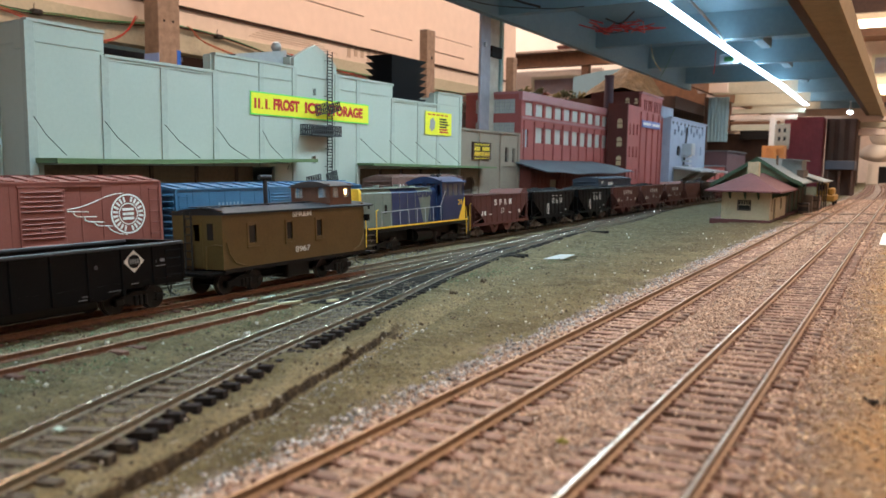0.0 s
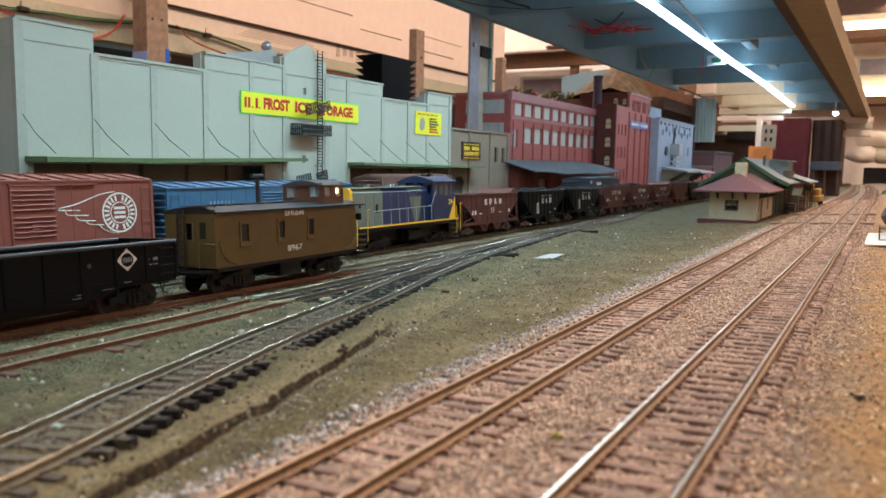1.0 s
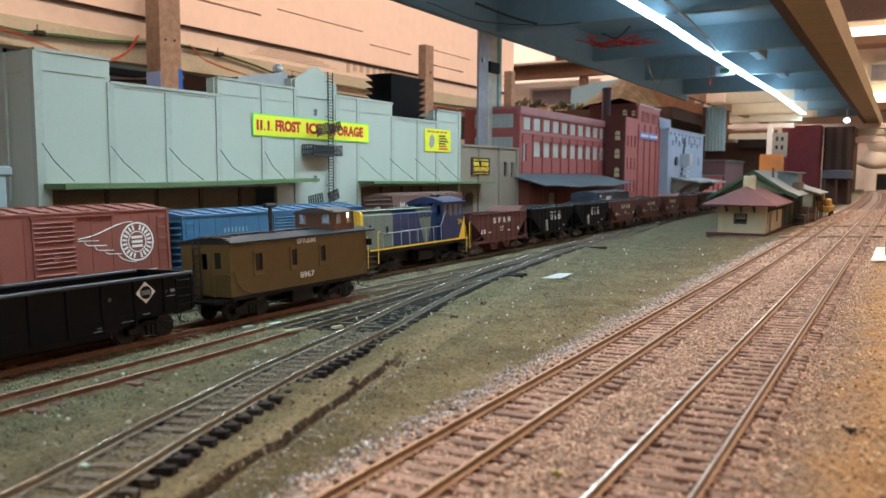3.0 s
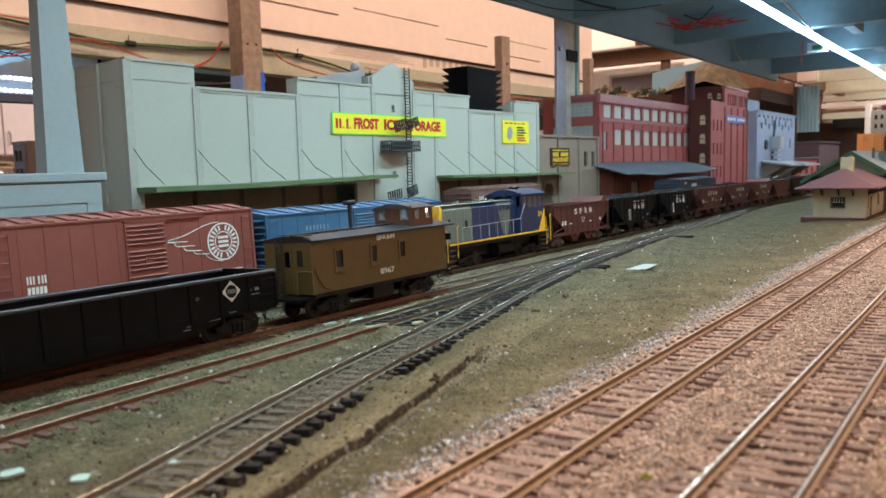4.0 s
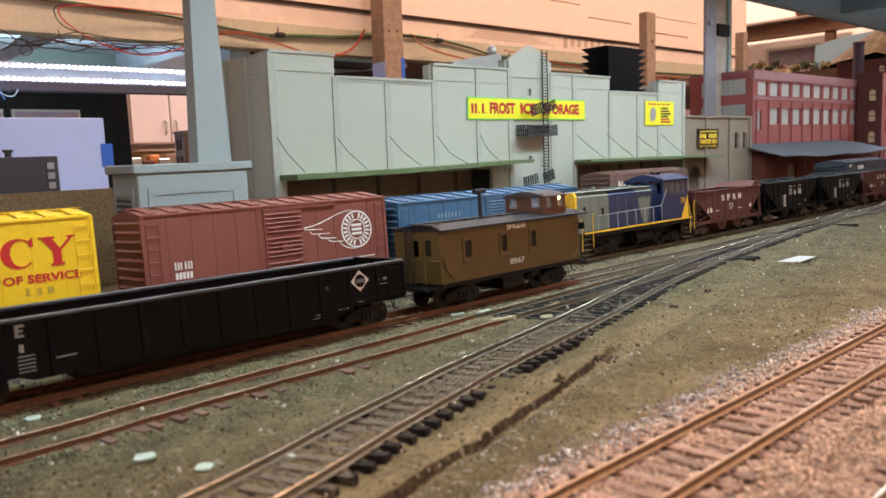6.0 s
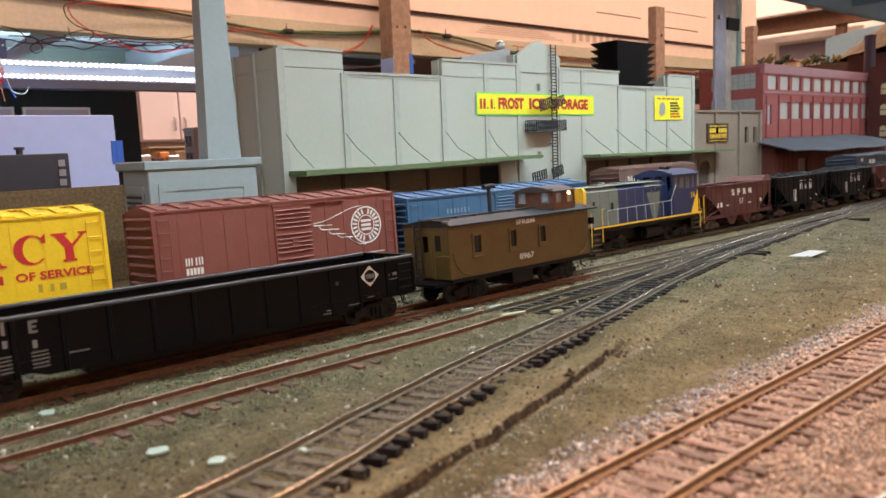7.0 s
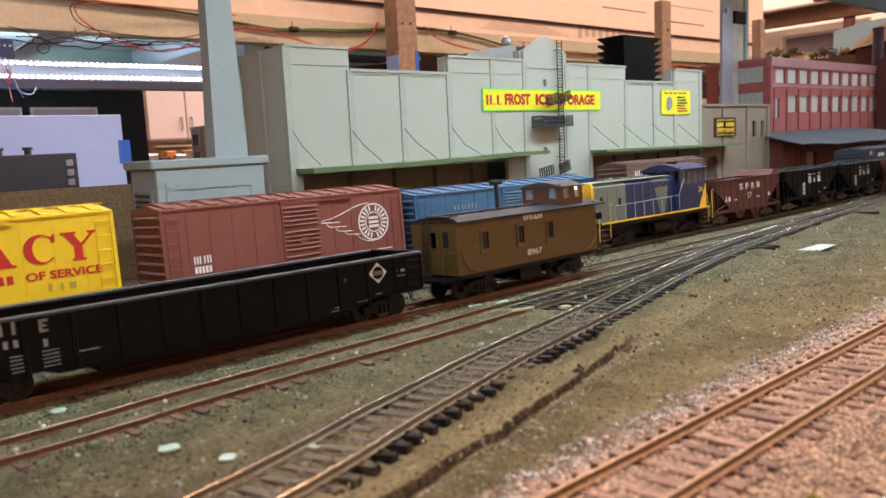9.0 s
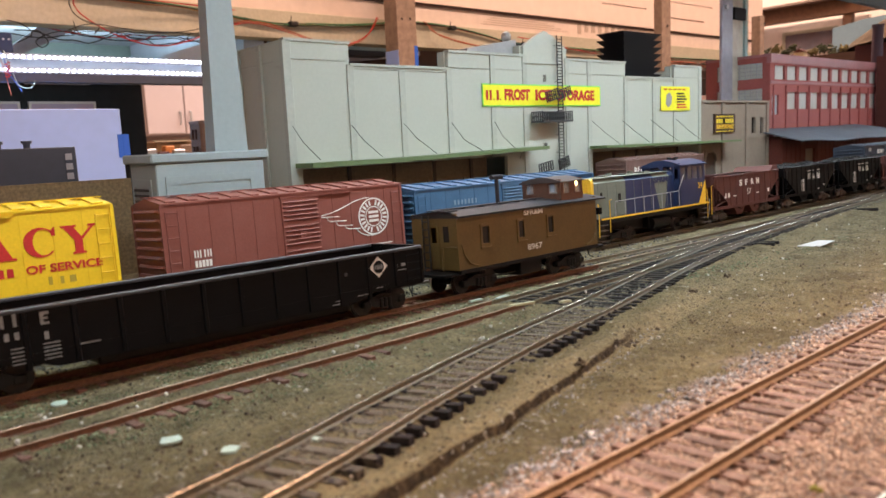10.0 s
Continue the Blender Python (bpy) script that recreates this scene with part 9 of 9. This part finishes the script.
cot.add("cottage_roof", prism(((-1.103, 0.302), (-1.085, 0.313), (-1.067, 0.302)), 2.527, 2.563), M["hop_red"])

# ---- down the aisle at the far end ----
far = Site("maroon_cabinet", (-0.34, 3.4, 0), "tall maroon corrugated sheet standing at the far end", "panel")
fold = [(-0.407 + 0.006 * i + dx, 3.3985 + 0.0015 * (i % 2)) for i in range(24) for dx in (0.0, 0.005)]
bm = prism(fold + [(-0.263, 3.405), (-0.407, 3.405)], -0.02, 0.265, "z")
far.add("corrugated_sheet", bm, M["maroon_cloth"])
far.add("sheet_back", box(-0.407, -0.263, 3.405, 3.5, -0.02, 0.263), M["maroon_cloth"])
dk = Site("dark_cabinet", (-0.16, 3.5, 0), "dark brown timber cabinet beside the line", "cabinet")
dk.add("cabinet_body", box(-0.26, -0.15, 3.5, 3.8, -0.02, 0.262), M["dark_brown"])
for x in (-0.25, -0.212, -0.175):
    dk.add("cabinet_board", box(x, x + 0.02, 3.494, 3.5, -0.02, 0.262, bevel=0.001), M["house_brown"])
sh = Site("flat_shelter", (-0.105, 2.0, ground_z(-0.105)), "dark grey flat-roofed shelter on posts past the depot", "shelter")
gz = ground_z(-0.105) - 0.001
sh.add("shelter_roof", box(-0.136, -0.074, 1.99, 2.09, 0.056, 0.0765, bevel=0.001), M["slate"])
sh.add("shelter_back", box(-0.134, -0.076, 2.08, 2.084, gz, 0.056), M["dark_brown"])
for x in (-0.132, -0.105, -0.078):
    sh.add("shelter_post", box(x - 0.0025, x + 0.0025, 1.995, 2.0, gz, 0.056), M["dark_brown"])
tw = Site("pale_pillar", (-0.39, 3.0, 0), "pale timber pillar with a faded board fixed to it", "pillar")
tw.add("pillar_post", box(-0.406, -0.388, 3.0, 3.03, -0.03, 0.238, bevel=0.001), M["cream_paper"])
hs = [(x, x + 0.009, z, z + 0.015) for x in (-0.377, -0.359) for z in (0.157, 0.187)]
tw.add("faded_board", wall_with_holes(-0.3875, -0.337, 0.128, 0.217, 3.004, 3.008, hs, "y"), M["stone"], label="small grey model front with four dark windows")
tw.add("window_backing", box(-0.386, -0.3385, 3.0085, 3.014, 0.13, 0.215), M["black_cloth"])
ob_ = Site("orange_crate", (-0.36, 2.9, 0), "orange plastic crate stacked on dark boxes", "crate")
ob_.add("crate_shell", wall_with_holes(-0.412, -0.340, 0.07, 0.137, 2.9, 2.904, [(-0.398, -0.381, 0.095, 0.125), (-0.362, -0.345, 0.095, 0.125)], "y"), M["orange"])
ob_.add("crate_back", box(-0.412, -0.340, 2.908, 2.96, 0.07, 0.137), M["orange"])
bx = Site("dark_box", (-0.36, 2.93, -0.02), "dark brown box under the orange crate", "box")
bx.add("box_body", box(-0.415, -0.33, 2.9, 2.97, -0.03, 0.069, bevel=0.001), M["dark_brown"])
slot = Site("black_slot_board", (-0.51, 3.4, 0.2), "cream board with a black slot below it", "board")
slot.add("cream_board", box(-0.604, -0.444, 3.4, 3.415, 0.2205, 0.262, bevel=0.001), M["cream_paper"])
slot.add("black_slot", box(-0.578, -0.446, 3.405, 3.418, 0.177, 0.2195), M["black_cloth"])
bc = Site("blue_sheet", (-0.607, 2.9, -0.03), "pale blue rippled sheet fixed to a maroon post", "panel")
bc.add("post", box(-0.614, -0.602, 2.895, 2.907, -0.03, 0.31), M["dark_brown"])
fold = [(-0.602 + 0.006 * i + dx, 2.898 + 0.0025 * (i % 2)) for i in range(12) for dx in (0.0, 0.004)]
bc.add("rippled_sheet", prism(fold + [(-0.532, 2.906), (-0.602, 2.906)], 0.151, 0.31, "z"), M["blue_grey"])

bd = Site("brown_sheet", (-0.7, 3.3, 0), "dark brown backing sheet behind the town", "panel", kind="structure")
bd.add("sheet", box(-1.0, -0.41, 3.42, 3.44, -0.03, 0.20), M["dark_brown"])
tb = Site("far_timbers", (-0.6, 3.6, 0.2), "tan timbers and boards under the far deck", "timber", kind="structure")
tb.add("hung_board", box(-0.61, -0.51, 2.75, 2.765, 0.312, 0.346, bevel=0.001), M["cream_paper"])
for x0, x1, z0, z1, mat in ((-0.58, -0.33, 0.2985, 0.3115, "tan"), (-0.575, -0.315, 0.2695, 0.287, "tan"), (-0.582, -0.34, 0.2455, 0.2625, "cream_paper"),
                            (-0.58, -0.40, 0.228, 0.24, "dark_wood"), (-0.578, -0.41, 0.2035, 0.2255, "tan")):
    tb.add("cross_board", box(x0, x1, 3.2, 3.22, z0, z1, bevel=0.001), M[mat])
tb.add("hanger", box(-0.60, -0.582, 3.2, 3.225, 0.2, 0.366), M["dark_wood"])
for i, (z, y) in enumerate(((0.20, 3.6), (0.235, 3.7), (0.27, 3.85))):
    tb.add("timber", box(-0.95, -0.05, y, y + 0.04, z, z + 0.024, bevel=0.002), M["tan"] if i % 2 else M["cream_paper"])
pt = Site("tunnel_portal", (-0.03, 4.0, 0), "cream tunnel portal at the end of the main lines", "tunnel portal")
pt.add("portal_wall", wall_with_holes(-0.1235, 0.09, -0.02, 0.0915, 4.0, 4.03, [(-0.077, 0.04, -0.02, 0.074)], "y"), M["ceiling_paint"])
pt.add("tunnel_dark", box(-0.12, 0.09, 4.1, 4.12, -0.02, 0.09), M["black_cloth"])
for i, (x, z, r_) in enumerate(((-0.09, 0.135, 0.05), (0.02, 0.13, 0.05), (-0.03, 0.205, 0.055), (0.06, 0.2, 0.05))):
    ck_ = Site("pale_bundle", (x, 4.1, z - 0.04), "soft pale bundle heaped over the portal", "bundle", "bundles")
    bm = bmesh.new()
    bmesh.ops.create_uvsphere(bm, u_segments=20, v_segments=12, radius=1, matrix=Matrix.Translation((x, 4.1, z)) @ Matrix.Diagonal((r_ * 1.7, r_, r_ * 0.85, 1)))
    for v in bm.verts:
        v.co += 0.014 * noise.noise_vector(v.co * 14)
    ck_.add("bundle_body", bm, M[("ceiling_paint", "tan")[i % 2]], smooth=True)

# ---- bench that carries the yard ----
bench = thing("layout_bench", BOARD.copy(), "plywood bench top on timber legs carrying the rail yard", "bench", kind="structure")
part("plywood_top", box(-1.7, 0.3, -0.7, 4.6, -0.028, -0.011), M["wood"], bench)
part("front_apron", box(0.3, 0.318, -0.7, 4.6, -0.14, 0.004), M["dark_wood"], bench)
repeat("leg", box(-0.03, 0.03, -0.03, 0.03, -1.08, -0.028), M["wood"], bench, [pose(x, y, 0) for x in (-1.6, 0.22) for y in (-0.6, 1.9, 4.4)])
# added dark sheet: stands in for the shaded recess below the beam
under = Site("shadow_panel", (-1.3, 1.0, -0.06), "dark brown sheet added for the dark recess under the wiring beam", "panel", kind="structure")
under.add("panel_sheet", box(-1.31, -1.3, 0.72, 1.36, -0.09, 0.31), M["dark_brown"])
under.add("blue_brace", prism(((0.74, 0.25), (0.74, 0.305), (1.07, 0.275), (1.07, 0.266)), -1.298, -1.288, "x"), M["blue_grey"])
under.add("sloping_rail", prism(((0.80, 0.226), (0.80, 0.236), (1.10, 0.266), (1.10, 0.257)), -1.288, -1.278, "x"), M["galv"])
under.add("grey_ledge", box(-1.3, -1.24, 0.72, 0.98, 0.246, 0.256), M["slate"])

# ---- the room ----
def slab(name, dims, mat, label, cat):
    return tagged(part(name, box(*dims), M[mat]), label, cat, kind="structure")


slab("wall_west", (-4.3, -4.2, -3.0, 6.0, -1.1, 2.0), "peach", "warm peach painted room wall", "wall")
slab("wall_partition", (-3.45, -3.35, 0.9, 6.0, -1.1, 2.0), "peach", "warm peach painted partition wall", "wall")
slab("wall_north", (-4.3, 2.6, 6.0, 6.1, -1.1, 2.0), "peach", "warm peach painted end wall", "wall")
slab("wall_east", (2.5, 2.6, -3.0, 6.0, -1.1, 2.0), "peach", "warm peach painted side wall", "wall")
slab("wall_south", (-4.3, 2.6, -3.1, -3.0, -1.1, 2.0), "peach", "warm peach painted near wall", "wall")
slab("ceiling", (-4.3, 2.6, -3.1, 6.1, 2.0, 2.1), "ceiling_paint", "pale painted room ceiling", "ceiling")
slab("floor", (-4.3, 2.6, -3.1, 6.1, -1.2, -1.1), "lino", "grey sheet floor of the room", "floor")
aw = Site("aisle_shelves", (0.3, 4.6, -1.1), "timber wall shelves with glowing strips across the aisle", "shelf", kind="structure")
aw.add("back_panel", box(-0.5, 1.3, 4.7, 4.72, -1.1, 1.3), M["cream_paper"])
aw.add("upper_shelf", box(-0.5, 1.3, 4.5, 4.7, 0.735, 0.775), M["dark_wood"])
aw.add("lower_shelf", box(-0.5, 1.3, 4.5, 4.7, 0.40, 0.438), M["dark_wood"])
aw.add("dark_valance", box(-0.5, 1.3, 4.55, 4.57, 0.86, 1.3), M["dark_brown"])
# upper strip is a lamp; the lower is a bright shelf made to glow
for z in (0.79, 0.452):
    s_ = Site("shelf_lamp", (0.3, 4.62, z - 0.014), "warm glowing strip lying on the shelf", "lamp", "aisle lamps")
    s_.add("lamp_tube", box(-0.35, 0.9, 4.6, 4.64, z - 0.014, z + 0.045, bevel=0.01), M["warm_lamp"])
pc = Site("framed_picture", (-0.05, 4.69, 0.55), "dim landscape picture in a pale frame", "picture")
pc.add("picture_frame", wall_with_holes(-0.165, 0.1, 0.55, 0.665, 4.685, 4.7, [(-0.15, 0.085, 0.565, 0.65)], "y"), M["tan"])
pc.add("picture_sheet", box(-0.15, 0.085, 4.692, 4.698, 0.565, 0.65), M["hill_card"])
